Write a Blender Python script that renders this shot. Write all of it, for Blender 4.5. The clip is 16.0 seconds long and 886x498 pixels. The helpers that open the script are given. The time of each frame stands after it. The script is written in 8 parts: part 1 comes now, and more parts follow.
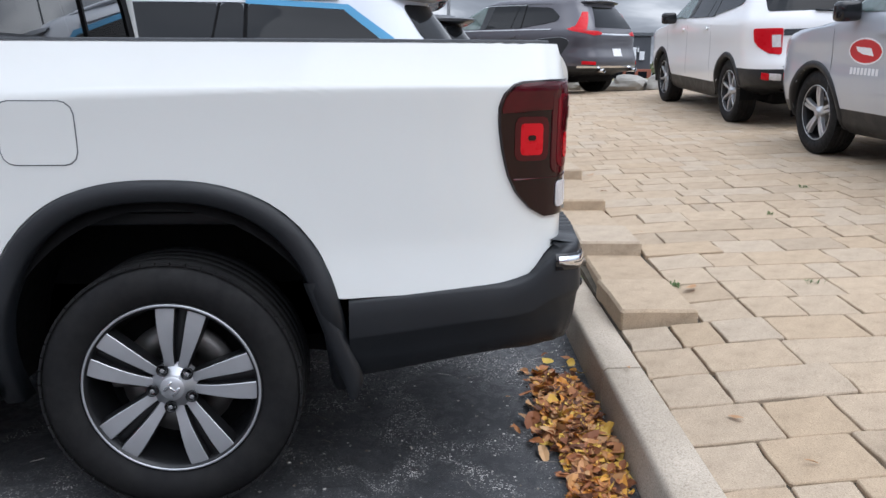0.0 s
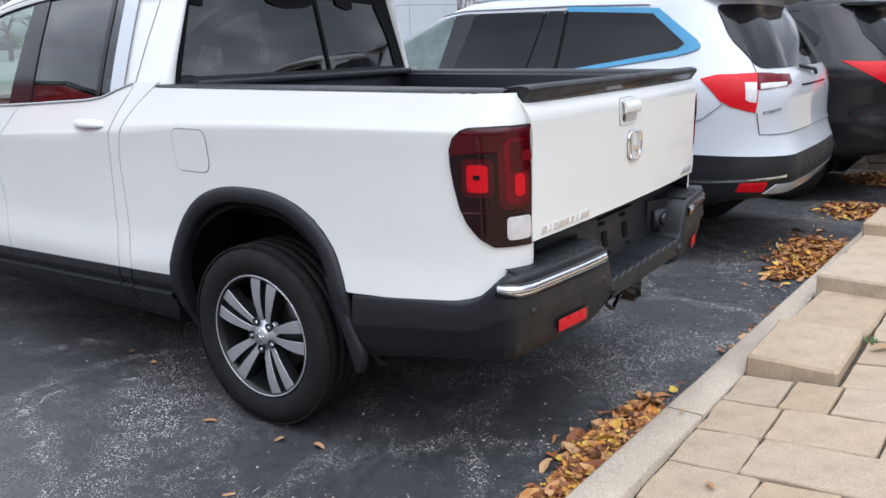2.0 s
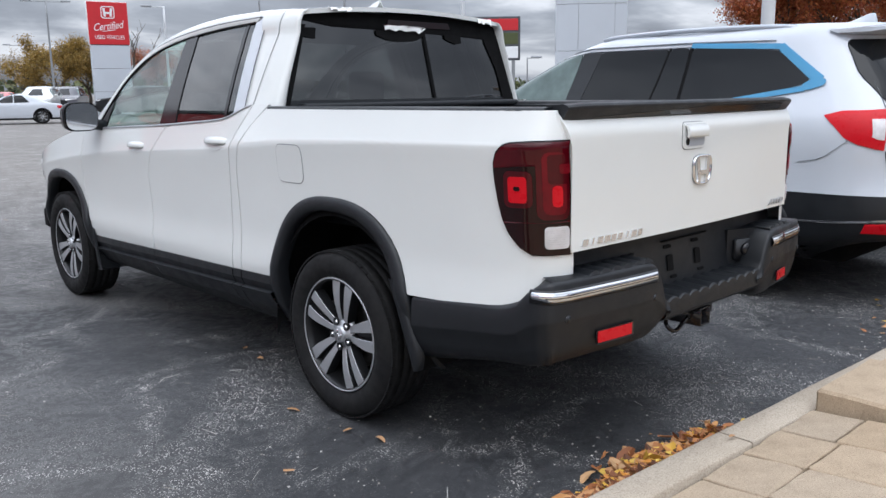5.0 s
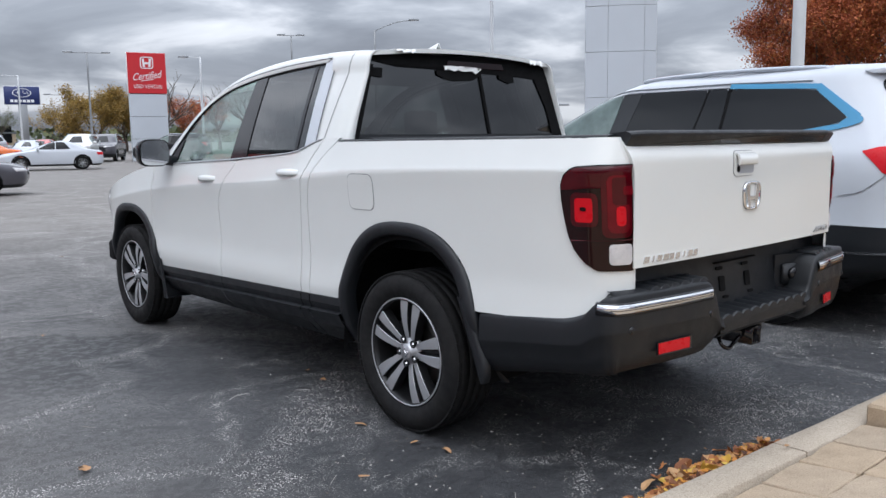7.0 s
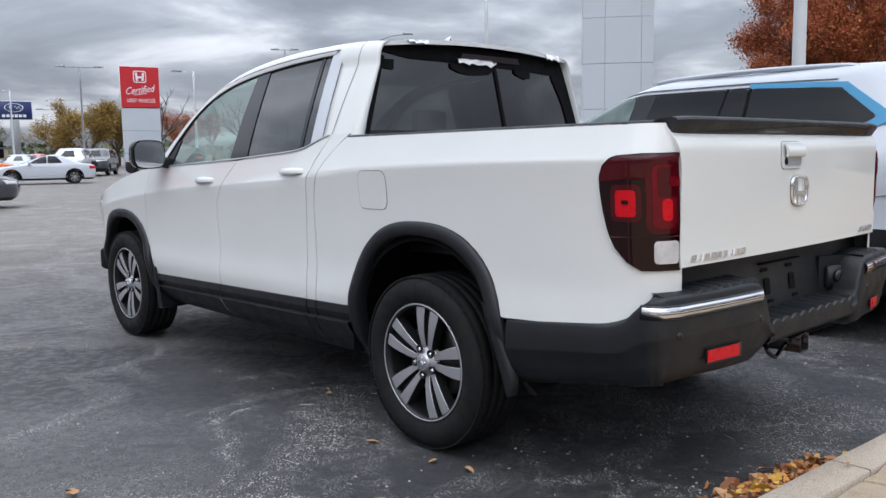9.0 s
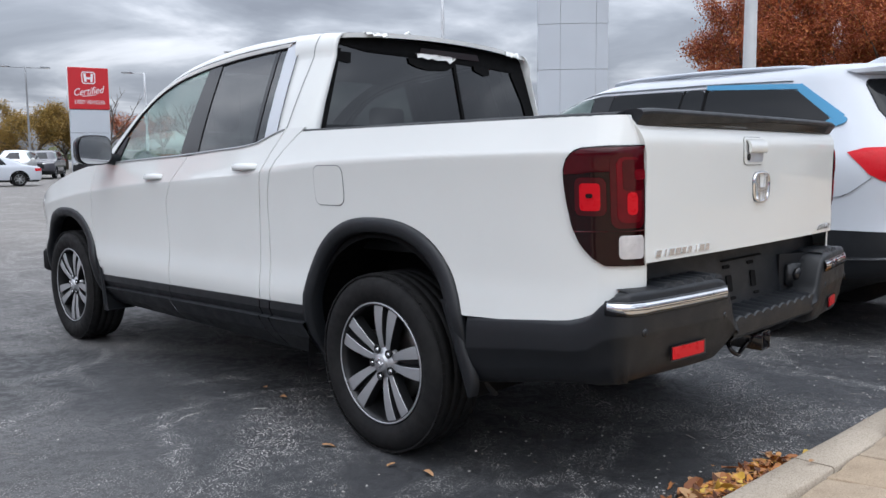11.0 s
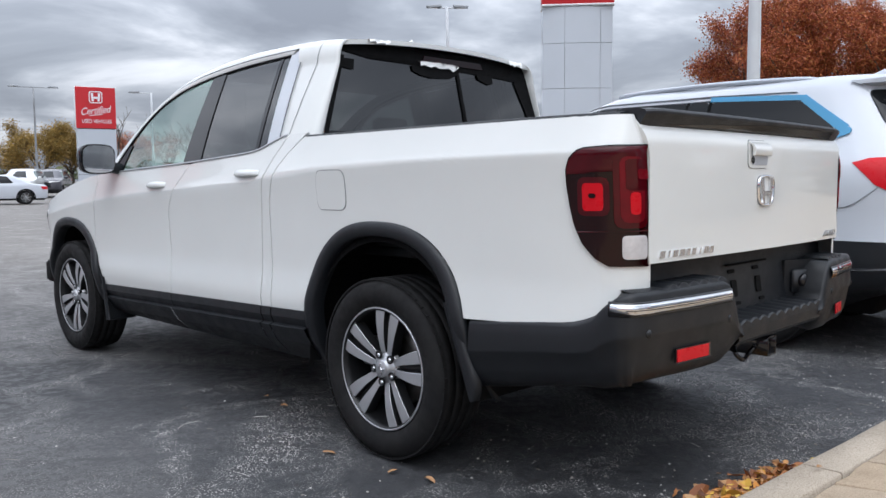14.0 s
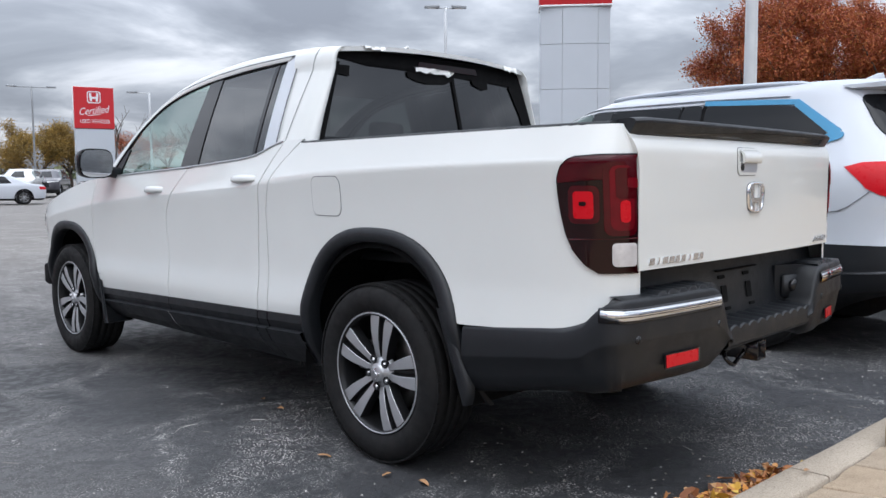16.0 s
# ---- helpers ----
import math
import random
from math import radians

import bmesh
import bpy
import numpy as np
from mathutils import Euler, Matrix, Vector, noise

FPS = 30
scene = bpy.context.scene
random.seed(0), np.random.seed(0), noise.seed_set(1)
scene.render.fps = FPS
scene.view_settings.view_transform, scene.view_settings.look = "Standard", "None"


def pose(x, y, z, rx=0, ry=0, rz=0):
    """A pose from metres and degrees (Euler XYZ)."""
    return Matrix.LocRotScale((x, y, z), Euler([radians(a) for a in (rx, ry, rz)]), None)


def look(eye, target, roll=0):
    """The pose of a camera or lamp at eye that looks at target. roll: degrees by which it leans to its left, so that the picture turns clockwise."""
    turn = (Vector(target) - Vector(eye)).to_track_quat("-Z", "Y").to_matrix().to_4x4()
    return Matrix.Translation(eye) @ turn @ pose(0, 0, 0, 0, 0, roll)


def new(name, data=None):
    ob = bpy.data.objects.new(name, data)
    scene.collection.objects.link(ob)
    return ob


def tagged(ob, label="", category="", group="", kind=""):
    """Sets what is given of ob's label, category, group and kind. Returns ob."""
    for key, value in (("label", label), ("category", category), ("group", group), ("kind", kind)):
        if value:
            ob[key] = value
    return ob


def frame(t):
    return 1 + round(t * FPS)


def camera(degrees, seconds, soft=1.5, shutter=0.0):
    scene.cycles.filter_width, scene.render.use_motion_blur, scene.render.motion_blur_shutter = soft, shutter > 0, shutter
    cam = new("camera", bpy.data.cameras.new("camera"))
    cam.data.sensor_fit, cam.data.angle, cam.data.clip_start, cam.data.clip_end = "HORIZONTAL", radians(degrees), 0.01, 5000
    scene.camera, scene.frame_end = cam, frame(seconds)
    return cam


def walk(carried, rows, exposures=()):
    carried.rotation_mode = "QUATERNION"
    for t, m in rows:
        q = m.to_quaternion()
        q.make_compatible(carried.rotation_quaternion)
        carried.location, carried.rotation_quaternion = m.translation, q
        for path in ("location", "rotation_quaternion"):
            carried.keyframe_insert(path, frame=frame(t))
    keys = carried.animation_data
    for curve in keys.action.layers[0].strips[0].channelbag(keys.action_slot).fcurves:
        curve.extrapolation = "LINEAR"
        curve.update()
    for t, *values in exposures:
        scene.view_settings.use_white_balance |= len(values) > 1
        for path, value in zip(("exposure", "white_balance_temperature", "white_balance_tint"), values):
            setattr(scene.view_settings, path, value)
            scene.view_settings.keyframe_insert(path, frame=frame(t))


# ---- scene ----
cam = camera(57.2, 16.0)
PATH = [
    (0, (-3.119, -0.632, 1.247), (-1.169, -0.747, 0.817), 0.2),
    (0.5, (-3.086, -1.21, 1.371), (-1.145, -1.081, 0.907), -0.0),
    (1, (-3.056, -1.611, 1.401), (-1.175, -1.143, 0.907), -0.4),
    (1.5, (-3.05, -2.008, 1.464), (-1.291, -1.198, 0.964), -0.8),
    (2, (-3.004, -2.292, 1.467), (-1.404, -1.197, 0.976), -1.2),
    (2.5, (-2.788, -2.5, 1.462), (-1.289, -1.268, 0.976), -1.2),
    (3, (-2.59, -2.547, 1.474), (-1.187, -1.208, 0.987), -1.2),
    (3.5, (-2.375, -2.588, 1.457), (-1.085, -1.138, 0.972), -1.2),
    (3.7, (-2.348, -2.61, 1.454), (-1.101, -1.123, 0.972), -1.3),
    (5.8, (-3.22, -2.775, 1.333), (-1.822, -1.377, 1.029), -0.8),
    (6, (-3.228, -2.777, 1.329), (-1.844, -1.362, 1.041), -0.8),
    (6.5, (-3.212, -2.786, 1.31), (-1.868, -1.329, 1.044), -0.8),
    (7, (-3.185, -2.798, 1.311), (-1.868, -1.316, 1.049), -0.8),
    (7.5, (-3.197, -2.79, 1.321), (-1.9, -1.289, 1.065), -0.8),
    (8, (-3.197, -2.778, 1.317), (-1.924, -1.255, 1.078), -0.8),
    (8.5, (-3.177, -2.719, 1.292), (-1.902, -1.196, 1.063), -0.8),
    (9, (-3.091, -2.527, 1.223), (-1.758, -1.053, 0.997), -0.9),
    (9.2, (-3.062, -2.49, 1.198), (-1.706, -1.037, 0.974), -0.7),
    (11.5, (-3.04, -2.453, 1.176), (-1.625, -1.055, 0.964), -0.5),
    (12, (-3.037, -2.454, 1.173), (-1.618, -1.059, 0.967), -0.5),
    (12.5, (-3.036, -2.446, 1.172), (-1.607, -1.059, 0.984), -0.4),
    (13, (-3.046, -2.433, 1.152), (-1.614, -1.046, 0.989), -0.4),
    (13.5, (-3.047, -2.432, 1.128), (-1.626, -1.033, 0.972), -0.4),
    (14, (-3.025, -2.449, 1.114), (-1.617, -1.039, 0.95), -0.4),
    (14.5, (-3.034, -2.471, 1.117), (-1.631, -1.057, 0.942), -0.4),
    (15, (-3.031, -2.475, 1.133), (-1.627, -1.062, 0.95), -0.4),
    (15.5, (-3.04, -2.484, 1.138), (-1.633, -1.074, 0.96), -0.3),
    (16, (-3.037, -2.487, 1.141), (-1.626, -1.079, 0.976), -0.4),
]
walk(cam, [(t, look(eye, target, roll)) for t, eye, target, roll in PATH], [(0.0, 0.78, 5980, 10), (1.0, 0.91, 6010, 10), (1.5, 0.93, 6030, 10), (2.5, 0.90, 6060, 10), (3.5, 0.84, 6070, 10), (6.0, 0.67, 6090, 10), (9.0, 0.61, 6090, 10), (11.5, 0.67, 6090, 10), (16.0, 0.69, 6090, 10)])

# ---- world, sun ----
SUN_EL, SUN_AZ, SKY = 52.0, 235.0, 0.66
CLOUD_DRIFT = (2.88, 6.8, 0.0)
world = bpy.data.worlds.new("overcast_sky")
scene.world = world
world.use_nodes = True
wn, wl = world.node_tree.nodes, world.node_tree.links
wn.clear()
w_out, w_bg = wn.new("ShaderNodeOutputWorld"), wn.new("ShaderNodeBackground")
w_sky = wn.new("ShaderNodeTexSky")
w_sky.sky_type, w_sky.sun_disc = "NISHITA", False
w_sky.sun_elevation, w_sky.sun_rotation = radians(SUN_EL), radians(SUN_AZ)
w_sky.air_density, w_sky.dust_density = 1.0, 3.0
w_co = wn.new("ShaderNodeTexCoord")
# clouds are seen flatter towards the horizon: squash the direction by its height
w_sep, w_add, w_dx, w_dy, w_com = (wn.new("ShaderNodeSeparateXYZ"), wn.new("ShaderNodeMath"), wn.new("ShaderNodeMath"),
                                   wn.new("ShaderNodeMath"), wn.new("ShaderNodeCombineXYZ"))
w_add.operation, w_add.inputs[1].default_value = "ADD", 0.16
w_dx.operation = w_dy.operation = "DIVIDE"
wl.new(w_co.outputs["Generated"], w_sep.inputs[0])
w_abs = wn.new("ShaderNodeMath")
w_abs.operation = "ABSOLUTE"
wl.new(w_sep.outputs["Z"], w_abs.inputs[0])
wl.new(w_abs.outputs[0], w_add.inputs[0])
wl.new(w_sep.outputs["X"], w_dx.inputs[0]), wl.new(w_add.outputs[0], w_dx.inputs[1])
wl.new(w_sep.outputs["Y"], w_dy.inputs[0]), wl.new(w_add.outputs[0], w_dy.inputs[1])
wl.new(w_dx.outputs[0], w_com.inputs["X"]), wl.new(w_dy.outputs[0], w_com.inputs["Y"])
w_n1, w_r1 = wn.new("ShaderNodeTexNoise"), wn.new("ShaderNodeValToRGB")
w_n1.inputs["Scale"].default_value, w_n1.inputs["Detail"].default_value = 0.95, 10.0
w_n1.inputs["Roughness"].default_value, w_n1.inputs["Distortion"].default_value = 0.52, 0.35
w_off = wn.new("ShaderNodeVectorMath")
w_off.operation, w_off.inputs[1].default_value = "ADD", CLOUD_DRIFT
wl.new(w_com.outputs[0], w_off.inputs[0])
wl.new(w_off.outputs[0], w_n1.inputs["Vector"])
w_r1.color_ramp.elements[0].position, w_r1.color_ramp.elements[0].color = 0.36, (0.27, 0.285, 0.32, 1)
w_r1.color_ramp.elements[1].position, w_r1.color_ramp.elements[1].color = 0.66, (0.92, 0.93, 0.95, 1)
for at, tone in ((0.47, (0.38, 0.40, 0.44, 1)), (0.53, (0.53, 0.55, 0.59, 1)), (0.59, (0.78, 0.79, 0.82, 1))):
    w_r1.color_ramp.elements.new(at).color = tone
wl.new(w_n1.outputs["Fac"], w_r1.inputs[0])
# the overcast deck lies over the clear sky and lets little of its blue through
w_mix = wn.new("ShaderNodeMix")
w_mix.data_type, w_mix.blend_type = "RGBA", "MIX"
w_mix.inputs["Factor"].default_value = 0.93
w_sc = wn.new("ShaderNodeMix")
w_sc.data_type, w_sc.blend_type = "RGBA", "MULTIPLY"
w_sc.inputs["Factor"].default_value = 1.0
w_sc.inputs["B"].default_value = (0.1, 0.1, 0.1, 1)
wl.new(w_sky.outputs[0], w_sc.inputs["A"])
wl.new(w_sc.outputs["Result"], w_mix.inputs["A"])
wl.new(w_r1.outputs[0], w_mix.inputs["B"])
wl.new(w_mix.outputs["Result"], w_bg.inputs["Color"])
# an overcast sky is about three times as bright overhead as at the horizon
w_ov = wn.new("ShaderNodeMath")
w_ov.operation = "MULTIPLY_ADD"
w_ov.inputs[1].default_value, w_ov.inputs[2].default_value = SKY * 2.90, SKY * 0.72
wl.new(w_abs.outputs[0], w_ov.inputs[0])
wl.new(w_ov.outputs[0], w_bg.inputs["Strength"])
wl.new(w_bg.outputs[0], w_out.inputs["Surface"])

sun = bpy.data.lights.new("sun", "SUN")
sun.energy, sun.angle, sun.color = 0.60, radians(60), (1.0, 0.985, 0.96)
sun_ob = new("sun", sun)
sun_ob.rotation_euler = (radians(90 - SUN_EL), 0, radians(180 - SUN_AZ))


# ---- materials ----
def node_mat(name):
    m = bpy.data.materials.new(name)
    m.use_nodes = True
    return m, m.node_tree.nodes, m.node_tree.links, m.node_tree.nodes["Principled BSDF"]


def ramp(nodes, links, src, stops):
    r = nodes.new("ShaderNodeValToRGB")
    while len(r.color_ramp.elements) < len(stops):
        r.color_ramp.elements.new(0.5)
    for el, (p, c) in zip(r.color_ramp.elements, stops):
        el.position, el.color = p, (*c, 1) if len(c) == 3 else c
    links.new(src, r.inputs[0])
    return r.outputs[0]


def noise_tex(nodes, links, scale, detail=6.0, rough=0.6, coord="Object", distortion=0.0):
    co, n = nodes.new("ShaderNodeTexCoord"), nodes.new("ShaderNodeTexNoise")
    links.new(co.outputs[coord], n.inputs["Vector"])
    n.inputs["Scale"].default_value, n.inputs["Detail"].default_value = scale, detail
    n.inputs["Roughness"].default_value, n.inputs["Distortion"].default_value = rough, distortion
    return n.outputs["Fac"]


def mixc(nodes, links, fac, a, b, blend="MIX"):
    m = nodes.new("ShaderNodeMix")
    m.data_type, m.blend_type = "RGBA", blend
    for key, v in (("Factor", fac), ("A", a), ("B", b)):
        sock = m.inputs[key]
        if isinstance(v, (int, float)):
            sock.default_value = v
        elif isinstance(v, tuple):
            sock.default_value = (*v, 1)
        else:
            links.new(v, sock)
    return m.outputs["Result"]


def bump(nodes, links, bsdf, height, strength, distance):
    b = nodes.new("ShaderNodeBump")
    b.inputs["Strength"].default_value, b.inputs["Distance"].default_value = strength, distance
    links.new(height, b.inputs["Height"])
    links.new(b.outputs[0], bsdf.inputs["Normal"])


def plain(name, color, rough=0.5, metal=0.0, coat=0.0, vary=0.12, scale=3.0, grain=0.0, grain_scale=300.0, dirt=None):
    """A principled material with a little unevenness of colour and gloss, and a fine grain."""
    m, n, l, p = node_mat(name)
    fac = noise_tex(n, l, scale)
    dark = tuple(c * (1 - vary) for c in color) if dirt is None else dirt
    l.new(mixc(n, l, ramp(n, l, fac, [(0.35, (0, 0, 0)), (0.7, (1, 1, 1))]), dark, color), p.inputs["Base Color"])
    l.new(ramp(n, l, noise_tex(n, l, scale * 4), [(0.3, (rough * 0.8,) * 3), (0.75, (min(1, rough * 1.25),) * 3)]), p.inputs["Roughness"])
    p.inputs["Metallic"].default_value = metal
    p.inputs["Coat Weight"].default_value, p.inputs["Coat Roughness"].default_value = coat, 0.04
    if grain:
        bump(n, l, p, noise_tex(n, l, grain_scale, 3.0), grain, 0.002)
    return m


def car_paint(name, color, flake=0.0):
    m = plain(name, color, 0.38, 0.0, 1.0, 0.04, 1.5)
    p = m.node_tree.nodes["Principled BSDF"]
    p.inputs["Metallic"].default_value = flake
    p.inputs["Specular IOR Level"].default_value = 0.2
    p.inputs["Coat Roughness"].default_value = 0.02
    return m


M = {}
M["white"] = car_paint("pearl_white_paint", (0.735, 0.748, 0.728))
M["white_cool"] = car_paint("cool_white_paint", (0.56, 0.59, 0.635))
M["white_bright"] = car_paint("bright_white_paint", (0.80, 0.80, 0.80))
M["black_paint"] = car_paint("black_paint", (0.008, 0.008, 0.010))
M["black_paint"].node_tree.nodes["Principled BSDF"].inputs["Coat Weight"].default_value = 0.5
M["grey_paint"] = car_paint("dark_grey_paint", (0.075, 0.072, 0.085), 0.3)
M["silver_paint"] = car_paint("silver_paint", (0.47, 0.50, 0.55), 0.35)
M["orange_paint"] = car_paint("orange_paint", (0.75, 0.16, 0.03))
M["red_paint"] = car_paint("red_paint", (0.5, 0.03, 0.03))
M["blue_paint"] = car_paint("dark_blue_paint", (0.03, 0.05, 0.10), 0.3)
M["plastic"] = plain("black_grained_plastic", (0.0062, 0.0078, 0.0105), 0.48, vary=0.15, grain=0.25, grain_scale=700)
M["gloss_black"] = plain("gloss_black_trim", (0.010, 0.010, 0.012), 0.12, vary=0.05)
M["liner"] = plain("wheel_well_liner", (0.006, 0.006, 0.0065), 0.9, vary=0.3, scale=9)
M["chrome"] = plain("chrome", (0.80, 0.81, 0.83), 0.07, 1.0, vary=0.04)
M["badge_metal"] = plain("satin_bright_metal", (0.82, 0.83, 0.84), 0.22, 0.85, vary=0.06, scale=20)
M["alloy"] = plain("machined_alloy", (0.50, 0.51, 0.53), 0.36, 0.65, vary=0.08, scale=14)
M["alloy_dark"] = plain("dark_painted_alloy", (0.016, 0.0165, 0.018), 0.38, 0.3, vary=0.15, scale=10)
M["steel"] = plain("brake_steel", (0.26, 0.25, 0.24), 0.42, 0.9, vary=0.25, scale=12)
M["rubber"] = plain("tyre_rubber", (0.0085, 0.0085, 0.0095), 0.74, vary=0.25, scale=7, grain=0.2, grain_scale=400, dirt=(0.014, 0.0138, 0.0136))
M["lens_mid"] = plain("red_lamp_lens", (0.15, 0.002, 0.008), 0.2, coat=0.1, vary=0.3, scale=12)
M["lens_red"] = plain("smoked_red_lens", (0.075, 0.0010, 0.0050), 0.07, coat=0.1, vary=0.4, scale=9)
M["lens_dark"] = plain("dark_lamp_bezel", (0.014, 0.0006, 0.0015), 0.06, coat=0.1, vary=0.4, scale=14)
M["lens_bright"] = plain("bright_red_lens", (0.56, 0.004, 0.012), 0.3, coat=0.1, vary=0.06, scale=8)
M["lens_clear"] = plain("ribbed_clear_lens", (0.72, 0.70, 0.70), 0.15, coat=1.0, vary=0.2, scale=30)
M["tape_blue"] = plain("blue_masking_film", (0.060, 0.27, 0.47), 0.5, vary=0.08)
M["film"] = plain("torn_white_film", (0.82, 0.82, 0.80), 0.35, vary=0.08)
M["seat"] = plain("dark_seat_cloth", (0.05, 0.05, 0.055), 0.85, vary=0.2, scale=20)
M["privacy"] = plain("privacy_glass", (0.009, 0.010, 0.0115), 0.03, vary=0.1)
M["sign_red"] = plain("red_sign_face", (0.55, 0.018, 0.025), 0.4, vary=0.05)
M["sign_blue"] = plain("blue_sign_face", (0.02, 0.035, 0.14), 0.4, vary=0.05)
M["sign_white"] = plain("white_sign_paint", (0.82, 0.83, 0.84), 0.45, vary=0.05)
M["panel_grey"] = plain("pale_grey_metal_panel", (0.54, 0.575, 0.62), 0.5, 0.0, vary=0.06, scale=0.6)
M["joint_dark"] = plain("dark_joint", (0.12, 0.13, 0.14), 0.7)
M["pole_white"] = plain("white_pole_paint", (0.62, 0.64, 0.66), 0.45, vary=0.08)
M["pole_grey"] = plain("galvanised_pole", (0.30, 0.31, 0.32), 0.5, 0.4, vary=0.12)
M["bark"] = plain("grey_bark", (0.11, 0.085, 0.065), 0.9, vary=0.35, scale=6, grain=0.6, grain_scale=40)
M["stone"] = plain("limestone_boulder", (0.40, 0.38, 0.34), 0.9, vary=0.3, scale=3, grain=0.5, grain_scale=25)
M["wall_block"] = plain("weathered_wall_block", (0.25, 0.205, 0.165), 0.92, vary=0.45, scale=7, grain=0.6, grain_scale=60)
M["building_dark"] = plain("dark_cladding", (0.07, 0.075, 0.085), 0.6, vary=0.1, scale=0.5)
M["building_tan"] = plain("tan_render", (0.45, 0.36, 0.25), 0.85, vary=0.15, scale=0.4)
M["building_brick"] = plain("red_brick_far", (0.30, 0.10, 0.06), 0.85, vary=0.2, scale=1.5)
M["grass"] = plain("dry_grass", (0.22, 0.19, 0.08), 0.95, vary=0.4, scale=0.7)
M["weed"] = plain("green_weed", (0.09, 0.16, 0.04), 0.7, vary=0.3, scale=30)


for key, level in (("lens_bright", 0.2), ("lens_mid", 0.25), ("lens_red", 0.3), ("lens_dark", 0.3), ("privacy", 0.24), ("rubber", 0.22), ("liner", 0.15), ("plastic", 0.5)):
    M[key].node_tree.nodes["Principled BSDF"].inputs["Specular IOR Level"].default_value = level


def tinted_glass(name, tint, face_on=0.08):
    m, n, l, p = node_mat(name)
    n.remove(p)
    tr, gl, mx, lw = (n.new("ShaderNodeBsdfTransparent"), n.new("ShaderNodeBsdfGlossy"), n.new("ShaderNodeMixShader"), n.new("ShaderNodeLayerWeight"))
    tr.inputs["Color"].default_value = (*tint, 1)
    gl.inputs["Roughness"].default_value = 0.01
    lw.inputs["Blend"].default_value = 0.5
    pw, sc = n.new("ShaderNodeMath"), n.new("ShaderNodeMath")
    pw.operation, pw.inputs[1].default_value = "POWER", 4.0
    sc.operation, sc.inputs[1].default_value, sc.inputs[2].default_value = "MULTIPLY_ADD", 1.0 - face_on, face_on
    l.new(lw.outputs["Facing"], pw.inputs[0]), l.new(pw.outputs[0], sc.inputs[0])
    l.new(sc.outputs[0], mx.inputs[0]), l.new(tr.outputs[0], mx.inputs[1]), l.new(gl.outputs[0], mx.inputs[2])
    l.new(mx.outputs[0], n["Material Output"].inputs["Surface"])
    return m


M["far_glass"] = plain("pale_green_glass", (0.13, 0.18, 0.17), 0.03, vary=0.5, scale=4)
M["glass_dark"] = tinted_glass("privacy_tint_glass", (0.055, 0.058, 0.058), 0.14)
M["glass_clear"] = tinted_glass("green_tint_glass", (0.70, 0.82, 0.77))


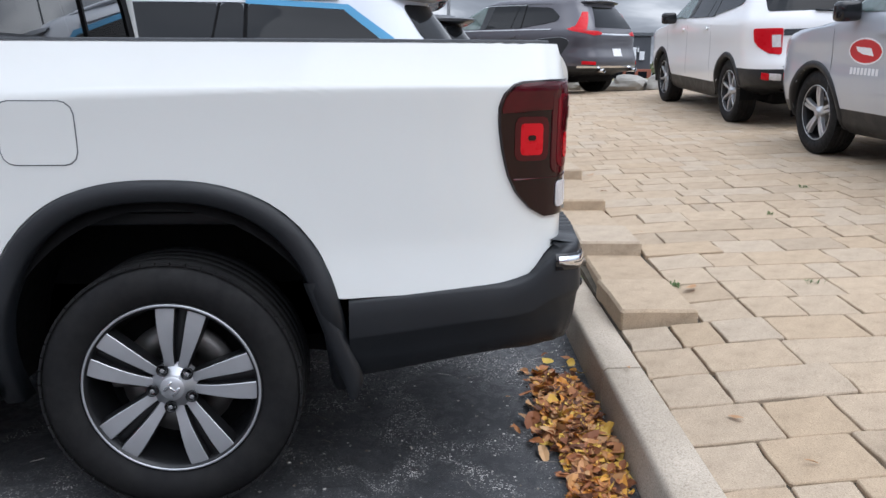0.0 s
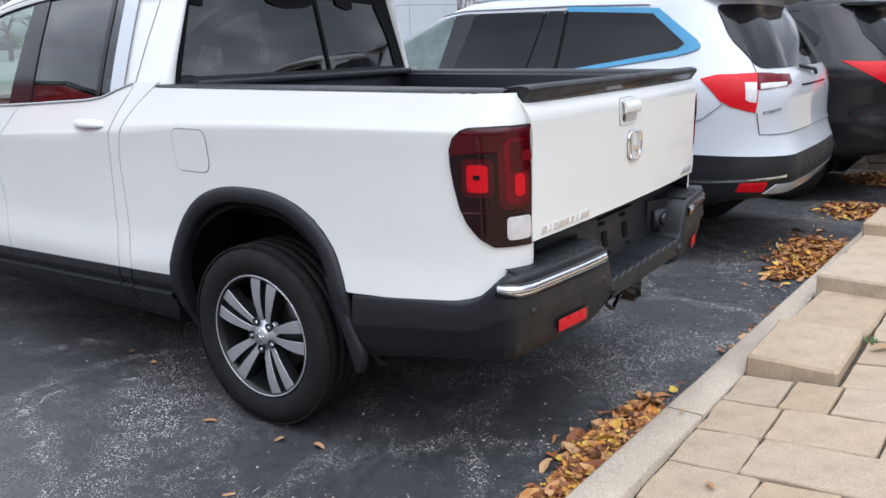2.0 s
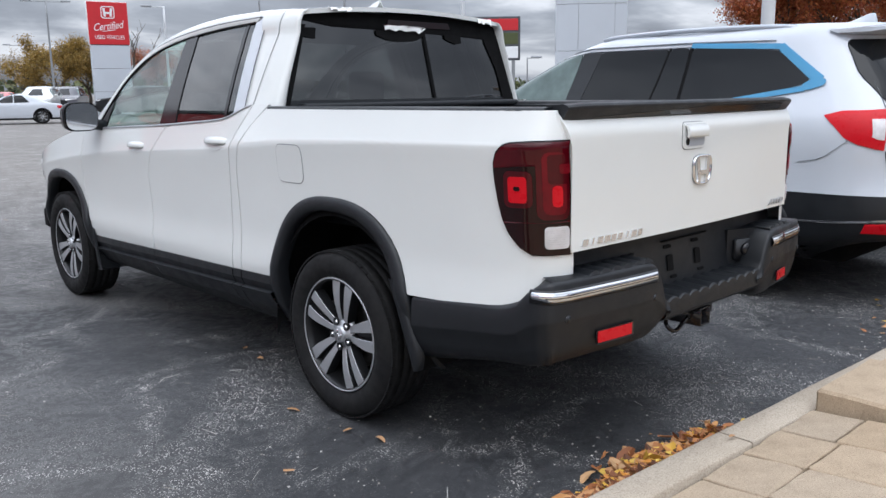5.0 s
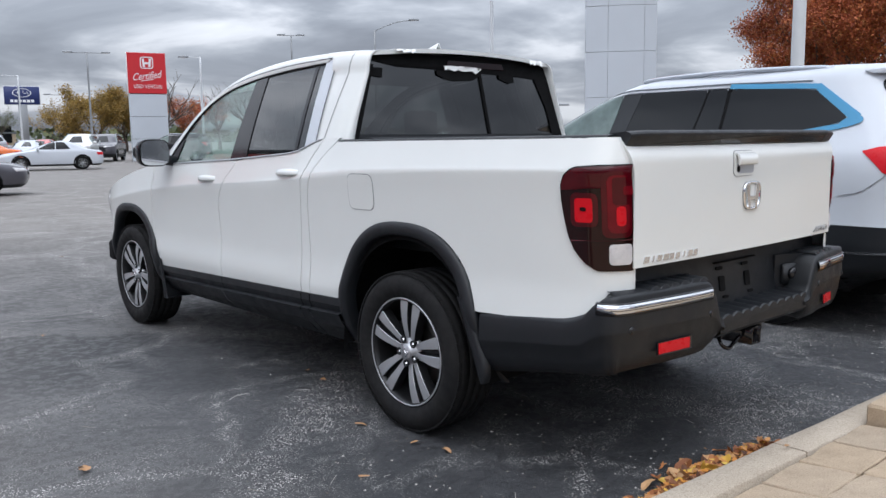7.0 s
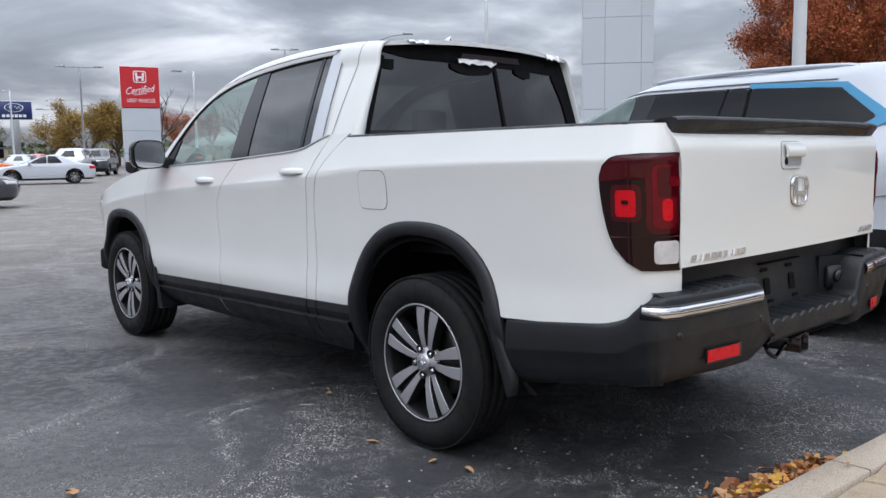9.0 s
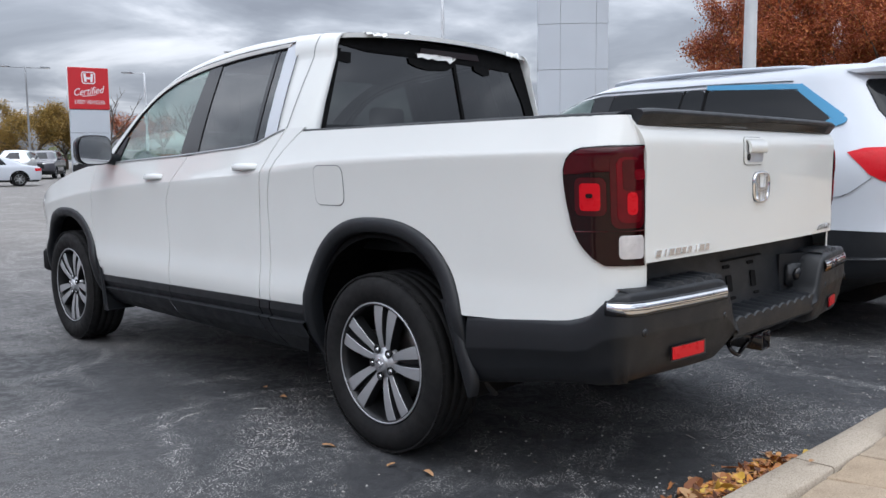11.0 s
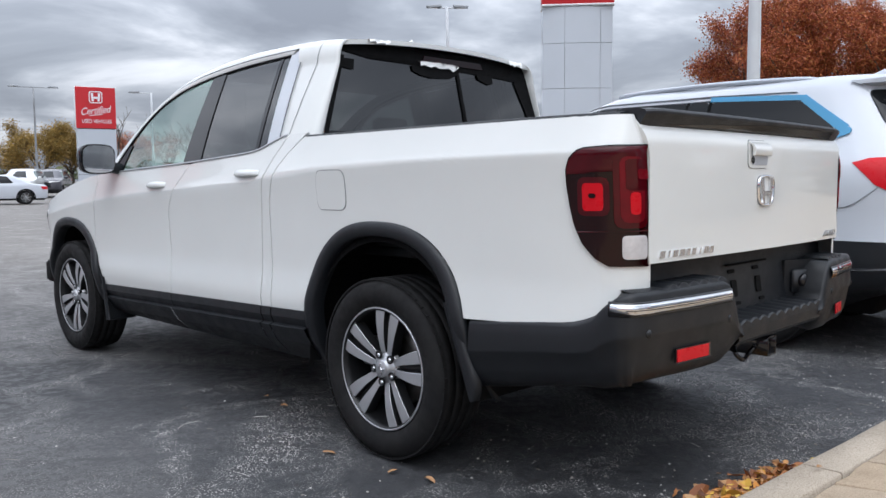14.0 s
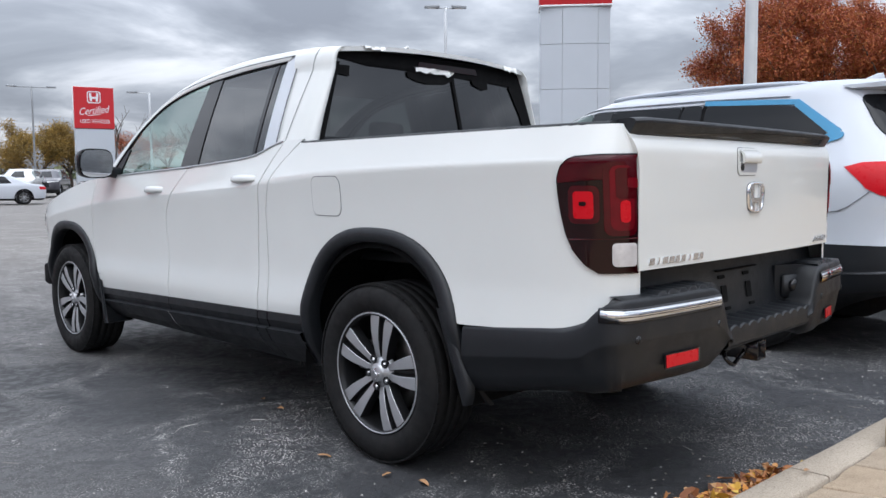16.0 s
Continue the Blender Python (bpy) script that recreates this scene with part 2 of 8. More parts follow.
def asphalt():
    m, n, l, p = node_mat("sealed_asphalt")
    co = n.new("ShaderNodeTexCoord")
    # dark sealer, worn off along a net of cracks and in patches, where the pale grit of the stone shows
    big = noise_tex(n, l, 0.5, 6, 0.6)
    base = ramp(n, l, big, [(0.32, (0.024, 0.0250, 0.0275)), (0.5, (0.038, 0.039, 0.042)), (0.68, (0.060, 0.061, 0.065))])
    patches = ramp(n, l, noise_tex(n, l, 0.7, 9, 0.72, distortion=0.6), [(0.50, (0, 0, 0)), (0.66, (0.8, 0.8, 0.8))])
    mid = ramp(n, l, noise_tex(n, l, 14.0, 8, 0.75, distortion=0.3), [(0.41, (0, 0, 0)), (0.55, (1, 1, 1))])
    warp = n.new("ShaderNodeTexNoise")
    warp.inputs["Scale"].default_value, warp.inputs["Detail"].default_value = 1.6, 6
    l.new(co.outputs["Object"], warp.inputs["Vector"])
    nets = []
    for scale, wide in ((0.62, 0.060), (1.5, 0.060), (3.4, 0.085)):
        vo = n.new("ShaderNodeTexVoronoi")
        vo.feature, vo.inputs["Scale"].default_value = "DISTANCE_TO_EDGE", scale
        l.new(mixc(n, l, 0.40, co.outputs["Object"], warp.outputs["Color"]), vo.inputs["Vector"])
        nets.append(ramp(n, l, vo.outputs["Distance"], [(0.0, (1, 1, 1)), (wide * 0.45, (0.8, 0.8, 0.8)), (wide, (0, 0, 0))]))
    some_net = ramp(n, l, noise_tex(n, l, 0.9, 3), [(0.38, (0, 0, 0)), (0.50, (1, 1, 1))])
    few_net = ramp(n, l, noise_tex(n, l, 1.7, 4, 0.6), [(0.50, (0, 0, 0)), (0.62, (0.7, 0.7, 0.7))])
    net = mixc(n, l, 1.0, nets[0], mixc(n, l, 1.0, nets[1], some_net, "MULTIPLY"), "ADD")
    net = mixc(n, l, 1.0, net, mixc(n, l, 1.0, nets[2], few_net, "MULTIPLY"), "ADD")
    zone = mixc(n, l, 1.0, mixc(n, l, 1.0, patches, net, "ADD"), mixc(n, l, 0.93, (1, 1, 1), mid), "MULTIPLY")
    chips = n.new("ShaderNodeTexVoronoi")
    chips.inputs["Scale"].default_value = 135
    l.new(co.outputs["Object"], chips.inputs["Vector"])
    grit = mixc(n, l, 1.0, ramp(n, l, chips.outputs["Distance"], [(0.34, (1, 1, 1)), (0.44, (0, 0, 0))]), ramp(n, l, chips.outputs["Color"], [(0.42, (0, 0, 0)), (0.48, (1, 1, 1))]), "MULTIPLY")
    soft = mixc(n, l, 0.86, (0.14, 0.14, 0.14), grit)
    # the base turns paler and warmer towards +y, over the driving lane, and towards -x
    sep, edge = n.new("ShaderNodeSeparateXYZ"), n.new("ShaderNodeMath")
    l.new(mixc(n, l, 0.25, co.outputs["Object"], warp.outputs["Color"]), sep.inputs[0])
    edge.operation, edge.inputs[1].default_value, edge.inputs[2].default_value = "MULTIPLY_ADD", 0.10, -0.18
    l.new(sep.outputs["Y"], edge.inputs[0])
    pale_base = ramp(n, l, noise_tex(n, l, 1.2, 8, 0.7), [(0.3, (0.130, 0.118, 0.106)), (0.7, (0.215, 0.198, 0.180))])
    lane = ramp(n, l, edge.outputs[0], [(0.0, (0, 0, 0)), (0.75, (1, 1, 1))])
    left_ramp = n.new("ShaderNodeMath")
    left_ramp.operation, left_ramp.inputs[1].default_value, left_ramp.inputs[2].default_value = "MULTIPLY_ADD", -0.45, -0.42
    l.new(sep.outputs["X"], left_ramp.inputs[0])
    lane = mixc(n, l, 1.0, lane, ramp(n, l, left_ramp.outputs[0], [(0.0, (0, 0, 0)), (0.8, (0.60, 0.60, 0.60))]), "ADD")
    ramped_base = mixc(n, l, lane, base, pale_base)
    col = mixc(n, l, mixc(n, l, 1.0, zone, soft, "MULTIPLY"), ramped_base, (0.62, 0.60, 0.57))
    speck = n.new("ShaderNodeTexVoronoi")
    speck.inputs["Scale"].default_value = 85
    l.new(co.outputs["Object"], speck.inputs["Vector"])
    dots = ramp(n, l, speck.outputs["Distance"], [(0.13, (1, 1, 1)), (0.19, (0, 0, 0))])
    some = ramp(n, l, noise_tex(n, l, 6, 5, 0.7), [(0.50, (0, 0, 0)), (0.62, (1, 1, 1))])
    col = mixc(n, l, mixc(n, l, 1.0, dots, some, "MULTIPLY"), col, (0.42, 0.41, 0.39))
    l.new(col, p.inputs["Base Color"])
    l.new(ramp(n, l, mid, [(0.2, (0.50, 0.50, 0.50)), (0.9, (0.78, 0.78, 0.78))]), p.inputs["Roughness"])
    bump(n, l, p, noise_tex(n, l, 150, 5, 0.7), 0.6, 0.004)
    return m


M["asphalt"] = asphalt()


def concrete():
    m, n, l, p = node_mat("kerb_concrete")
    f = noise_tex(n, l, 2.2, 9, 0.7)
    col = ramp(n, l, f, [(0.3, (0.37, 0.31, 0.238)), (0.7, (0.50, 0.43, 0.345))])
    pits = ramp(n, l, noise_tex(n, l, 170, 4, 0.7), [(0.32, (0.55, 0.53, 0.5)), (0.46, (0.95, 0.95, 0.95)), (0.72, (1.25, 1.25, 1.25))])
    l.new(mixc(n, l, 1.0, col, pits, "MULTIPLY"), p.inputs["Base Color"])
    p.inputs["Roughness"].default_value = 0.92
    bump(n, l, p, noise_tex(n, l, 120, 6, 0.7), 0.5, 0.004)
    return m


M["concrete"] = concrete()


def paver():
    m, n, l, p = node_mat("tumbled_paver_stone")
    oi = n.new("ShaderNodeObjectInfo")
    geo = n.new("ShaderNodeNewGeometry")
    add = n.new("ShaderNodeMath")
    add.operation = "ADD"
    l.new(oi.outputs["Random"], add.inputs[0]), l.new(geo.outputs["Random Per Island"], add.inputs[1])
    fr = n.new("ShaderNodeMath")
    fr.operation = "FRACT"
    l.new(add.outputs[0], fr.inputs[0])
    tone = ramp(n, l, fr.outputs[0], [(0.0, (0.425, 0.322, 0.218)), (0.3, (0.475, 0.366, 0.252)), (0.6, (0.46, 0.370, 0.272)), (0.8, (0.45, 0.338, 0.223)), (1.0, (0.40, 0.312, 0.219))])
    spots = ramp(n, l, noise_tex(n, l, 9, 8, 0.7), [(0.3, (0.74, 0.73, 0.72)), (0.45, (0.93, 0.93, 0.93)), (0.62, (1.03, 1.03, 1.03))])
    fine = ramp(n, l, noise_tex(n, l, 190, 3, 0.7), [(0.32, (0.62, 0.60, 0.58)), (0.47, (0.95, 0.95, 0.95)), (0.62, (1.0, 1.0, 1.0)), (0.70, (1.35, 1.38, 1.42))])
    l.new(mixc(n, l, 1.0, mixc(n, l, 1.0, tone, spots, "MULTIPLY"), fine, "MULTIPLY"), p.inputs["Base Color"])
    p.inputs["Roughness"].default_value = 0.9
    bump(n, l, p, noise_tex(n, l, 110, 7, 0.7), 0.55, 0.004)
    return m


M["paver"] = paver()
M["joint_soil"] = plain("dark_joint_soil", (0.085, 0.068, 0.045), 0.95, vary=0.5, scale=12, grain=0.6, grain_scale=120)


def leaf_mat(name, stops):
    m, n, l, p = node_mat(name)
    geo = n.new("ShaderNodeNewGeometry")
    l.new(ramp(n, l, geo.outputs["Random Per Island"], stops), p.inputs["Base Color"])
    p.inputs["Roughness"].default_value = 0.65
    return m


M["leaf_fallen"] = leaf_mat("fallen_leaves", [(0.0, (0.07, 0.028, 0.014)), (0.15, (0.17, 0.060, 0.024)), (0.35, (0.32, 0.115, 0.038)), (0.5, (0.44, 0.19, 0.065)), (0.65, (0.52, 0.32, 0.16)), (0.8, (0.60, 0.24, 0.035)), (0.9, (0.66, 0.40, 0.06)), (1.0, (0.70, 0.50, 0.10))])
M["leaf_orange"] = leaf_mat("rust_orange_leaves", [(0.0, (0.21, 0.045, 0.018)), (0.4, (0.34, 0.076, 0.024)), (0.75, (0.43, 0.118, 0.030)), (0.92, (0.46, 0.165, 0.038)), (1.0, (0.33, 0.18, 0.045))])
M["leaf_yellow"] = leaf_mat("yellow_brown_leaves", [(0.0, (0.22, 0.13, 0.025)), (0.5, (0.36, 0.22, 0.04)), (1.0, (0.16, 0.13, 0.04))])
M["leaf_green"] = leaf_mat("dark_green_leaves", [(0.0, (0.04, 0.055, 0.02)), (1.0, (0.09, 0.10, 0.03))])


# ---- mesh helpers ----
def curve(*pts):
    """A smooth function through points (v, f), with no overshoot."""
    xs, ys = [p[0] for p in pts], [p[1] for p in pts]
    d = [(ys[i + 1] - ys[i]) / (xs[i + 1] - xs[i]) for i in range(len(xs) - 1)]
    s = [d[0]] + [0.0 if d[i - 1] * d[i] <= 0 else 2 * d[i - 1] * d[i] / (d[i - 1] + d[i]) for i in range(1, len(d))] + [d[-1]]

    def f(v):
        if v <= xs[0]:
            return ys[0]
        if v >= xs[-1]:
            return ys[-1]
        i = max(k for k in range(len(xs) - 1) if xs[k] <= v)
        h = xs[i + 1] - xs[i]
        t = (v - xs[i]) / h
        return ((1 + 2 * t) * (1 - t) ** 2 * ys[i] + t * (1 - t) ** 2 * h * s[i] + t * t * (3 - 2 * t) * ys[i + 1] + t * t * (t - 1) * h * s[i + 1])

    return f


def part(name, bm, material, parent=None, label="", smooth=True, kind=""):
    me = bpy.data.meshes.new(name)
    bmesh.ops.recalc_face_normals(bm, faces=bm.faces)
    for f in bm.faces:
        f.smooth = smooth
    bm.to_mesh(me)
    bm.free()
    me.materials.append(M[material])
    ob = new(name, me)
    if parent:
        ob.parent = parent
    return tagged(ob, label, kind=kind)


def share(name, ob, parent, m=None):
    """Another object on the same mesh."""
    o = new(name, ob.data)
    o.parent = parent
    if m is not None:
        o.matrix_basis = m
    return o


def thing(name, label, category, m=None, group="", kind=""):
    ob = new(name)
    if m is not None:
        ob.matrix_basis = m
    return tagged(ob, label, category, group, kind)


def add_grid(bm, rows, close=False):
    vs = [[bm.verts.new(p) for p in row] for row in rows]
    for a, b in zip(vs, vs[1:]):
        n = len(a)
        for i in range(n if close else n - 1):
            q = [a[i], a[(i + 1) % n], b[(i + 1) % n], b[i]]
            if len({v.co.to_tuple(5) for v in q}) == 4:
                bm.faces.new(q)
            else:
                tri = []
                for v in q:
                    if v.co.to_tuple(5) not in [u.co.to_tuple(5) for u in tri]:
                        tri.append(v)
                if len(tri) == 3:
                    bm.faces.new(tri)
    return vs


def hem(bm, depth, centre=None):
    """Folds the open edges of a sheet inwards (towards x = 0, or a given way), so that it has an edge with depth."""
    bm.normal_update()
    rim = [e for e in bm.edges if e.is_boundary]
    out = bmesh.ops.extrude_edge_only(bm, edges=rim)
    for v in (g for g in out["geom"] if isinstance(g, bmesh.types.BMVert)):
        v.co += Vector(centre) * depth if centre else Vector((-math.copysign(depth, v.co.x), 0, 0))
    for e in rim:
        e.smooth = False
    return bm


def sheet(rows, depth=0.0, centre=None):
    bm = bmesh.new()
    add_grid(bm, rows)
    bmesh.ops.remove_doubles(bm, verts=bm.verts, dist=1e-5)
    return hem(bm, depth, centre) if depth else bm


def box(x0, x1, y0, y1, z0, z1, bev=0.0, seg=2, bm=None):
    own = bm is None
    bm = bm or bmesh.new()
    made = bmesh.ops.create_cube(bm, size=1, matrix=Matrix.Translation(((x0 + x1) / 2, (y0 + y1) / 2, (z0 + z1) / 2)) @ Matrix.Diagonal((x1 - x0, y1 - y0, z1 - z0, 1)))
    if bev:
        es = list({e for v in made["verts"] for e in v.link_edges})
        bmesh.ops.bevel(bm, geom=es, offset=bev, segments=seg, profile=0.5, affect="EDGES")
    return bm


def tube(points, radius, sides=8, bm=None, taper=None):
    bm = bm or bmesh.new()
    pts = [Vector(p) for p in points]
    rows = []
    for i, p in enumerate(pts):
        d = (pts[min(i + 1, len(pts) - 1)] - pts[max(i - 1, 0)]).normalized()
        a = d.cross(Vector((0, 0, 1)) if abs(d.z) < 0.9 else Vector((1, 0, 0))).normalized()
        b = d.cross(a)
        r = radius if taper is None else radius + (taper - radius) * i / (len(pts) - 1)
        rows.append([p + (a * math.cos(t) + b * math.sin(t)) * r for t in (2 * math.pi * k / sides for k in range(sides))])
    vs = add_grid(bm, rows, close=True)
    bm.faces.new(vs[0]), bm.faces.new(vs[-1])
    return bm


def lathe(profile, axis="X", steps=48, bm=None, origin=(0, 0, 0)):
    """Turns a profile of (radius, along) round an axis."""
    bm = bm or bmesh.new()
    o = Vector(origin)
    rows = []
    for k in range(steps):
        c, s = math.cos(2 * math.pi * k / steps), math.sin(2 * math.pi * k / steps)
        rows.append([o + (Vector((a, r * c, r * s)) if axis == "X" else Vector((r * c, r * s, a))) for r, a in profile])
    vs = [[bm.verts.new(p) for p in row] for row in rows]
    for k in range(steps):
        a, b = vs[k], vs[(k + 1) % steps]
        for i in range(len(profile) - 1):
            bm.faces.new((a[i], a[i + 1], b[i + 1], b[i]))
    bmesh.ops.remove_doubles(bm, verts=bm.verts, dist=1e-5)
    return bm


def prism(poly, place, depth, bm=None):
    """A flat polygon (u, v) laid by place(u, v, d) and given a thickness."""
    bm = bm or bmesh.new()
    a = [bm.verts.new(place(u, v, 0.0)) for u, v in poly]
    b = [bm.verts.new(place(u, v, depth)) for u, v in poly]
    bm.faces.new(a), bm.faces.new(b[::-1])
    for i in range(len(poly)):
        j = (i + 1) % len(poly)
        bm.faces.new((a[i], b[i], b[j], a[j]))
    return bm


def rounded(u0, u1, v0, v1, r, seg=5):
    out = []
    for cu, cv, t0 in ((u1 - r, v1 - r, 0), (u0 + r, v1 - r, 90), (u0 + r, v0 + r, 180), (u1 - r, v0 + r, 270)):
        for k in range(seg + 1):
            t = radians(t0 + 90 * k / seg)
            out.append((cu + r * math.cos(t), cv + r * math.sin(t)))
    return out


def span(poly, v):
    """The u range of a convex polygon at height v."""
    hits = []
    for (u0, v0), (u1, v1) in zip(poly, poly[1:] + poly[:1]):
        if min(v0, v1) - 1e-9 <= v <= max(v0, v1) + 1e-9:
            hits += [u0, u1] if abs(v1 - v0) < 1e-9 else [u0 + (u1 - u0) * (v - v0) / (v1 - v0)]
    return min(hits), max(hits)


def eased(poly, r, seg=4):
    """The polygon with its corners rounded off, r metres back from each."""
    out, n = [], len(poly)
    for i in range(n):
        p = Vector(poly[i])
        a, b = Vector(poly[i - 1]) - p, Vector(poly[(i + 1) % n]) - p
        u, v = a.normalized() * min(r, a.length * 0.4), b.normalized() * min(r, b.length * 0.4)
        out += [tuple(p + u * (1 - t) ** 2 + v * t * t) for t in (k / seg for k in range(seg + 1))]
    return out


def patch(poly, surf, off, rows=10, cols=12, depth=0.006):
    """A piece of a curved surface, cut to a convex polygon, laid off metres proud, with turned-in edges."""
    lo, hi = min(v for _, v in poly), max(v for _, v in poly)
    grid = []
    for i in range(rows + 1):
        v = lo + (hi - lo) * (0.001 + 0.998 * (0.5 - 0.5 * math.cos(math.pi * i / rows)))
        a, b = span(poly, v)
        grid.append([surf(a + (b - a) * j / cols, v, off) for j in range(cols + 1)])
    bm = bmesh.new()
    add_grid(bm, grid)
    bmesh.ops.remove_doubles(bm, verts=bm.verts, dist=2e-5)
    bm.normal_update()
    mid = grid[rows // 2][cols // 2]
    inward = (Vector(surf((span(poly, (lo + hi) / 2)[0] + span(poly, (lo + hi) / 2)[1]) / 2, (lo + hi) / 2, off - 1)) - Vector(mid)).normalized()
    return hem(bm, depth, inward)


def lettering(text, size, depth=0.002):
    """The mesh of a word in the built-in font, in the xy plane, centred."""
    c = bpy.data.curves.new("lettering", "FONT")
    c.body, c.size, c.extrude, c.align_x, c.align_y = text, size, depth, "CENTER", "CENTER"
    ob = bpy.data.objects.new("lettering", c)
    scene.collection.objects.link(ob)
    me = bpy.data.meshes.new_from_object(ob.evaluated_get(bpy.context.evaluated_depsgraph_get()))
    bpy.data.objects.remove(ob)
    return me


def written(name, text, size, material, parent, m, sx=1.0):
    ob = new(name, lettering(text, size))
    ob.data.materials.clear()
    ob.data.materials.append(M[material])
    ob.parent = parent
    ob.matrix_basis = m @ Matrix.Diagonal((sx, 1, 1, 1))
    return ob

# ---- ground, kerb, pavement ----
KERB = radians(-3.43)
KU, KV = Vector((math.cos(KERB), math.sin(KERB), 0)), Vector((-math.sin(KERB), math.cos(KERB), 0))
KO = Vector((0, -1.563, 0))  # inner edge of the kerb; u runs along it, v towards the parked cars


def kp(u, v, z=0.0):
    return KO + KU * u + KV * v + Vector((0, 0, z))


def lot_z(x, y):
    d = max(0.0, y - 6.0)
    return 0.00012 * d * d + 0.0012 * d if d < 110 else 0.00012 * 12100 + 0.132 + (d - 110) * 0.004


def pave_z(x, y):
    x = max(-2.2, min(x, 15.0))
    fall = max(-0.02, min(0.045, 0.045 - 0.027 * (x - 11.5)))  # the cross fall turns over near the far edge
    v = (y + 1.563) * math.cos(KERB) - x * math.sin(KERB)
    dip = 0.035 * max(0.0, 1 + v / 0.55) if -3 < x < 9 and v < 0.1 else 0.0
    return 0.225 + 0.042 * x + 0.0004 * x * x + fall * max(-0.5, min(-y - 2.0, 9.0 if fall > 0.02 else 4.0)) - dip


WALL_X = 7.1  # where the low parking bays end against the raised paving


def ground_sheet():
    bm = bmesh.new()
    xs = [-900, -300, -120, -60, -30, -16, -10, -6, -4, -2, 0, 2, 4, 6, 8, 12, 18, 26, 40, 70, 120, 300, 900]
    ys = [-900, -300, -120, -60, -30, -16, -10, -6, -3, -1, 1, 3, 6, 9, 12, 16, 22, 30, 38, 46, 56, 70, 90, 120, 200, 400, 900]
    add_grid(bm, [[(x, y, lot_z(x, y)) for x in xs] for y in ys])
    return bm


tagged(part("ground", ground_sheet(), "asphalt"), "dark sealed asphalt car park, scuffed and cracked", "ground", kind="structure")

# bed of soil under the paving, seen in its joints
bm = bmesh.new()
rows = []
for j in range(25):
    v = -0.0 - 14.0 * j / 24
    rows.append([kp(u, v) for u in np.linspace(-7.0, 26.0, 67)])
for row in rows:
    for p in row:
        p.z = pave_z(p.x, p.y) - 0.015
add_grid(bm, rows)
rows = []
for x in np.linspace(WALL_X + 0.15, 26.0, 40):
    rows.append([Vector((x, y, pave_z(x, y) - 0.012)) for y in np.linspace(-2.2, 9.0, 20)])
add_grid(bm, rows)
hem(bm, 0.9, (0, 0, -1))
pavement = tagged(part("pavement", bm, "joint_soil", smooth=False), "tan tumbled concrete paving sloping up behind the kerb", "pavement", kind="structure")

# kerb in cast lengths, with a rounded nose
KERB_W, KERB_Z = 0.145, 0.165
kerb = tagged(new("kerb"), "weathered concrete kerb between car park and paving", "kerb", kind="structure")
u = -6.9
while u < 4.9:
    length = 2.62 if abs(u + 6.9) > 0.1 else 6.60
    prof = [(0.0, -0.25), (0.0, KERB_Z - 0.006), (0.006, KERB_Z), (KERB_W - 0.016, KERB_Z - 0.004), (KERB_W - 0.004, KERB_Z - 0.012), (KERB_W, KERB_Z - 0.03), (KERB_W + 0.012, -0.25)]
    n = 24
    bm = bmesh.new()
    rows = []
    for k in range(n + 1):
        uu = u + 0.005 + (length - 0.010) * k / n
        rise = max(0.0, min(0.02, uu * 0.004))
        rows.append([kp(uu, v, z + rise + 0.004 * noise.noise((uu * 3, v * 9, 1.0)) * (z > 0)) for v, z in prof])
    add_grid(bm, rows)
    for end in (rows[0][::-1], rows[-1]):
        bm.faces.new([bm.verts.new(p) for p in end])
    part("kerb_length", bm, "concrete", kerb)
    u += length

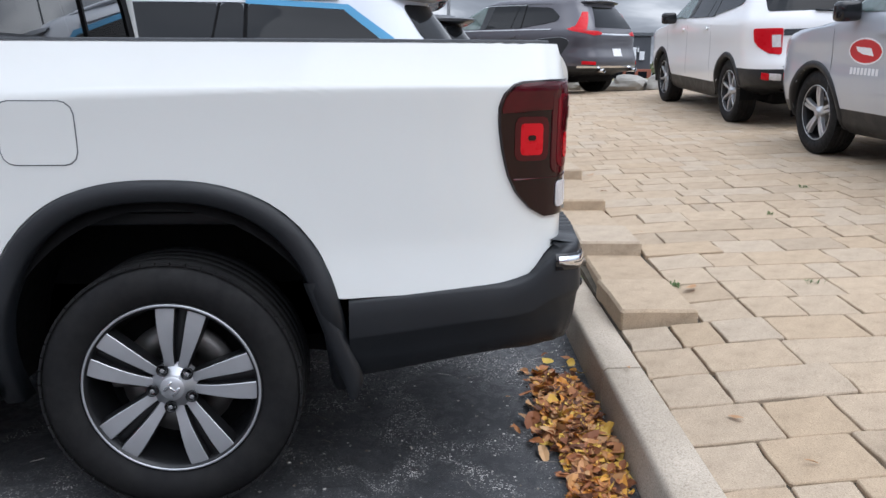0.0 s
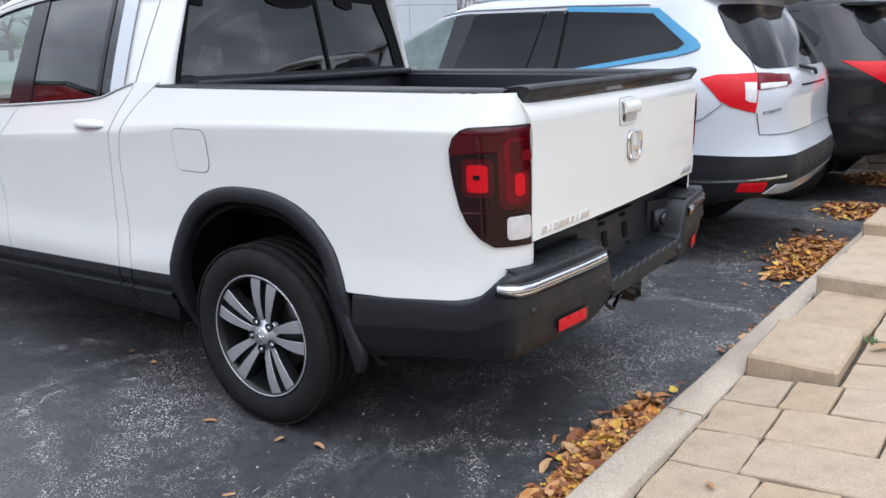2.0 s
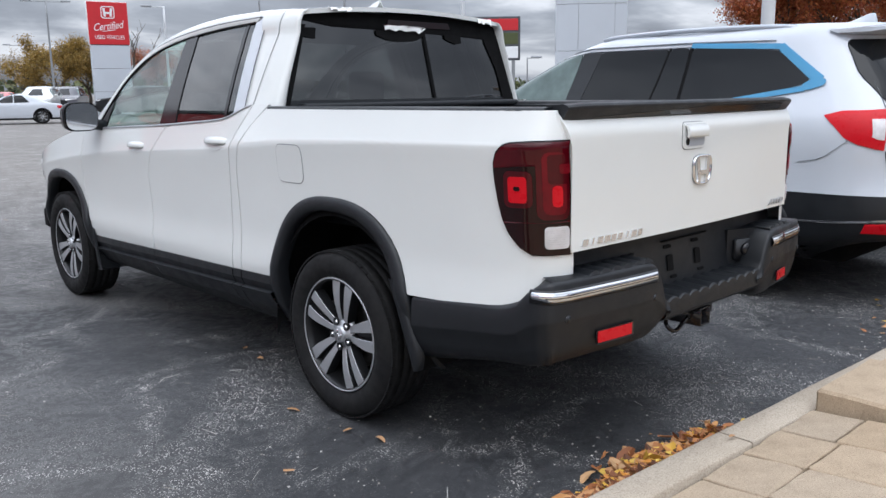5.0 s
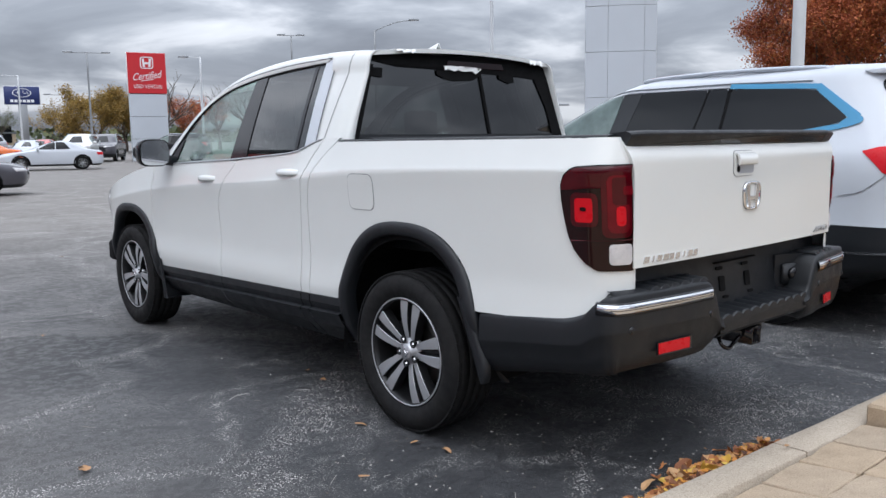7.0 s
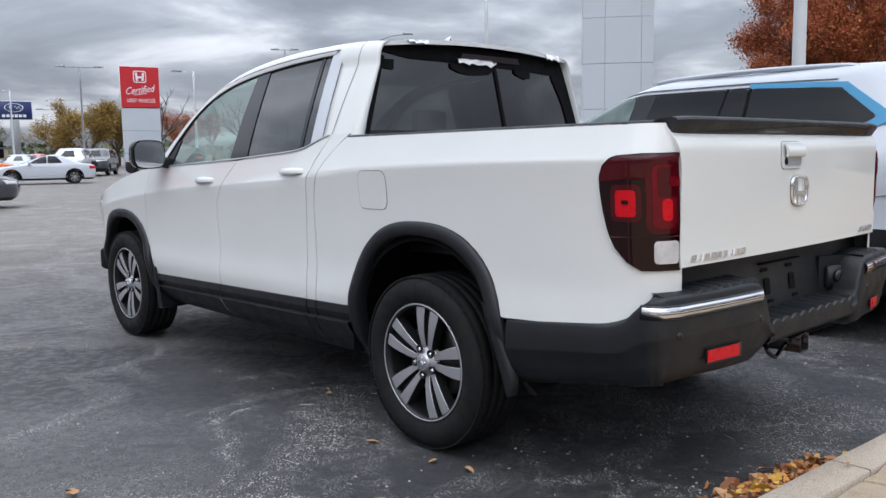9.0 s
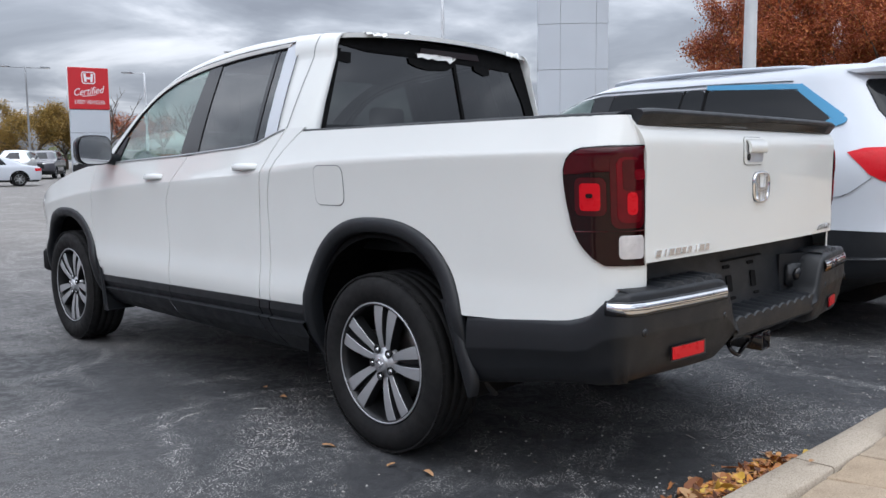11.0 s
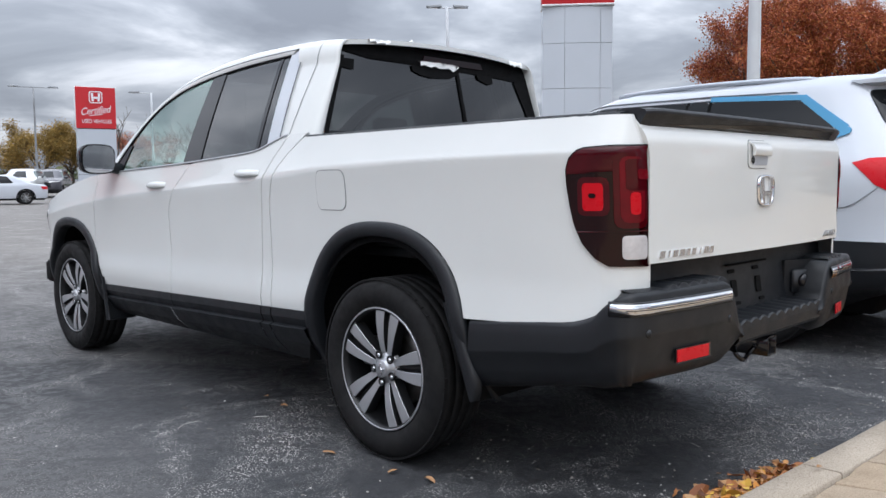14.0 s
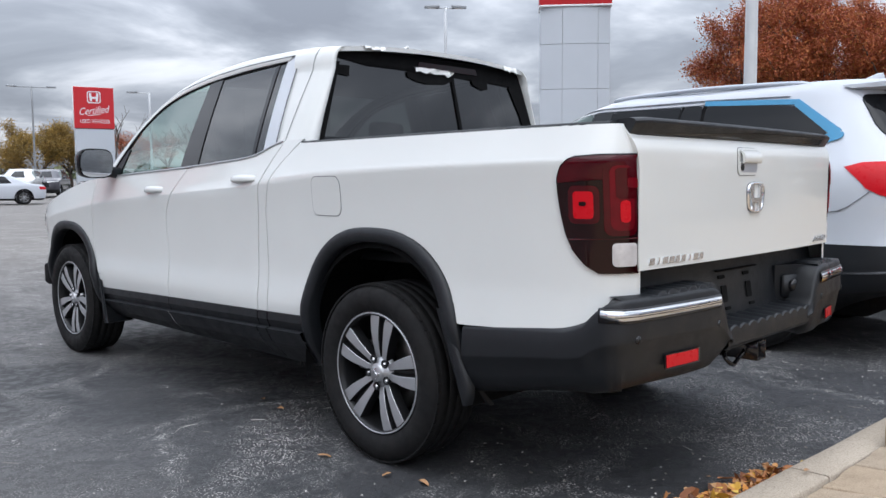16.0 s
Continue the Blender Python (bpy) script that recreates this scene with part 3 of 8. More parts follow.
# ---- wheels ----
def wheel_parts(parent, style, R=0.372, width=0.235, rim=0.243):
    """One wheel about the x axis with its face towards -x; returns the parts, to be shared by the other wheels."""
    h = width / 2
    prof = [(rim - 0.004, -h + 0.022), (rim + 0.010, -h + 0.006), (rim + 0.035, -h - 0.004), (R - 0.055, -h - 0.007), (R - 0.030, -h + 0.002), (R - 0.012, -h + 0.016)]
    tread = []
    for k in range(4):
        a = -h + 0.030 + (width - 0.06) * k / 4
        b = a + (width - 0.06) / 4
        tread += [(R, a), (R, b - 0.004), (R - 0.005, b - 0.0035), (R - 0.005, b - 0.001)]
    prof += tread[:-2] + [(r, -a) for r, a in prof[::-1]]
    tyre = part("tyre", lathe(prof, steps=72), "rubber", parent, "black rubber tyre")
    # shoulder blocks of the tread, one ring of short lugs on each shoulder
    bm = bmesh.new()
    for side in (-1, 1):
        for k in range(56):
            t = 2 * math.pi * (k + (0.5 if side > 0 else 0)) / 56
            m = Matrix.Rotation(t, 4, "X") @ Matrix.Translation((side * (h - 0.020), 0, R - 0.006))
            bmesh.ops.create_cube(bm, size=1, matrix=m @ Matrix.Diagonal((0.020, 0.036, 0.007, 1)))
    out = [tyre, part("tread", bm, "rubber", tyre, smooth=False, kind="stuff")]
    f = -h + 0.016  # plane of the rim's lip
    barrel = part("rim", lathe([(rim + 0.002, f + 0.012), (rim + 0.003, f - 0.003), (rim - 0.006, f - 0.007), (rim - 0.014, f - 0.003), (rim - 0.018, f + 0.03), (rim - 0.034, f + 0.10), (rim - 0.03, h)], steps=64), "alloy_dark", parent, "dark alloy wheel rim")
    out += [barrel, part("rim_lip", lathe([(rim - 0.001, f - 0.0045), (rim - 0.004, f - 0.0085), (rim - 0.0085, f - 0.006), (rim - 0.0095, f + 0.003)], steps=64), "alloy", barrel)]
    out.append(part("brake_disc", lathe([(0.02, f + 0.10), (0.085, f + 0.10), (0.09, f + 0.085), (0.165, f + 0.085), (0.165, f + 0.11)], steps=40), "steel", parent, "steel brake disc"))
    out.append(part("hub_back", lathe([(0.0, f + 0.14), (rim - 0.02, f + 0.14)], steps=32), "liner", parent))

    def arm(a0, w0, a1, w1, r0, r1, bm, prof=((-0.58, 0.035), (-0.5, 0.004), (-0.42, 0.0), (0.42, 0.0), (0.5, 0.004), (0.58, 0.035))):
        """One spoke arm: a bar from near the hub to the lip, dished, with a bevelled top."""
        rows = []
        for k in range(9):
            t = k / 8
            r, a, w = r0 + (r1 - r0) * t, a0 + (a1 - a0) * t ** 0.6, w0 + (w1 - w0) * t * t * (3 - 2 * t)
            x = f + 0.020 - 0.018 * math.sin(math.pi * min(1, t * 1.05) * 0.5) - 0.004 * math.sin(math.pi * t)
            cy, cz = math.sin(a), math.cos(a)
            ty, tz = math.cos(a), -math.sin(a)
            rows.append([(x + dx, r * cy + ty * w * s, r * cz + tz * w * s) for s, dx in prof])
        add_grid(bm, rows)
        return bm

    if style == "twin":
        for k in range(5):
            c = 2 * math.pi * k / 5 - 0.165
            bm = bmesh.new()
            for s in (-1, 1):
                arm(c + s * 0.30, 0.027, c + s * 0.185, 0.052, 0.054, rim - 0.008, bm, ((-0.5, 0.0015), (-0.46, 0.0), (0.46, 0.0), (0.5, 0.0015)))
            sp = part("spoke", bm, "alloy", barrel, "machined silver twin spoke", smooth=False)
            out.append(sp)
            bm = bmesh.new()
            for s in (-1, 1):
                for e in (-1, 1):
                    arm(c + s * 0.30, 0.027, c + s * 0.185, 0.052, 0.054, rim - 0.008, bm, ((e * 0.5, 0.0015), (e * 0.56, 0.012), (e * 0.60, 0.045)))
            out.append(part("spoke_flank", bm, "alloy_dark", sp))
            bm = bmesh.new()
            arm(c, 0.050, c, 0.030, 0.05, rim - 0.012, bm)
            for v in bm.verts:
                v.co.x += 0.022
            out.append(part("spoke_web", bm, "alloy_dark", barrel))
    else:
        for k in range(style):
            c = 2 * math.pi * k / style + 0.3
            bm = bmesh.new()
            for s in ((-1, 1) if style < 7 else (0,)):
                arm(c + s * 0.16, 0.030, c + s * 0.10, 0.028, 0.045, rim - 0.010, bm)
            out.append(part("spoke", bm, "alloy", barrel, smooth=False))
    hub = part("hub", lathe([(0.0, f - 0.002), (0.033, f - 0.002), (0.036, f + 0.002), (0.038, f + 0.012), (0.064, f + 0.020), (0.070, f + 0.05)], steps=32), "alloy", barrel)
    out.append(hub)
    if style == "twin":
        bm = bmesh.new()
        for y0, y1, z0, z1 in ((-0.018, -0.010, -0.017, 0.017), (0.010, 0.018, -0.017, 0.017), (-0.01, 0.01, -0.003, 0.003)):
            box(f - 0.006, f - 0.001, y0, y1, z0, z1, 0.001, 1, bm)
        bmesh.ops.rotate(bm, verts=bm.verts, matrix=Matrix.Rotation(0.7, 3, "X"))
        out.append(part("hub_badge", bm, "chrome", hub))
        for k in range(5):
            t = 2 * math.pi * k / 5 - 0.165 + math.pi / 5
            o = (0, 0.058 * math.sin(t), 0.058 * math.cos(t))
            out.append(part("lug_seat", lathe([(0.017, f + 0.0125), (0.0175, f + 0.006), (0.014, f + 0.0055), (0.013, f + 0.025), (0.0, f + 0.026)], steps=16, origin=o), "alloy_dark", hub))
            out.append(part("lug_nut", lathe([(0.0, f + 0.003), (0.007, f + 0.004), (0.010, f + 0.009), (0.0105, f + 0.024)], steps=6, origin=o), "chrome", hub, smooth=False))
        bm = box(f + 0.055, f + 0.12, 0.10, 0.19, -0.02, 0.10, 0.015)
        out.append(part("brake_caliper", bm, "steel", parent, "steel brake caliper"))
    return out


def copy_wheel(src, parent_car, pose_m):
    """The same wheel again under the car, on shared meshes."""
    made = {src: new("wheel")}
    made[src].parent = parent_car
    made[src].matrix_basis = pose_m
    for o in src.children_recursive:
        c = new(o.name.split(".")[0], o.data)
        c.parent = made[o.parent]
        c.matrix_basis = o.matrix_basis
        for key in ("label", "kind"):
            if key in o:
                c[key] = o[key]
        made[o] = c
    return made[src]


def four_wheels(car, style, base, track, R=0.372, width=0.235, rim=0.243, ax=0.0):
    first = new("wheel")
    first.parent = car
    tagged(first, "alloy wheel with a black tyre")
    first.matrix_basis = pose(-track, ax, R + 0.004)
    wheel_parts(first, style, R, width, rim)
    for x, y, turn in ((-track, base, 0.35), (track, ax, 0.2), (track, base, 1.1)):
        m = pose(x, y, R + 0.004) @ (Matrix.Rotation(math.pi, 4, "Z") if x > 0 else Matrix()) @ Matrix.Rotation(turn, 4, "X")
        tagged(copy_wheel(first, car, m), "alloy wheel with a black tyre")
    return first

# ---- the white pickup truck: origin on the ground under the rear axle, nose towards +y ----
T_PROF = curve((0.26, 0.80), (0.34, 0.872), (0.44, 0.925), (0.52, 0.945), (0.58, 0.953), (0.645, 0.946), (0.74, 0.938), (0.90, 0.941), (1.04, 0.948), (1.12, 0.9555), (1.150, 0.958), (1.164, 0.952), (1.24, 0.922), (1.33, 0.890), (1.40, 0.862))
T_REAR = curve((-1.118, 0.190), (-1.112, 0.152), (-1.104, 0.125), (-1.088, 0.088), (-1.066, 0.062), (-1.035, 0.043), (-1.0, 0.031), (-0.96, 0.0225), (-0.90, 0.0145), (-0.75, 0.006), (-0.5, 0.002), (-0.25, 0.0), (3.1, 0.0), (3.4, 0.012), (3.6, 0.034), (3.78, 0.075), (3.90, 0.13), (4.0, 0.23))
T_LIFT = curve((-1.1, 0.055), (-0.3, 0.045), (0.45, 0.02), (0.72, -0.004), (0.97, -0.030), (1.35, -0.050), (1.7, -0.068), (2.06, -0.085), (2.45, -0.115), (2.75, -0.14), (3.1, -0.18), (4.0, -0.30))
BASE_Y = 3.18


def t_side(y, z, off=0.0, s=-1):
    lift = T_LIFT(y)
    if lift < 0:  # along the doors only the crease sinks towards the nose; sill and belt keep their shape
        c = 1.152 + lift
        lift *= max(0.0, 1 - ((z - c) / (1.30 - c) if z > c else (c - z) / (c - 0.62)))
    return (s * (T_PROF(z - lift) - T_REAR(y) + off), y, z)


def arch(y, yc, rx, rz, p=2.6):
    q = abs((y - yc) / rx)
    return 0.37 + rz * (1 - q**p) ** (1 / p) if q < 1 else -9.0


BELT = curve((0.60, 1.345), (0.80, 1.342), (0.846, 1.336), (0.89, 1.320), (0.93, 1.295), (0.98, 1.272), (1.08, 1.257), (1.25, 1.245), (1.61, 1.225), (2.28, 1.198), (2.70, 1.178), (3.0, 1.140), (3.2, 1.103), (3.5, 1.035), (3.77, 0.955), (4.0, 0.86))
SEAM_BED = curve((0.45, 0.015), (0.98, 0.02), (1.16, -0.03), (1.25, -0.105), (1.33, -0.215))
SEAM_GATE = curve((0.8, 0.0), (1.18, 0.001), (1.225, 0.007), (1.27, 0.018), (1.325, 0.036))
SEAM_RDOOR = curve((0.45, 0.0), (0.7, 0.0), (1.08, -0.028), (1.2, -0.075), (1.33, -0.17))
SEAM_DOORS = curve((0.45, -0.004), (0.7, 0.0), (0.955, 0.008), (1.05, -0.05), (1.15, -0.14), (1.25, -0.25))
SEAM_FDOOR = curve((0.45, -0.09), (0.55, -0.05), (0.83, 0.02), (1.06, -0.02), (1.2, -0.03))


def sill_z(y):
    return 0.548 - 0.027 * (y - 0.5)


def lower(y):
    """Lower edge of the white side."""
    if y < -0.49:
        return curve((-1.118, 0.772), (-1.088, 0.763), (-1.063, 0.752), (-1.022, 0.706), (-0.982, 0.663), (-0.49, 0.63))(y)
    if y < 0.7:
        return max(arch(y, 0.0, 0.497, 0.588), sill_z(y) if y > 0 else 0.63)
    return max(arch(y, BASE_Y, 0.47, 0.525), sill_z(y) if y < BASE_Y else 0.60)


def side_panel(y0, y1, top, sh0=None, sh1=None, s=-1, off=0.0, rows=16, bottom=lower):
    ys = set(np.linspace(y0, y1, max(4, int((y1 - y0) / 0.045))))
    for c, r in ((0.0, 0.497), (BASE_Y, 0.47)):
        ys |= {c + r * k for a in range(0, 181, 6) for k in (math.cos(radians(a)),) if y0 < c + r * k < y1}
    if y0 < -1:
        ys |= {-1.1095, -1.106, -1.1, -1.092, -1.082, -1.072, -1.062, -1.05, -1.035, -1.02}
    grid = []
    for y in sorted(ys):
        zb, zt = bottom(y), top(y)
        reach = min(0.35, y1 - y0)
        w0 = max(0.0, 1 - (y - y0) / reach) if sh0 else 0
        w1 = max(0.0, 1 - (y1 - y) / reach) if sh1 else 0
        col = []
        soft = 1 + 3.5 * min(1.0, max(0.0, (y + 0.5) / 0.6)) * min(1.0, max(0.05, (1.0 - y) / 0.3))
        crease = min(1.152 + T_LIFT(y), zt - 0.06)
        for z in sorted([zb + (zt - zb) * k / rows for k in range(rows + 1)] + [crease - 0.004 * soft, crease + 0.003 * soft, crease + 0.012 * soft]):
            yy = y + (w0 * sh0(z) if sh0 else 0) + (w1 * sh1(z) if sh1 else 0)
            col.append(t_side(yy, z, off, s))
        grid.append(col)
    return sheet(grid, 0.018)


truck = thing("pickup_truck", "pearl white crew-cab pickup truck with dark plastic cladding", "pickup truck")


def bed_top(y):
    return 1.318


for s in (-1, 1):
    part("bed_side", side_panel(-1.112, 0.738, bed_top, SEAM_GATE, SEAM_BED, s, rows=26), "white", truck)
    part("cab_corner", side_panel(0.744, 0.840, lambda y: 1.335, SEAM_BED, SEAM_RDOOR, s), "white", truck)
    rd = part("rear_door", side_panel(0.846, 1.745, BELT, SEAM_RDOOR, SEAM_DOORS, s), "white", truck)
    fd = part("front_door", side_panel(1.751, 2.745, BELT, SEAM_DOORS, SEAM_FDOOR, s), "white", truck)
    part("front_fender", side_panel(2.751, 3.99, BELT, SEAM_FDOOR, None, s), "white", truck)
    # door handles with a shell behind
    for door, y, z in ((rd, 0.950, 1.163), (fd, 1.885, 1.110)):
        bm = bmesh.new()
        rows = []
        for k in range(15):
            t = k / 14
            yy = y - 0.110 + 0.22 * t
            lift = 0.030 * math.sin(math.pi * min(1, max(0, t))) ** 0.5
            hw = 0.012 + 0.007 * math.sin(math.pi * t)
            rows.append([Vector(t_side(yy, z + hw * c, lift * d + 0.001, s)) for c, d in ((-1, 0.1), (-0.9, 0.75), (-0.4, 1), (0.4, 1), (0.9, 0.75), (1, 0.1))])
        add_grid(bm, rows)
        part("door_handle", bm, "white", door, "body-coloured door handle")
        oval = [(y - 0.01 + 0.085 * math.cos(radians(a)), z - 0.012 + 0.036 * math.sin(radians(a))) for a in range(0, 360, 20)]
        part("handle_recess", patch(oval, lambda a, b, o: t_side(a, b, o, s), 0.0015, 6, 8, 0.001), "white", door)
    bm = bmesh.new()
    add_grid(bm, [[t_side(y + max(0.0, 1 - (y - 0.846) / 0.35) * SEAM_RDOOR(BELT(y)), BELT(y) + dz, dx, s) for dz, dx in ((-0.006, 0.002), (-0.005, 0.005), (0.003, 0.005), (0.005, -0.004))] for y in np.linspace(0.852, 2.55, 60)])
    part("belt_moulding", bm, "alloy", truck, "thin bright strip under the windows")

# fuel door on the driver's side: a raised panel in a dark gap
fd_poly = rounded(0.195, 0.388, 1.002, 1.166, 0.035)
part("fuel_door_gap", patch(rounded(0.192, 0.391, 0.999, 1.169, 0.037), lambda a, b, o: t_side(a, b, o), 0.0008, 10, 10, 0.001), "joint_dark", truck)
part("fuel_door", patch(fd_poly, lambda a, b, o: t_side(a, b, o), 0.0022, 10, 10, 0.002), "white", truck, "closed white fuel door")


# arch flares, sills and lower cladding
def flare(yc, rin, rout, s, a0, a1):
    rows = []
    for a in np.linspace(a0, a1, 46):
        t = radians(a)
        row = []
        for f, off in ((-0.02, -0.05), (0.0, 0.004), (0.12, 0.017), (0.5, 0.020), (0.88, 0.015), (1.0, 0.004), (1.0, -0.012)):
            rx, rz = rin[0] + (rout[0] - rin[0]) * f, rin[1] + (rout[1] - rin[1]) * f
            c, d = math.cos(t), math.sin(t)
            p = 2.5
            k = (abs(c) ** p + abs(d) ** p) ** (-1 / p) if d > 0 else 1.0
            y = yc + rx * (k * c if d > 0 else math.copysign(1, c) * (1 + 0.12 * abs(d)))
            z = 0.37 + (rz * k * d if d > 0 else 0.60 * rz * d)
            row.append(t_side(y, z, off, s))
        rows.append(row)
    bm = bmesh.new()
    add_grid(bm, rows)
    return bm


for s in (-1, 1):
    part("rear_arch_flare", flare(0.0, (0.437, 0.530), (0.500, 0.591), s, -13, 190), "plastic", truck, "dark grained plastic wheel arch trim")
    part("front_arch_flare", flare(BASE_Y, (0.415, 0.470), (0.474, 0.528), s, 6, 192), "plastic", truck, "dark grained plastic wheel arch trim")
    for y0, y1 in ((0.49, 0.752), (0.760, 0.836), (0.844, 1.745), (1.751, 2.70)):
        rows = [[t_side(y, z, off, s) for z, off in ((sill_z(y) + 0.004, -0.01), (sill_z(y) + 0.002, 0.006), (sill_z(y) - 0.035, 0.014), (sill_z(y) - 0.070, 0.006), (sill_z(y) - 0.078, 0.032), (sill_z(y) - 0.15, 0.024), (0.30, 0.0), (0.26, -0.10))] for y in np.linspace(y0, y1, 12)]
        part("sill_trim", sheet(rows), "plastic", truck, smooth=False)
    # wheel wells
    for yc, rx, rz in ((0.0, 0.50, 0.57), (BASE_Y, 0.47, 0.51)):
        rows = []
        for a in np.linspace(-5, 185, 30):
            t = radians(a)
            rows.append([(s * x, yc + rx * math.cos(t), 0.37 + rz * math.sin(t) - (0.06 if x > 0.9 else 0)) for x in ((0.925, 0.90, 0.75, 0.52) if yc < 1 else (0.885, 0.87, 0.75, 0.52))])
        rows_in = [(s * 0.52, yc + rx * math.cos(radians(a)), 0.37 + rz * math.sin(radians(a))) for a in np.linspace(-5, 185, 30)]
        bm = sheet(rows)
        c = bm.verts.new((s * 0.52, yc, 0.37))
        ring = [bm.verts.new(p) for p in rows_in]
        for a, b in zip(ring, ring[1:]):
            bm.faces.new((a, b, c))
        part("wheel_well", bm, "liner", truck)
    # mud flap
    rows = []
    for k in range(15):
        z = 0.680 - 0.345 * k / 14
        y0, w = -0.378 - 0.35 * (0.680 - z), 0.962 - 0.012 * k / 14
        y1 = -0.422 - 0.41 * (0.680 - z) + 0.045 * max(0.0, (k - 10) / 4) ** 2
        rows.append([(s * x, y, z) for x, y in ((w - 0.26, y0 + 0.004), (w - 0.02, y0 + 0.003), (w, y0), (w + 0.006, (y0 * 0.7 + y1 * 0.3)), (w + 0.004, (y0 * 0.3 + y1 * 0.7)), (w - 0.004, y1), (w - 0.03, y1 - 0.002))])
    part("mud_flap", sheet(rows), "plastic", truck, "black moulded mud flap")
    bm = bmesh.new()
    add_grid(bm, [[(s * x, 2.685 - 0.075 * t, 0.58 - 0.31 * t + dz) for x, dz in ((0.78, 0.0), (0.93, 0.0), (0.958, 0.0), (0.948, 0.002))] for t in np.linspace(0, 1, 6)])
    part("front_mud_flap", hem(bm, 0.035, (0, -1, 0)), "plastic", truck)

part("underbody", box(-0.52, 0.52, -0.60, 3.9, 0.34, 0.62, 0.05), "liner", truck)
bm = bmesh.new()
for y0, y1 in ((-1.0, -0.50), (0.50, 2.66), (3.68, 3.92)):
    box(-0.86, 0.86, y0, y1, 0.46 if y0 < 0 else 0.40, 0.56, 0.02, 1, bm)
part("floor_pan", bm, "liner", truck)

# rear bumper: side wings that rise round the corner and fall to a low centre step, pads with ribs
B_PATH = [(-0.950, -0.50, 0.628, 0.375), (-0.952, -0.62, 0.640, 0.395), (-0.950, -0.80, 0.657, 0.430), (-0.945, -0.95, 0.668, 0.452), (-0.942, -1.01, 0.690, 0.455), (-0.940, -1.055, 0.735, 0.465), (-0.936, -1.100, 0.765, 0.472), (-0.915, -1.138, 0.775, 0.475), (-0.86, -1.158, 0.777, 0.476), (-0.74, -1.172, 0.778, 0.476), (-0.60, -1.188, 0.778, 0.474), (-0.50, -1.196, 0.778, 0.472), (-0.435, -1.199, 0.776, 0.472), (-0.402, -1.200, 0.766, 0.474), (-0.376, -1.200, 0.738, 0.480), (-0.352, -1.200, 0.690, 0.495), (-0.335, -1.200, 0.645, 0.515), (-0.318, -1.199, 0.620, 0.530), (-0.296, -1.196, 0.612, 0.540)]


def along(path, t):
    i = min(int(t), len(path) - 2)
    a, b, f = path[i], path[i + 1], t - min(int(t), len(path) - 2)
    p = [u + (v - u) * f for u, v in zip(a, b)]
    d = Vector((b[0] - a[0], b[1] - a[1], 0)).normalized()
    return p, Vector((d.y, -d.x, 0)) * -1


def bumper_point(t, z, off, s=-1):
    p, n = along(B_PATH, t)
    if (n.x * (p[0] - 0) + n.y * (p[1] + 0.3)) < 0:
        n = -n
    q = Vector((p[0], p[1], z)) + n * off
    # the passenger-side wing stops shorter, where the trailer socket sits
    return (-q.x + 0.10 * min(1.0, max(0.0, (q.x + 0.66) / 0.2)), q.y, q.z) if s > 0 else tuple(q)


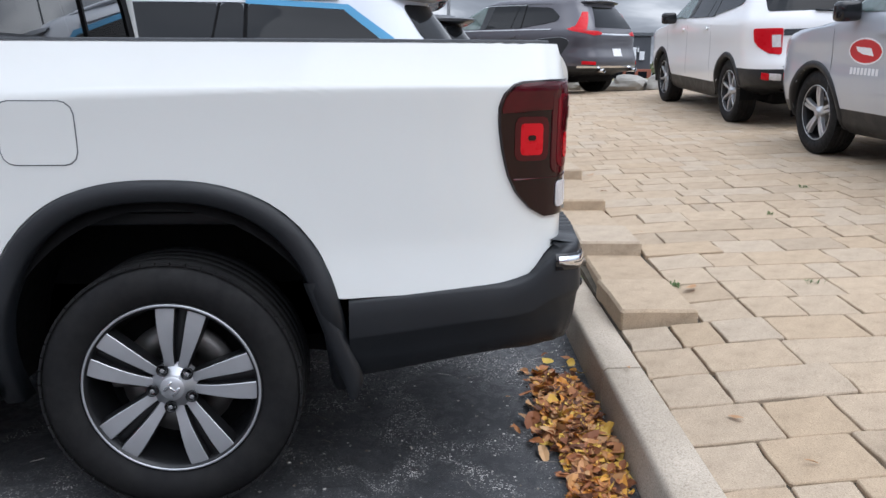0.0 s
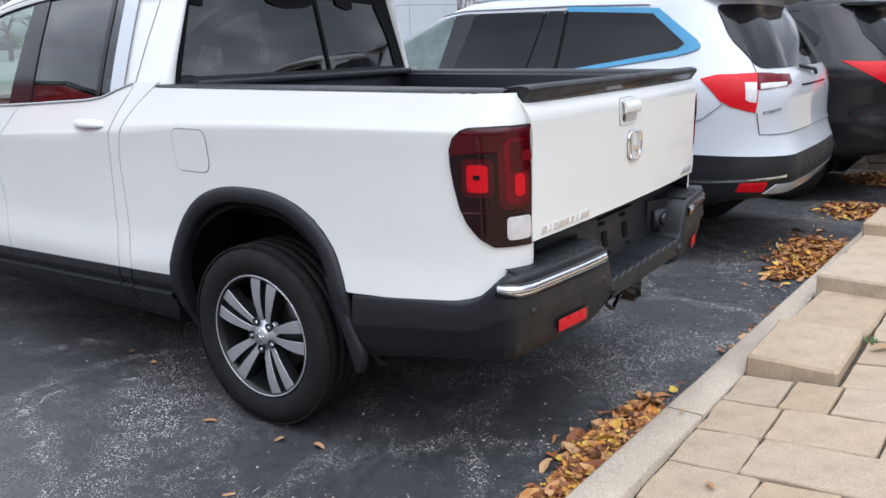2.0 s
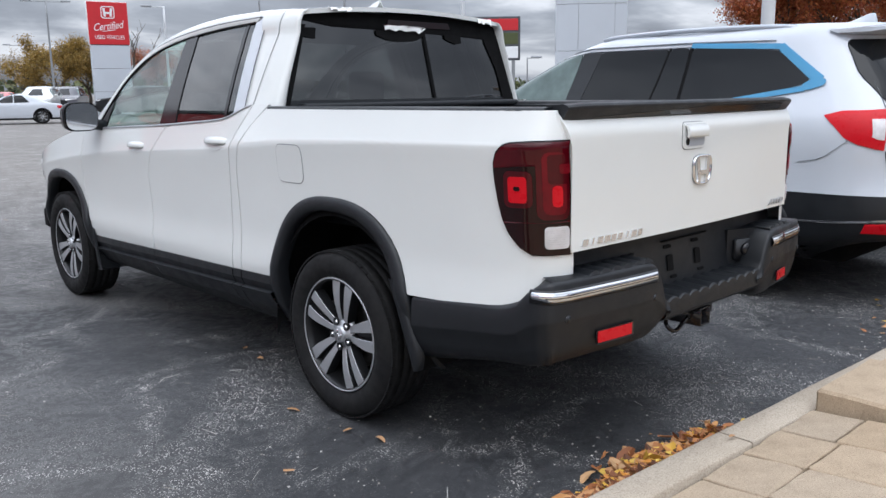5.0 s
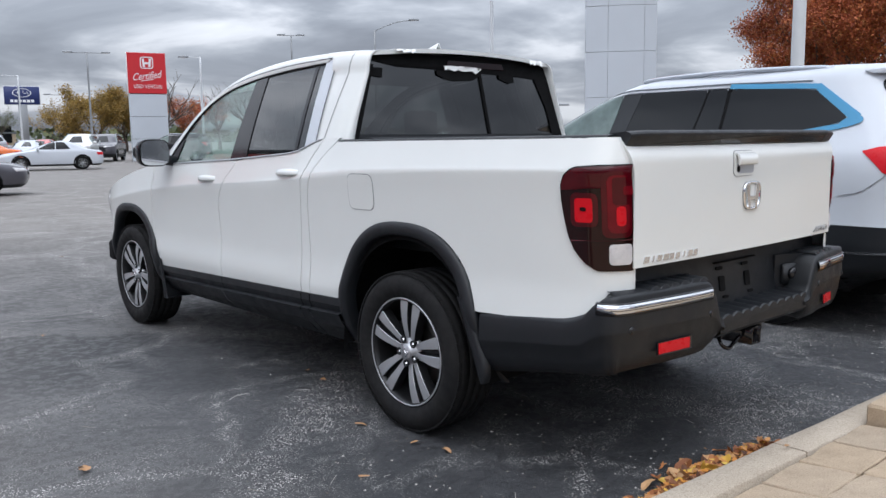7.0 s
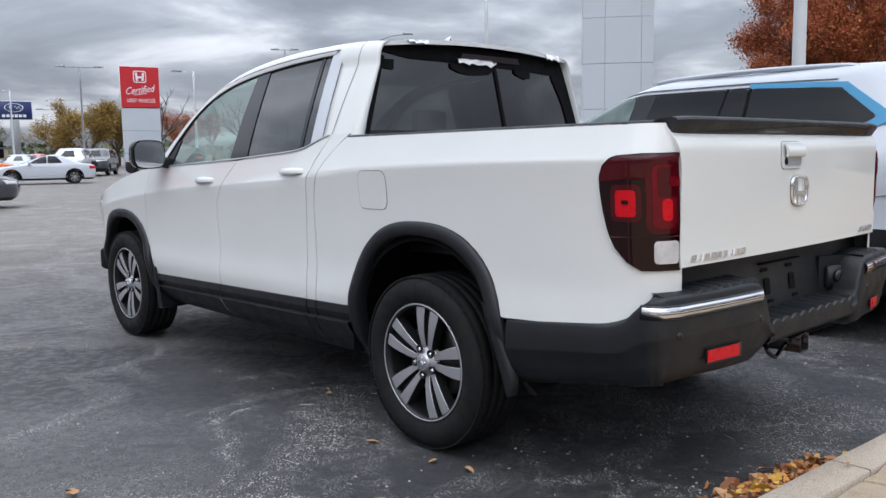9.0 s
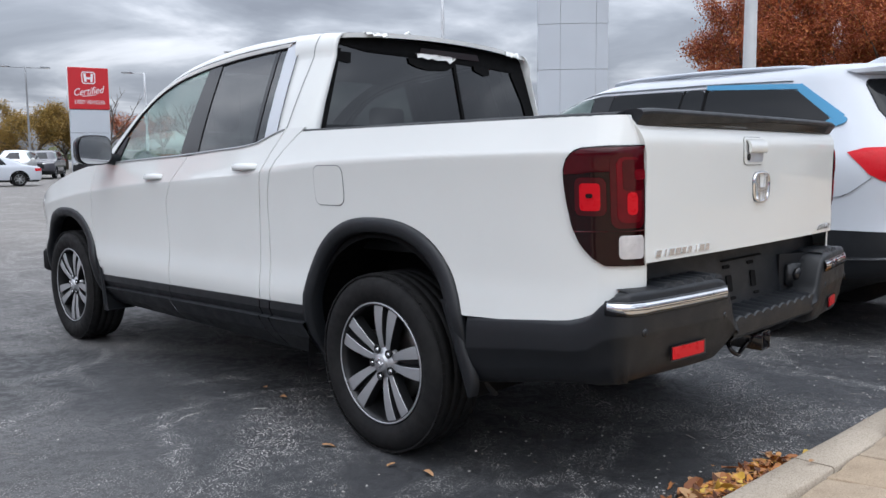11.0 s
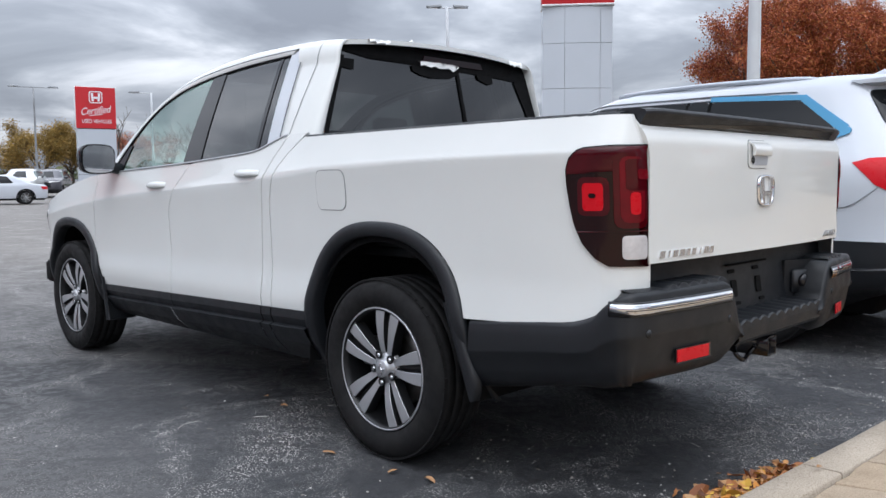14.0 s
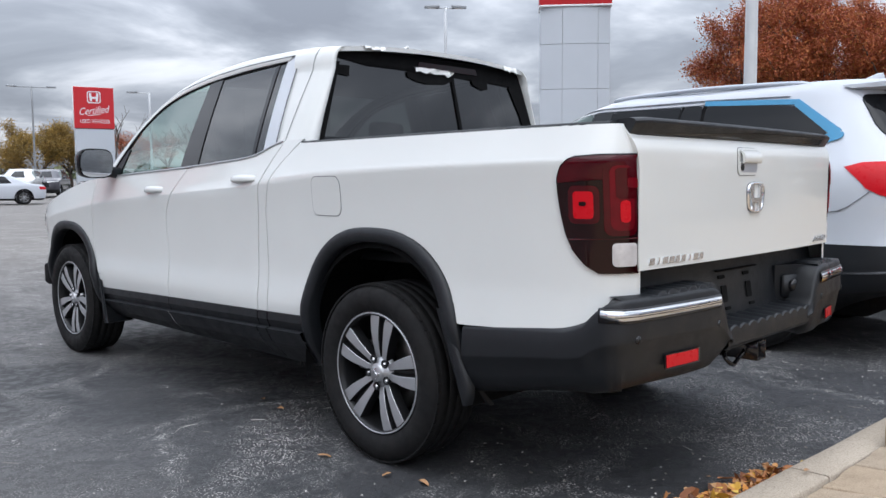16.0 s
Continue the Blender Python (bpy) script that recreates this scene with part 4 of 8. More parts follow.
for s in (-1, 1):
    rows = []
    for t in np.linspace(0, len(B_PATH) - 1, 50):
        p, _ = along(B_PATH, t)
        zt, zb = p[2], p[3]
        deep = 0.016 if t < 4 else 0.016 + 0.12 * min(1, (t - 4) / 3)
        rows.append([bumper_point(t, z, o, s) for z, o in ((zt + 0.004, -deep), (zt, -0.011), (zt - 0.004, -0.003), (zt - 0.014, 0.002), (zt - 0.05, 0.005), (zb + 0.58 * (zt - zb), 0.009), (zb + 0.545 * (zt - zb), 0.008), (zb + 0.50 * (zt - zb), 0.001), (zb + 0.30 * (zt - zb), -0.008), (zb + 0.15 * (zt - zb), -0.022), (zb + 0.05 * (zt - zb), -0.042), (zb, -0.075), (zb + 0.01, -0.16))])
    wing = part("bumper_wing", sheet(rows), "plastic", truck, "dark grey plastic bumper end")
    # chrome strip set in a groove, reflector, parking sensors
    strip = lambda hs, t0, t1: [[bumper_point(t, z, o, s) for z, o in hs(t)] for t in np.linspace(t0, t1, 40)]
    part("chrome_groove", sheet(strip(lambda t: ((0.750, 0.002), (0.747, 0.0090), (0.705, 0.0098), (0.701, 0.002)), 5.4, 13.0)), "gloss_black", wing)
    part("chrome_strip", sheet(strip(lambda t: ((0.743, 0.0085), (0.7415, 0.0110), (0.729, 0.0138), (0.7275, 0.0138), (0.713 + 0.010 * max(0.0, 7.0 - t) / 1.4, 0.0125), (0.711 + 0.010 * max(0.0, 7.0 - t) / 1.4, 0.0085)), 5.6, 12.85)), "chrome", wing, "chrome strip")
    part("strip_groove", sheet(strip(lambda t: ((0.7260, 0.0120), (0.7255, 0.0145), (0.7230, 0.0145), (0.7225, 0.0120)), 6.6, 12.7)), "gloss_black", wing)
    part("reflector_recess", patch([(9.16, 0.537), (10.74, 0.537), (10.74, 0.583), (9.16, 0.583)], lambda a, b, o: bumper_point(a, b, o, s), 0.003, 4, 10, 0.006), "gloss_black", wing)
    part("reflector", patch([(9.19, 0.540), (10.60, 0.540), (10.60, 0.580), (9.19, 0.580)], lambda a, b, o: bumper_point(a, b, o, s), 0.0055, 4, 10, 0.006), "lens_bright", wing, "red rear reflector")
    part("reflector_lip", sheet(strip(lambda t: ((0.537, 0.0040), (0.5365, 0.0065), (0.534, 0.0065), (0.5335, 0.0020)), 9.16, 10.74)), "plastic", wing)
    for t, z in ((8.0, 0.650), (12.6, 0.648)):
        p = Vector(bumper_point(t, z, 0.006, s))
        n = (Vector(bumper_point(t, z, 0.02, s)) - p).normalized()
        for r, d, mat in ((0.014, 0.006, "gloss_black"), (0.011, 0.010, "plastic")):
            bm = bmesh.new()
            bmesh.ops.create_cone(bm, cap_ends=True, segments=20, radius1=r, radius2=r * 0.9, depth=d, matrix=Matrix.Translation(p) @ n.to_track_quat("Z", "Y").to_matrix().to_4x4())
            part("parking_sensor", bm, mat, wing)
    # ribbed tread pad on the bumper end: waves that run from back to front
    part("tread_pad", sheet([[(s * x, y, 0.776 + 0.015 * abs(math.sin(x * math.pi / 0.058)) ** 0.7 * e * min(1.0, (0.786 - x) / 0.07)) for y, e in ((-1.191 + 0.036 * max(0.0, (x - 0.44) / 0.42) ** 1.4, 0.0), (-1.187 + 0.036 * max(0.0, (x - 0.44) / 0.42) ** 1.4, 1.0), (-1.08, 1.0), (-1.062, 0.0))] for x in np.linspace(0.405 if s < 0 else 0.525, 0.785, 120)]), "plastic", wing, smooth=False)
    # inner wall of the recess, with the trailer socket on the passenger side
    part("recess_wall", sheet([[(s * ((0.33 if s < 0 else 0.385) + 0.16 * t), -1.062 - 0.075 * t, z) for z in np.linspace(0.600, 0.778, 5)] for t in np.linspace(0, 1, 5)], 0.012, (0, 1, 0)), "plastic", wing)
rows = []
for x in np.linspace(-0.318, 0.42, 150):
    w = 0.015 * abs(math.sin(x * math.pi / 0.074)) ** 0.7
    rows.append([(x, y, z + w * e) for y, z, e in ((-1.05, 0.612, 0.0), (-1.07, 0.612, 1.0), (-1.190, 0.607, 1.0), (-1.1965, 0.603, 0.95), (-1.1985, 0.588, 0.1), (-1.197, 0.552, 0.0), (-1.182, 0.536, 0.0), (-1.05, 0.545, 0.0))])
part("bumper_step", sheet(rows), "plastic", truck, "low ribbed step in the middle of the bumper", smooth=False)
plate = part("plate_panel", sheet([[(x, -1.066 + 0.03 * (z - 0.64) / 0.22, z) for z in np.linspace(0.60, 0.862, 5)] for x in np.linspace(-0.80, 0.80, 30)], 0.02, (0, 1, 0)), "plastic", truck, "dark panel behind the bumper with empty plate mount")
for x in (-0.075, 0.135):
    for z0, z1, hw, hx in ((0.672, 0.735, 0.021, 0.0), (0.762, 0.776, 0.026, -0.012), (0.640, 0.652, 0.022, 0.02)):
        part("mount_slot", prism(rounded(x + hx - hw, x + hx + hw, z0, z1, 0.006, 2), lambda u, v, d: (u, -1.0715 + 0.03 * (v - 0.64) / 0.22 + d, v), 0.01), "liner", plate, smooth=False)
part("mount_line", box(-0.14, 0.20, -1.064, -1.05, 0.792, 0.798, 0.002, 1), "liner", plate, smooth=False)
m = Matrix.Translation((0.462, -1.104, 0.690)) @ Matrix.Rotation(radians(-25), 4, "Z")
bm = lathe([(0.0, -0.026), (0.020, -0.026), (0.028, -0.018), (0.031, 0.0), (0.031, 0.02)], steps=24)
bmesh.ops.rotate(bm, verts=bm.verts, matrix=Matrix.Rotation(math.pi / 2, 3, "Z"))
bmesh.ops.transform(bm, verts=bm.verts, matrix=m)
part("socket_cover", bm, "gloss_black", plate, "round trailer socket cover")
bm = prism(rounded(-0.058, 0.058, -0.050, 0.046, 0.016), lambda u, v, d: (u, -0.010 + d, v), 0.02)
bmesh.ops.transform(bm, verts=bm.verts, matrix=m)
part("socket_plate", bm, "plastic", plate)
# tow hitch
bm = bmesh.new()
for dx0, dx1, dz0, dz1 in ((-0.036, 0.036, 0.030, 0.038), (-0.036, 0.036, -0.038, -0.030), (-0.038, -0.030, -0.038, 0.038), (0.030, 0.038, -0.038, 0.038)):
    box(0.035 + dx0, 0.035 + dx1, -1.165, -0.8, 0.482 + dz0, 0.482 + dz1, 0.002, 1, bm)
box(-0.5, 0.5, -1.02, -0.95, 0.47, 0.53, 0.02, 1, bm)
hitch = part("tow_hitch", bm, "gloss_black", truck, "black square tow hitch receiver")
part("safety_chain_loop", tube([(-0.10 + 0.080 * math.cos(t), -1.12 - 0.012 * math.sin(2 * t), 0.478 + 0.034 * math.sin(t)) for t in np.linspace(0, 2 * math.pi, 20)], 0.009, 6), "gloss_black", hitch)
part("wiring_bracket", box(0.145, 0.21, -1.10, -1.08, 0.455, 0.515, 0.004), "plastic", hitch)


# tailgate
def gate(x, z, off=0.0):
    top = max(0.0, z - 1.225) / 0.085
    low = max(0.0, 0.93 - z)
    return (x, -1.139 + 0.019 * (x / 0.79) ** 2 + 0.046 * top**2 - 0.03 * low - off, z)


tailgate = part("tailgate", sheet([[gate(x * (1 + 0.036 * min(1.0, max(0.0, (z - 1.19) / 0.10))), z) for z in np.concatenate([np.linspace(0.855, 1.2, 12), np.linspace(1.215, 1.306, 9)])] for x in np.linspace(-0.793, 0.793, 40)], 0.03, (0, 1, 0)), "white", truck, "closed white tailgate")
CAP_PROF = ((-1.045, 1.260), (-1.085, 1.284), (-1.112, 1.283), (-1.120, 1.286), (-1.1445, 1.322), (-1.1455, 1.330), (-1.139, 1.337), (-1.122, 1.3415), (-1.062, 1.336), (-1.045, 1.322), (-1.045, 1.260))
rows = []
for x in np.linspace(-0.812, 0.812, 36):
    e = max(0.0, (abs(x) - 0.72) / 0.092) ** 2
    rows.append([(x, a + 0.019 * (x / 0.79) ** 2 + 0.010 * e, z - 0.004 * e) for a, z in CAP_PROF])
bm = bmesh.new()
add_grid(bm, rows)
for end in (rows[0][:-1], rows[-1][:-1][::-1]):
    bm.faces.new([bm.verts.new(p) for p in end])
part("tailgate_cap", bm, "plastic", tailgate, "black plastic cap along the tailgate's top", smooth=False)
part("cap_insert", sheet([[(x, -1.1215 - 0.0215 * t + 0.019 * (x / 0.79) ** 2 - 0.0015, 1.2885 + 0.0315 * t) for t in np.linspace(0.05, 0.05 + 0.80 * min(1.0, (x + 0.72) / 0.75), 4)] for x in np.linspace(-0.70, 0.70, 24)]), "gloss_black", tailgate)
part("tailgate_inner", box(-0.77, 0.77, -1.06, -1.03, 0.86, 1.30, 0.01), "plastic", tailgate)
gp = lambda u, v, d: gate(u, v, d)
hb = part("handle_bezel", patch(rounded(-0.155, 0.010, 1.158, 1.258, 0.022), lambda a, b, o: gate(a, b, o), 0.004, 8, 10, 0.006), "white", tailgate, "white tailgate handle")
part("bezel_gap", patch(rounded(-0.157, 0.012, 1.156, 1.260, 0.024), lambda a, b, o: gate(a, b, o), 0.0012, 8, 10, 0.001), "joint_dark", hb)
part("handle_pocket", patch(rounded(-0.132, 0.000, 1.168, 1.222, 0.014), lambda a, b, o: gate(a, b, o), 0.0055, 6, 8, 0.003), "silver_paint", hb)
part("handle_paddle", sheet([[gate(x, z, o) for z, o in ((1.206, 0.004), (1.202, 0.018), (1.207, 0.023), (1.228, 0.023), (1.243, 0.018), (1.252, 0.005))] for x in np.linspace(-0.140, 0.003, 12)], 0.01, (0, 1, 0)), "white", hb)
part("keyhole", patch([(-0.125 + 0.010 * math.cos(radians(a)), 1.186 + 0.013 * math.sin(radians(a))) for a in range(0, 360, 30)], lambda a, b, o: gate(a, b, o), 0.009, 5, 5, 0.008), "gloss_black", hb)
# maker's badge: rounded ring with two uprights and a bar


def ring_pt(a, r, o):
    p = 3.6
    c, d = math.cos(a), math.sin(a)
    k = (abs(c) ** p + abs(d) ** p) ** (-1 / p)
    return gate(-0.008 + (0.066 + 0.005 * d + r) * k * c, 1.074 + (0.058 + r) * k * d, o)


rows = [[ring_pt(a, r, o) for r, o in ((0.001, 0.002), (0.0, 0.009), (-0.004, 0.012), (-0.009, 0.009), (-0.010, 0.002))] for a in np.linspace(0, 2 * math.pi, 49)]
badge = part("badge_shadow_line", patch([(ring_pt(a, 0.0015, 0)[0], ring_pt(a, 0.0015, 0)[2]) for a in np.linspace(0, 2 * math.pi, 40, endpoint=False)], lambda a, b, o: gate(a, b, o), 0.001, 10, 8, 0.001), "joint_dark", tailgate)
part("badge_field", patch([(ring_pt(a, -0.005, 0)[0], ring_pt(a, -0.005, 0)[2]) for a in np.linspace(0, 2 * math.pi, 40, endpoint=False)], lambda a, b, o: gate(a, b, o), 0.0022, 10, 8, 0.001), "white", badge)
badge = part("maker_badge", sheet(rows), "chrome", tailgate, "chrome maker's badge")
for poly in ([(-0.044, 1.022), (-0.026, 1.022), (-0.036, 1.126), (-0.060, 1.126)], [(0.010, 1.022), (0.028, 1.022), (0.044, 1.126), (0.020, 1.126)], [(-0.030, 1.056), (0.014, 1.056), (0.016, 1.073), (-0.032, 1.073)]):
    part("badge_bar", patch(poly, lambda a, b, o: gate(a, b, o), 0.011, 5, 4, 0.010), "badge_metal", badge)
for k, w in enumerate((0.029, 0.008, 0.030, 0.032, 0.026, 0.024, 0.008, 0.031, 0.026)):
    x = -0.742 + 0.0385 * k + (0.011 if k in (1, 6) else 0)
    part("model_name_bar", patch([(x, 0.869), (x + w, 0.869), (x + w + 0.007, 0.891), (x + 0.007, 0.891)], lambda a, b, o: gate(a, b, o), 0.004, 3, 3, 0.004), "badge_metal", tailgate)
awd = written("drive_badge", "AWD", 0.036, "alloy", tailgate, pose(0.688, gate(0.688, 0.88)[1] - 0.004, 0.880, 90, 0, 2.4), 1.75)
for v in awd.data.vertices:
    v.co.x += 0.25 * v.co.y


# tail lamps that wrap the corner; q runs round the corner from the side to the tailgate
CORNER = [(0.935, -0.88), (0.933, -0.91), (0.926, -0.96), (0.915, -1.005), (0.897, -1.046), (0.871, -1.078), (0.836, -1.098), (0.793, -1.110)]
CLEN = [0.0]
for (a0, b0), (a1, b1) in zip(CORNER, CORNER[1:]):
    CLEN.append(CLEN[-1] + math.hypot(a1 - a0, b1 - b0))
CX, CY = curve(*zip(CLEN, [c[0] for c in CORNER])), curve(*zip(CLEN, [c[1] for c in CORNER]))


def lamp_surf(s):
    def f(q, z, o):
        d = Vector((CX(q + 0.002) - CX(q - 0.002), CY(q + 0.002) - CY(q - 0.002), 0)).normalized()
        y = CY(q) + d.x * o
        x = CX(q) - d.y * o + T_PROF(z - T_LIFT(y)) - T_PROF(1.04 - 0.05)
        return (s * x, y, z)
    return f


QE = CLEN[-1]
for s in (-1, 1):
    sf = lamp_surf(s)
    outline = [(QE, 0.848), (0.165, 0.850), (0.125, 0.873), (0.085, 0.915), (0.058, 0.970), (0.042, 1.04), (0.033, 1.10), (0.032, 1.150), (0.045, 1.186), (0.072, 1.212), (0.105, 1.223), (QE, 1.226)]
    lamp = part("tail_lamp", patch(outline, sf, 0.008, 24, 24, 0.02), "lens_dark", truck, "smoked red wrap-around tail lamp")
    part("upper_lens", patch([(QE - 0.003, 1.142), (0.037, 1.135), (0.037, 1.150), (0.049, 1.183), (0.075, 1.207), (0.106, 1.218), (QE - 0.003, 1.221)], sf, 0.0105, 10, 16, 0.002), "lens_red", lamp)
    # redder patch behind the brake lens: its soft glow put into the colour
    part("brake_surround", patch(rounded(0.072, 0.170, 1.006, 1.126, 0.020), sf, 0.0108, 8, 8, 0.002), "lens_red", lamp)
    part("brake_lens", patch(rounded(0.088, 0.152, 1.022, 1.108, 0.010), sf, 0.0115, 8, 8, 0.003), "lens_bright", lamp, "bright red square brake lens")
    part("brake_lens_core", patch(rounded(0.108, 0.130, 1.062, 1.076, 0.004), sf, 0.0130, 3, 4, 0.001), "lens_dark", lamp)
    part("lamp_inner", patch(rounded(0.182, QE - 0.008, 0.968, 1.200, 0.025), sf, 0.0115, 12, 10, 0.003), "lens_red", lamp)
    part("light_bar", patch(rounded(0.200, 0.278, 0.985, 1.188, 0.022), sf, 0.0135, 10, 6, 0.003), "lens_mid", lamp, "upright red light bar")
    part("light_bar_core", patch(rounded(0.216, 0.284, 1.085, 1.180, 0.010), sf, 0.0150, 6, 4, 0.001), "lens_red", lamp)
    part("light_bar_glow", patch(rounded(0.228, 0.262, 1.010, 1.080, 0.012), sf, 0.0150, 6, 4, 0.001), "lens_bright", lamp)
    part("light_bar_stub", patch(rounded(0.252, QE - 0.006, 1.118, 1.150, 0.006), sf, 0.0165, 4, 4, 0.001), "lens_mid", lamp)
    part("edge_line", patch([(QE - 0.005, 0.957), (0.072, 0.953), (0.069, 0.959), (QE - 0.005, 0.963)], sf, 0.0125, 2, 14, 0.002), "lens_red", lamp)
    rev = part("reverse_lens", patch(rounded(0.205, QE - 0.010, 0.872, 0.946, 0.012), sf, 0.0125, 8, 8, 0.003), "lens_clear", lamp, "ribbed clear reversing lens")
    for k in range(9):
        z = 0.877 + 0.0075 * k
        part("lens_rib", patch([(0.210, z), (QE - 0.014, z), (QE - 0.014, z + 0.003), (0.210, z + 0.003)], sf, 0.0145, 1, 6, 0.002), "lens_clear", rev)

# bed: rails, inner walls, floor, bulkhead
for s in (-1, 1):
    rows = []
    for y in np.linspace(-1.052, 0.535, 40):
        xo = abs(t_side(y, 1.322)[0])
        rows.append([(s * x, y, z) for x, z in ((xo + 0.001, 1.312), (xo + 0.002, 1.317), (xo - 0.004, 1.325), (xo - 0.03, 1.328), (0.74, 1.327), (0.725, 1.318), (0.722, 1.24))])
    part("bed_rail_cap", sheet(rows, 0.008, (0, 0, -1)), "plastic", truck, "black plastic cap on the bed rail")
    part("bed_inner_wall", box(min(s * 0.70, s * 0.735), max(s * 0.70, s * 0.735), -1.03, 0.53, 0.82, 1.31, 0.01), "plastic", truck)
    bm = bmesh.new()
    for k in range(9):
        y = -0.95 + 0.17 * k
        box(min(s * 0.69, s * 0.702), max(s * 0.69, s * 0.702), y, y + 0.05, 0.84, 1.22, 0.004, 1, bm)
    part("bed_wall_ribs", bm, "plastic", truck, smooth=False)
part("bed_floor", box(-0.74, 0.74, -1.04, 0.53, 0.80, 0.84, 0.005), "plastic", truck)
part("bulkhead", box(-0.74, 0.74, 0.49, 0.53, 0.80, 1.325, 0.008), "plastic", truck)
part("bulkhead_rail", box(-0.74, 0.74, 0.455, 0.53, 1.305, 1.338, 0.010), "plastic", truck)

four_wheels(truck, "twin", BASE_Y, 0.832, R=0.366, rim=0.250)

# cab: window line, roof edge, pillars
G_X = curve((1.15, 0.935), (1.22, 0.912), (1.28, 0.893), (1.35, 0.869), (1.5, 0.812), (1.6, 0.770), (1.72, 0.716), (1.80, 0.66))


def cab_x(y, z):
    return G_X(z) - 0.045 * max(0.0, y - 1.9) ** 1.4


def g_side(s):
    return lambda y, z, o: (s * (cab_x(y, z) + o), y, z)


WIN_TOP = [(2.56, 1.205), (2.44, 1.325), (2.27, 1.475), (2.07, 1.587), (1.83, 1.655), (1.53, 1.697), (1.18, 1.722), (0.90, 1.730), (0.83, 1.727), (0.802, 1.705)]
ROOF_EDGE = [(2.93, 1.185, 0.80), (2.62, 1.365, 0.772), (2.38, 1.512, 0.742), (2.10, 1.645, 0.712), (1.84, 1.725, 0.694), (1.50, 1.770, 0.682), (1.15, 1.787, 0.676), (0.86, 1.787, 0.672), (0.70, 1.782, 0.668), (0.545, 1.770, 0.660)]


def rear_half(z):
    return 0.795 - 0.335 * (z - 1.325)


def rear_y(x, z):
    return 0.548 + 0.10 * (z - 1.325) - 0.022 * (1 - min(1, abs(x) / 0.8) ** 2)


EDGE_Z, EDGE_X = (curve(*[(e[0], e[k]) for e in ROOF_EDGE[::-1]]) for k in (1, 2))


def smooth_line(pts, n):
    cs = [curve(*[(i, p[k]) for i, p in enumerate(pts)]) for k in range(len(pts[0]))]
    return [tuple(c(t) for c in cs) for t in np.linspace(0, len(pts) - 1, n)]


tops, edges = smooth_line(WIN_TOP, 46), smooth_line(ROOF_EDGE, 46)
for s in (-1, 1):
    sf = g_side(s)
    # body-coloured rail over the doors and down the windscreen pillar, split from the door frames by a dark gap
    rows, gap, frame_rows, black = [], [], [], []
    for (y, z), (ye, ze, xe) in zip(tops, edges):
        a = Vector(sf(y, z, 0.0))
        far, b = Vector((s * xe, ye, ze)), Vector((s * xe, max(ye, y - 0.06), ze))
        mid = lambda t: a.lerp(b, t) + Vector((s * 0.016 * math.sin(math.pi * t), 0, 0))
        black.append([a + Vector((-s * 0.012, 0, -0.004)), a + Vector((s * 0.002, 0, 0)), mid(0.06)])
        frame_rows.append([mid(0.06) + Vector((s * 0.003, 0, 0)), mid(0.20) + Vector((s * 0.004, 0, 0)), mid(0.345) + Vector((s * 0.003, 0, 0))])
        gap.append([mid(0.33) - Vector((s * 0.002, 0, 0)), mid(0.47) - Vector((s * 0.002, 0, 0))])
        rows.append([mid(0.455).lerp(far, t) + Vector((s * 0.008 * math.sin(math.pi * t), 0, 0)) for t in (0.0, 0.28, 0.62, 0.86, 1.0)])
    keep = [i for i, (y, z) in enumerate(tops) if y > 0.872]
    black, frame_rows, gap = ([r[i] for i in keep] for r in (black, frame_rows, gap))
    part("window_trim", sheet(black), "gloss_black", truck)
    part("door_frame", sheet(frame_rows, 0.012), "white", truck)
    part("frame_gap", sheet(gap), "joint_dark", truck)
    rows = [r for r in rows if r[-1].y > 0.76]
    part("roof_rail", sheet(rows, 0.012), "white", truck)
    # trim strip: cool bluish white stands in for its bright reflective sheen
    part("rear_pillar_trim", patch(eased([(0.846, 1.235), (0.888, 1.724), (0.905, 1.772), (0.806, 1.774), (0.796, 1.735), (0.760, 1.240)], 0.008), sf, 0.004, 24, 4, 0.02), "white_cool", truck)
    path = smooth_line([(0.93, 1.7555), (0.86, 1.7585), (0.815, 1.757), (0.790, 1.742), (0.783, 1.700), (0.752, 1.30), (0.748, 1.24)], 40)
    part("pillar_gap", sheet([[sf(y + a * 0.0055, z + b * 0.0055, 0.0065) for a, b in ((-0.7, 0.7), (0.7, -0.7))] for y, z in path]), "joint_dark", truck)
    part("front_door_glass", patch([(1.642, 1.205), (2.46, 1.185), (2.40, 1.33), (2.245, 1.470), (2.05, 1.580), (1.83, 1.648), (1.602, 1.690)], sf, -0.008, 14, 14, 0.003), "glass_clear", fd if s > 0 else truck, "lightly tinted door glass")
    part("rear_door_glass", patch([(1.470, 1.21), (1.492, 1.702), (0.985, 1.728), (0.948, 1.24)], sf, -0.008, 12, 10, 0.003), "glass_dark", truck, "dark privacy door glass")
    part("quarter_glass", patch([(0.940, 1.24), (0.968, 1.728), (0.885, 1.728), (0.838, 1.24)], sf, -0.008, 12, 6, 0.003), "glass_dark", truck, "dark privacy quarter glass")
    part("centre_pillar", patch([(1.648, 1.20), (1.605, 1.702), (1.482, 1.708), (1.462, 1.21)], sf, -0.003, 10, 8, 0.03), "gloss_black", truck, "gloss black pillar between the doors")
    part("glass_divider", patch([(0.955, 1.24), (0.992, 1.726), (0.962, 1.728), (0.930, 1.25)], sf, -0.004, 8, 3, 0.02), "gloss_black", truck)
    part("mirror_sail", patch([(2.56, 1.185), (2.44, 1.185), (2.375, 1.345), (2.405, 1.345)], sf, -0.002, 6, 4, 0.01), "plastic", truck)
